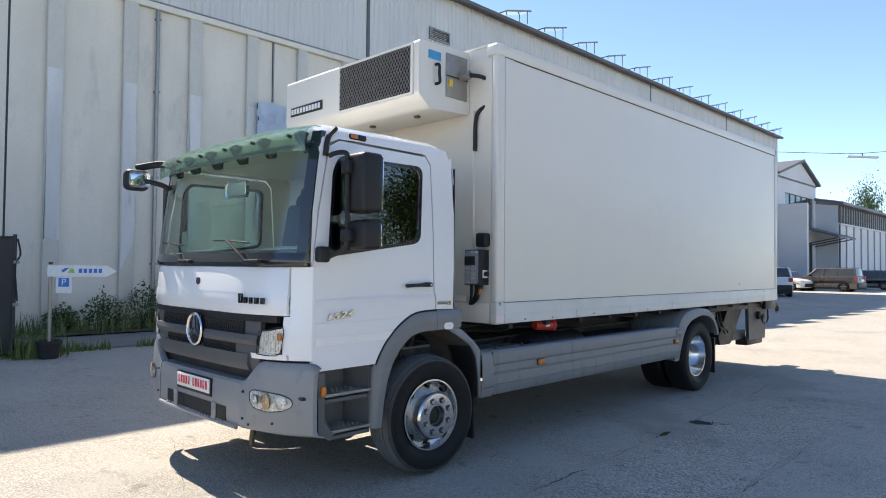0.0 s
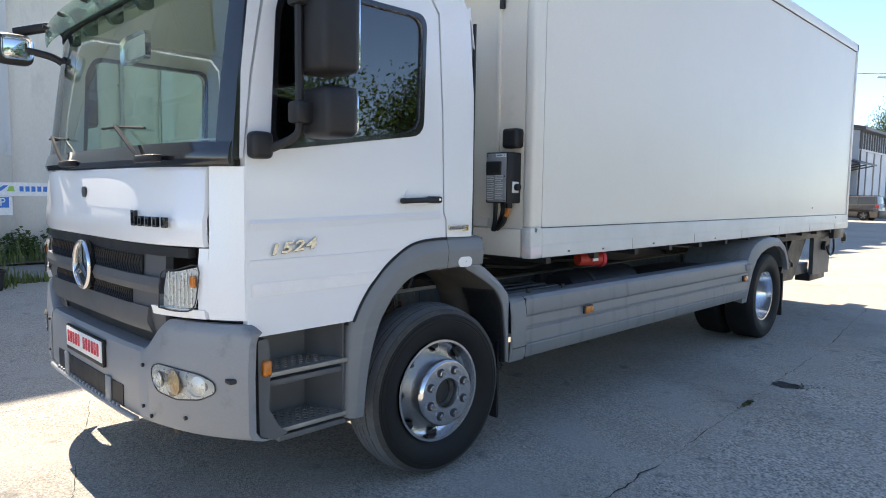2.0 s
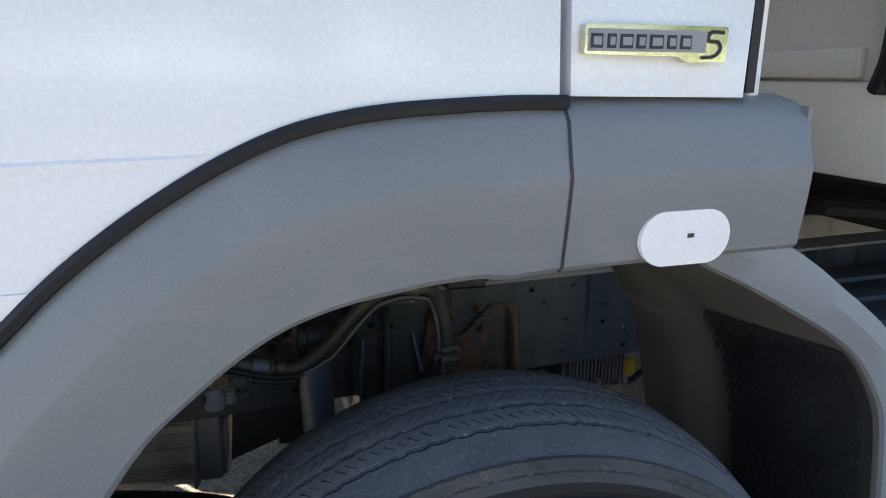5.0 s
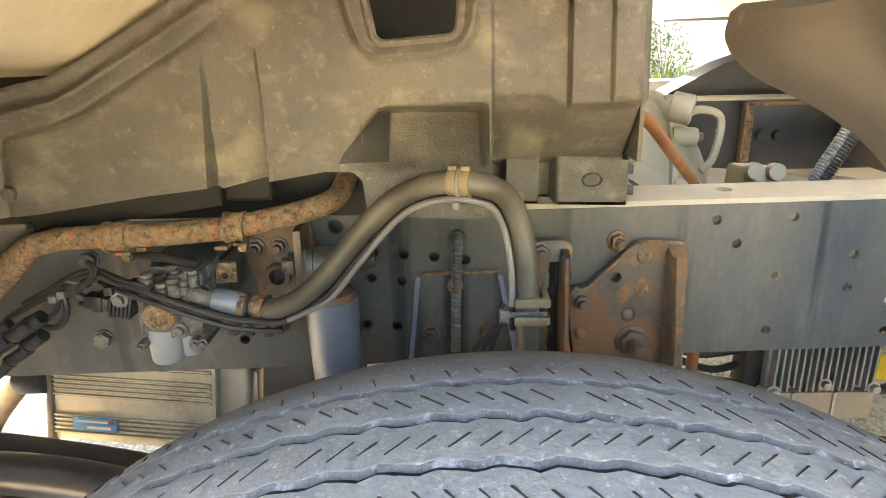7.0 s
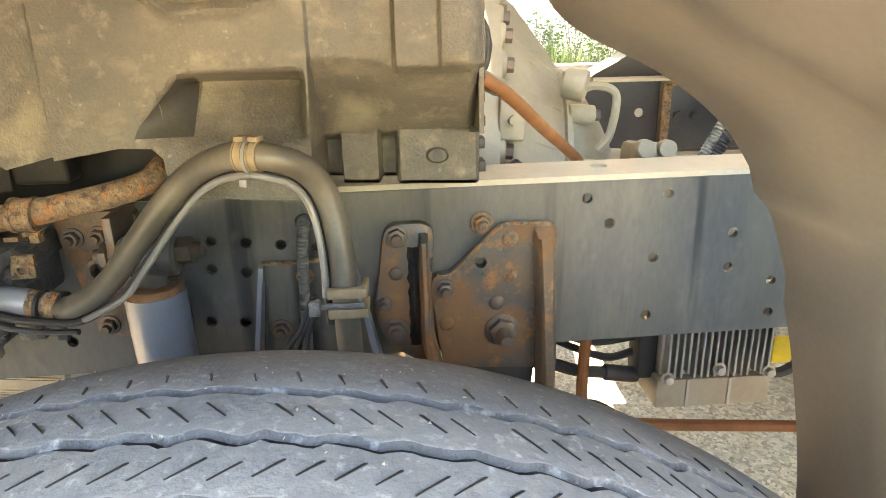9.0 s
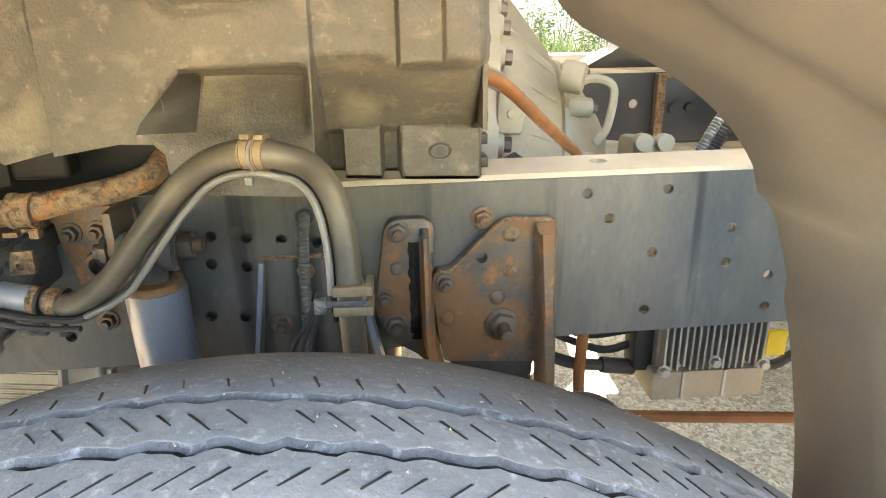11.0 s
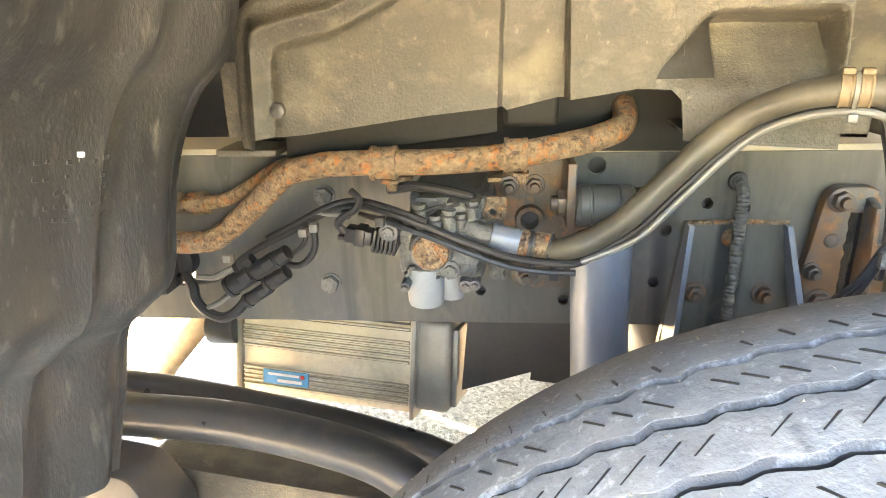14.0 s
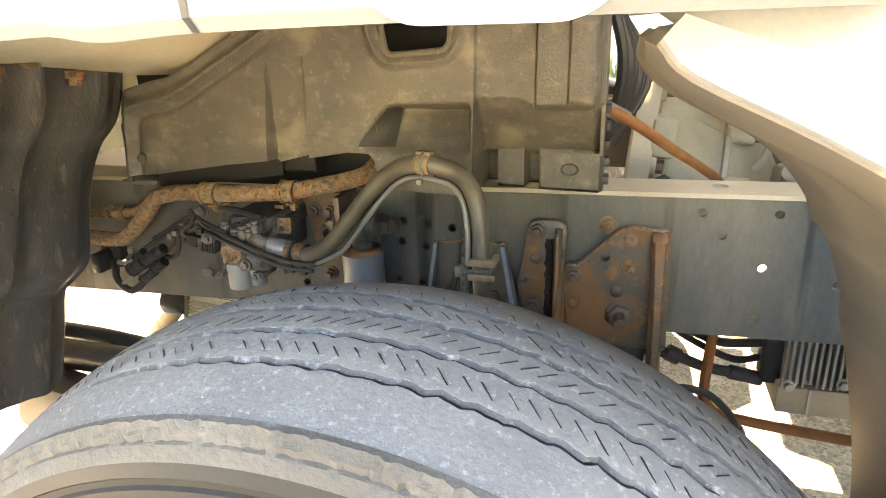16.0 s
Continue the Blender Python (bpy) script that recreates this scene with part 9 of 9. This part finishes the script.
# ---- parked cars ----
def car(name, label, paint, length, height, back=0.93):
    """Nose to -x, tail to +x, standing on z = 0; back: where the roof ends, as a share of the length."""
    t = thing(name, label, "car", "parked cars")
    h, L, W, R = height, length, 0.89, 0.37
    ax, bx = (0.195 - 0.5) * L, (0.795 - 0.5) * L

    def arch(cx):
        return [(cx + R * math.cos(radians(a)), 0.33 + R * math.sin(radians(a))) for a in range(-18, 199, 18)]

    low = 0.215
    out = [((0.985 - 0.5) * L, low), ((0.5) * L, 0.34 * h), ((0.492) * L, 0.52 * h), ((0.468) * L, 0.665 * h), ((0.05) * L, 0.645 * h), ((-0.245) * L, 0.625 * h), ((-0.40) * L, 0.565 * h), ((-0.475) * L, 0.50 * h), ((-0.498) * L, 0.42 * h), ((-0.5) * L, 0.27 * h), ((-0.48) * L, low)]
    body = part("body", plate(rounded(out[1:-1], 0.06, 3) + [out[-1]] + arch(ax)[::-1] + arch(bx)[::-1] + [out[0]], "y", -W, W, (), 0.05), paint, t)
    part("underbody", box(-0.44 * L, 0.44 * L, -W + 0.16, W - 0.16, 0.17, 0.50), BLACK, t)

    def ring(x0, x1, w, z, bow):
        return [(x, y, z) for x, y in rounded([(x0, -w * 0.86), (x0 + bow, -w), (x1 - bow, -w), (x1, -w * 0.9), (x1, w * 0.9), (x1 - bow, w), (x0 + bow, w), (x0, w * 0.86)], 0.05, 2)]

    r0, r1, r2 = ring(-0.255 * L, 0.465 * L, W - 0.05, 0.635 * h, 0.12), ring(-0.115 * L, (back - 0.5) * L, W - 0.19, 0.95 * h, 0.10), ring(-0.10 * L, (back - 0.515) * L, W - 0.22, 0.955 * h, 0.10)
    cabin = part("greenhouse", loft([r0, r1], True), GLASSDARK, t, "dark tinted windows")
    roof = loft([[(x, y, z - 0.012) for x, y, z in r1], r1, [(x * 0.985 + 0.003 * L, y * 0.94, z + 0.03) for x, y, z in r1], [(x * 0.8 + 0.03 * L, y * 0.5, z + 0.05) for x, y, z in r1]], True)
    roof.faces.new(roof.verts[-len(r1):])
    part("roof", roof, paint, t)
    for s in (-1, 1):
        for x0, x1, r in ((-0.245, -0.105, 0.03), (-0.01, 0.015, 0.022), (0.20, 0.20, 0.022), (0.455, back - 0.51, 0.055)):
            part("pillar", tube([(x0 * L, s * (W - 0.055), 0.63 * h), (x1 * L, s * (W - 0.19), 0.955 * h)], r, 6, 1), paint, t)
        part("roof_bar", tube([(-0.06 * L, s * (W - 0.26), 0.975 * h), (-0.02 * L, s * (W - 0.26), 1.0 * h), ((back - 0.58) * L, s * (W - 0.26), 1.0 * h), ((back - 0.54) * L, s * (W - 0.26), 0.975 * h)], 0.018, 6, 3), DARK, t)
        part("wing_mirror", box(-0.20 * L, -0.165 * L, min(s * (W - 0.02), s * (W + 0.16)), max(s * (W - 0.02), s * (W + 0.16)), 0.635 * h, 0.72 * h, 0.03), BLACK, t)
        part("door_seam", box(0.005 * L, 0.0085 * L, min(s * W, s * (W + 0.003)), max(s * W, s * (W + 0.003)), 0.30, 0.62 * h), DARK, t)
        for x in (-0.05, 0.155):
            part("door_handle", box(x * L, x * L + 0.16, min(s * W, s * (W + 0.03)), max(s * W, s * (W + 0.03)), 0.56 * h, 0.575 * h, 0.005), BLACK, t)
        part("sill_trim", box(ax + R, bx - R, min(s * (W - 0.01), s * (W + 0.012)), max(s * (W - 0.01), s * (W + 0.012)), 0.20, 0.31, 0.008), BLACK, t)
        part("tail_lamp", box(0.445 * L, 0.496 * L, min(s * (W - 0.22), s * (W + 0.008)), max(s * (W - 0.22), s * (W + 0.008)), 0.50 * h, 0.64 * h, 0.03), RED, t)
        part("headlamp", box(-0.485 * L, -0.425 * L, min(s * (W - 0.30), s * (W + 0.006)), max(s * (W - 0.30), s * (W + 0.006)), 0.435 * h, 0.515 * h, 0.03), SILVER, t)
        for x in (ax, bx):
            turn = pose(x, s * (W + 0.005), 0.33) @ (Matrix.Identity(4) if s < 0 else pose(0, 0, 0, 0, 0, 180))
            w = part("wheel", moved(lathe([(0.001, 0.03), (0.05, 0.02), (0.06, 0.05), (0.19, 0.045), (0.205, 0.01), (0.225, 0.005)], (0, 0), 24), turn), DARK, t)
            part("tyre", moved(lathe([(0.222, 0.005), (0.30, 0.0), (0.33, 0.03), (0.33, 0.19), (0.30, 0.22), (0.22, 0.21)], (0, 0), 28), turn), SIDEWALL, w)
            for k in range(5):
                part("spoke", moved(box(-0.028, 0.028, 0.004, 0.03, 0.03, 0.21, 0.008), turn @ pose(0, 0, 0, 0, 72 * k, 0)), STEEL, w)
    part("rear_bumper", box(0.462 * L, 0.507 * L, -W + 0.02, W - 0.02, 0.22, 0.40 * h, 0.04), BLACK if height > 1.6 else paint, t)
    part("front_grille", box(-0.506 * L, -0.49 * L, -0.55, 0.55, 0.28, 0.36 * h, 0.02), BLACK, t)
    part("plate", box(0.496 * L, 0.503 * L, -0.26, 0.26, 0.45 * h, 0.52 * h), PAPER, t)
    return t


SUVPAINT = mat("brown metallic paint", (0.13, 0.115, 0.105), 0.32, 0.3, None, 3, 1, 200, coat=0.6)
CARWHITE = mat("white car paint", (0.80, 0.80, 0.80), 0.25, 0, None, 3, 1, 200, coat=0.6)
car("parked_car", "brown compact SUV parked across the yard", SUVPAINT, 4.4, 1.68, 0.95).matrix_basis = pose(49.8, 10.1, 0, 0, 0, -94)
car("parked_car", "white SUV parked with its tail to the yard", CARWHITE, 4.4, 1.68, 0.93).matrix_basis = pose(37.4, 9.75, 0, 0, 0, 200)
car("parked_car", "white hatchback parked facing the yard", CARWHITE, 4.25, 1.47, 0.90).matrix_basis = pose(49.6, 12.85, 0, 0, 0, 66)
car("parked_car", "dark estate car parked behind others", GLASSDARK, 4.6, 1.5, 0.95).matrix_basis = pose(57.0, 9.4, 0, 0, 0, -80)


# ---- lamp on a cable ----
lamp = thing("yard_lamp", "flat grey lamp hanging from an overhead cable", "lamp")
part("housing", moved(box(-1.0, 1.0, -0.16, 0.16, -0.08, 0.06, 0.04), pose(50, 7.9, 9.5, 0, 4, -60)), PAPER, lamp)
part("hook", rod((50, 7.9, 9.5), (50, 7.9, 9.75), 0.03, 8), DARK, lamp)
part("cable", tube([(45, 12.2, 9.7), (48, 9.8, 9.72), (50, 7.9, 9.75), (54, 4.0, 10.3), (60, -2, 11.2)], 0.02, 5, 3), DARK, lamp)


# ---- trees ----
def tree(h, r, n, seed):
    rnd = random.Random(seed)
    t = thing("tree", "broadleaf tree in full green leaf at the yard's edge", "tree", "trees round the yard")
    trunk = [tube([(0, 0, 0), (0.1, 0.05, h * 0.25), (0, 0.1, h * 0.6), (0.05, 0, h * 0.85)], 0.035 * h * 0.5, 7, 3)]
    tips = []
    for k in range(16):
        a, z0 = k * 2.4, h * rnd.uniform(0.22, 0.7)
        e = Vector((math.cos(a) * r * rnd.uniform(0.4, 0.95), math.sin(a) * r * rnd.uniform(0.4, 0.95), min(h * 0.97, z0 + h * rnd.uniform(0.1, 0.32))))
        tips.append(e)
        trunk.append(tube([(0, 0, z0), (e.x * 0.5, e.y * 0.5, z0 + (e.z - z0) * 0.6), tuple(e)], 0.012 * h * 0.5, 5, 3))
    part("trunk", join(*trunk), BARK, t)
    verts, faces = [], []
    tips += [Vector((rnd.uniform(-0.4, 0.4) * r, rnd.uniform(-0.4, 0.4) * r, h * rnd.uniform(0.5, 1.0))) for _ in range(14)]
    for i in range(n):
        c = tips[i % len(tips)]
        s = r * 0.36
        p = c + Vector((rnd.gauss(0, s), rnd.gauss(0, s), rnd.gauss(0, s * 0.8)))
        q = Euler((rnd.uniform(0, 6), rnd.uniform(0, 6), rnd.uniform(0, 6))).to_matrix()
        k, w = len(verts), rnd.uniform(0.06, 0.16) * h / 9
        verts += [tuple(p + q @ Vector(v)) for v in ((0, -w, 0), (w * 0.6, 0, 0.02), (0, w, 0), (-w * 0.6, 0, 0.02))]
        faces.append((k, k + 1, k + 2, k + 3))
    me = bpy.data.meshes.new("crown")
    me.from_pydata(verts, [], faces)
    me.materials.append(LEAF)
    o = new("crown", me)
    o.parent = t
    return t


kinds = [tree(8.5, 2.6, 5200, 1), tree(7.0, 2.9, 5200, 2), tree(10.0, 2.8, 5600, 3)]
rnd = random.Random(11)
spots = []
for i in range(34):
    spots.append((i % 3, -18 + i * 2.0 + rnd.uniform(-0.7, 0.7), -17 - rnd.uniform(0, 3.5), rnd.uniform(0, 360), 0.60 + rnd.uniform(-0.12, 0.15)))
spots += [(0, 108.5, 19.6, 40, 0.85)]
for i, (k, x, y, a, s) in enumerate(spots):
    if i < 3:
        kinds[k].matrix_basis = pose(x, y, 0, 0, 0, a) @ Matrix.Scale(s, 4)
    else:
        o = copy_thing(kinds[k], pose(x, y, 0, 0, 0, a))
        o.scale = (s, s, s * 1.9 if x > 100 else s)

hedge_spots = [(rnd.uniform(-22, 54), -15.5 + rnd.uniform(-0.8, 0.8), rnd.uniform(0.4, 1.6), 0) for _ in range(7000)]
tagged(blades(hedge_spots, 9), "tall grass at the far edge of the yard", "grass", kind="stuff")
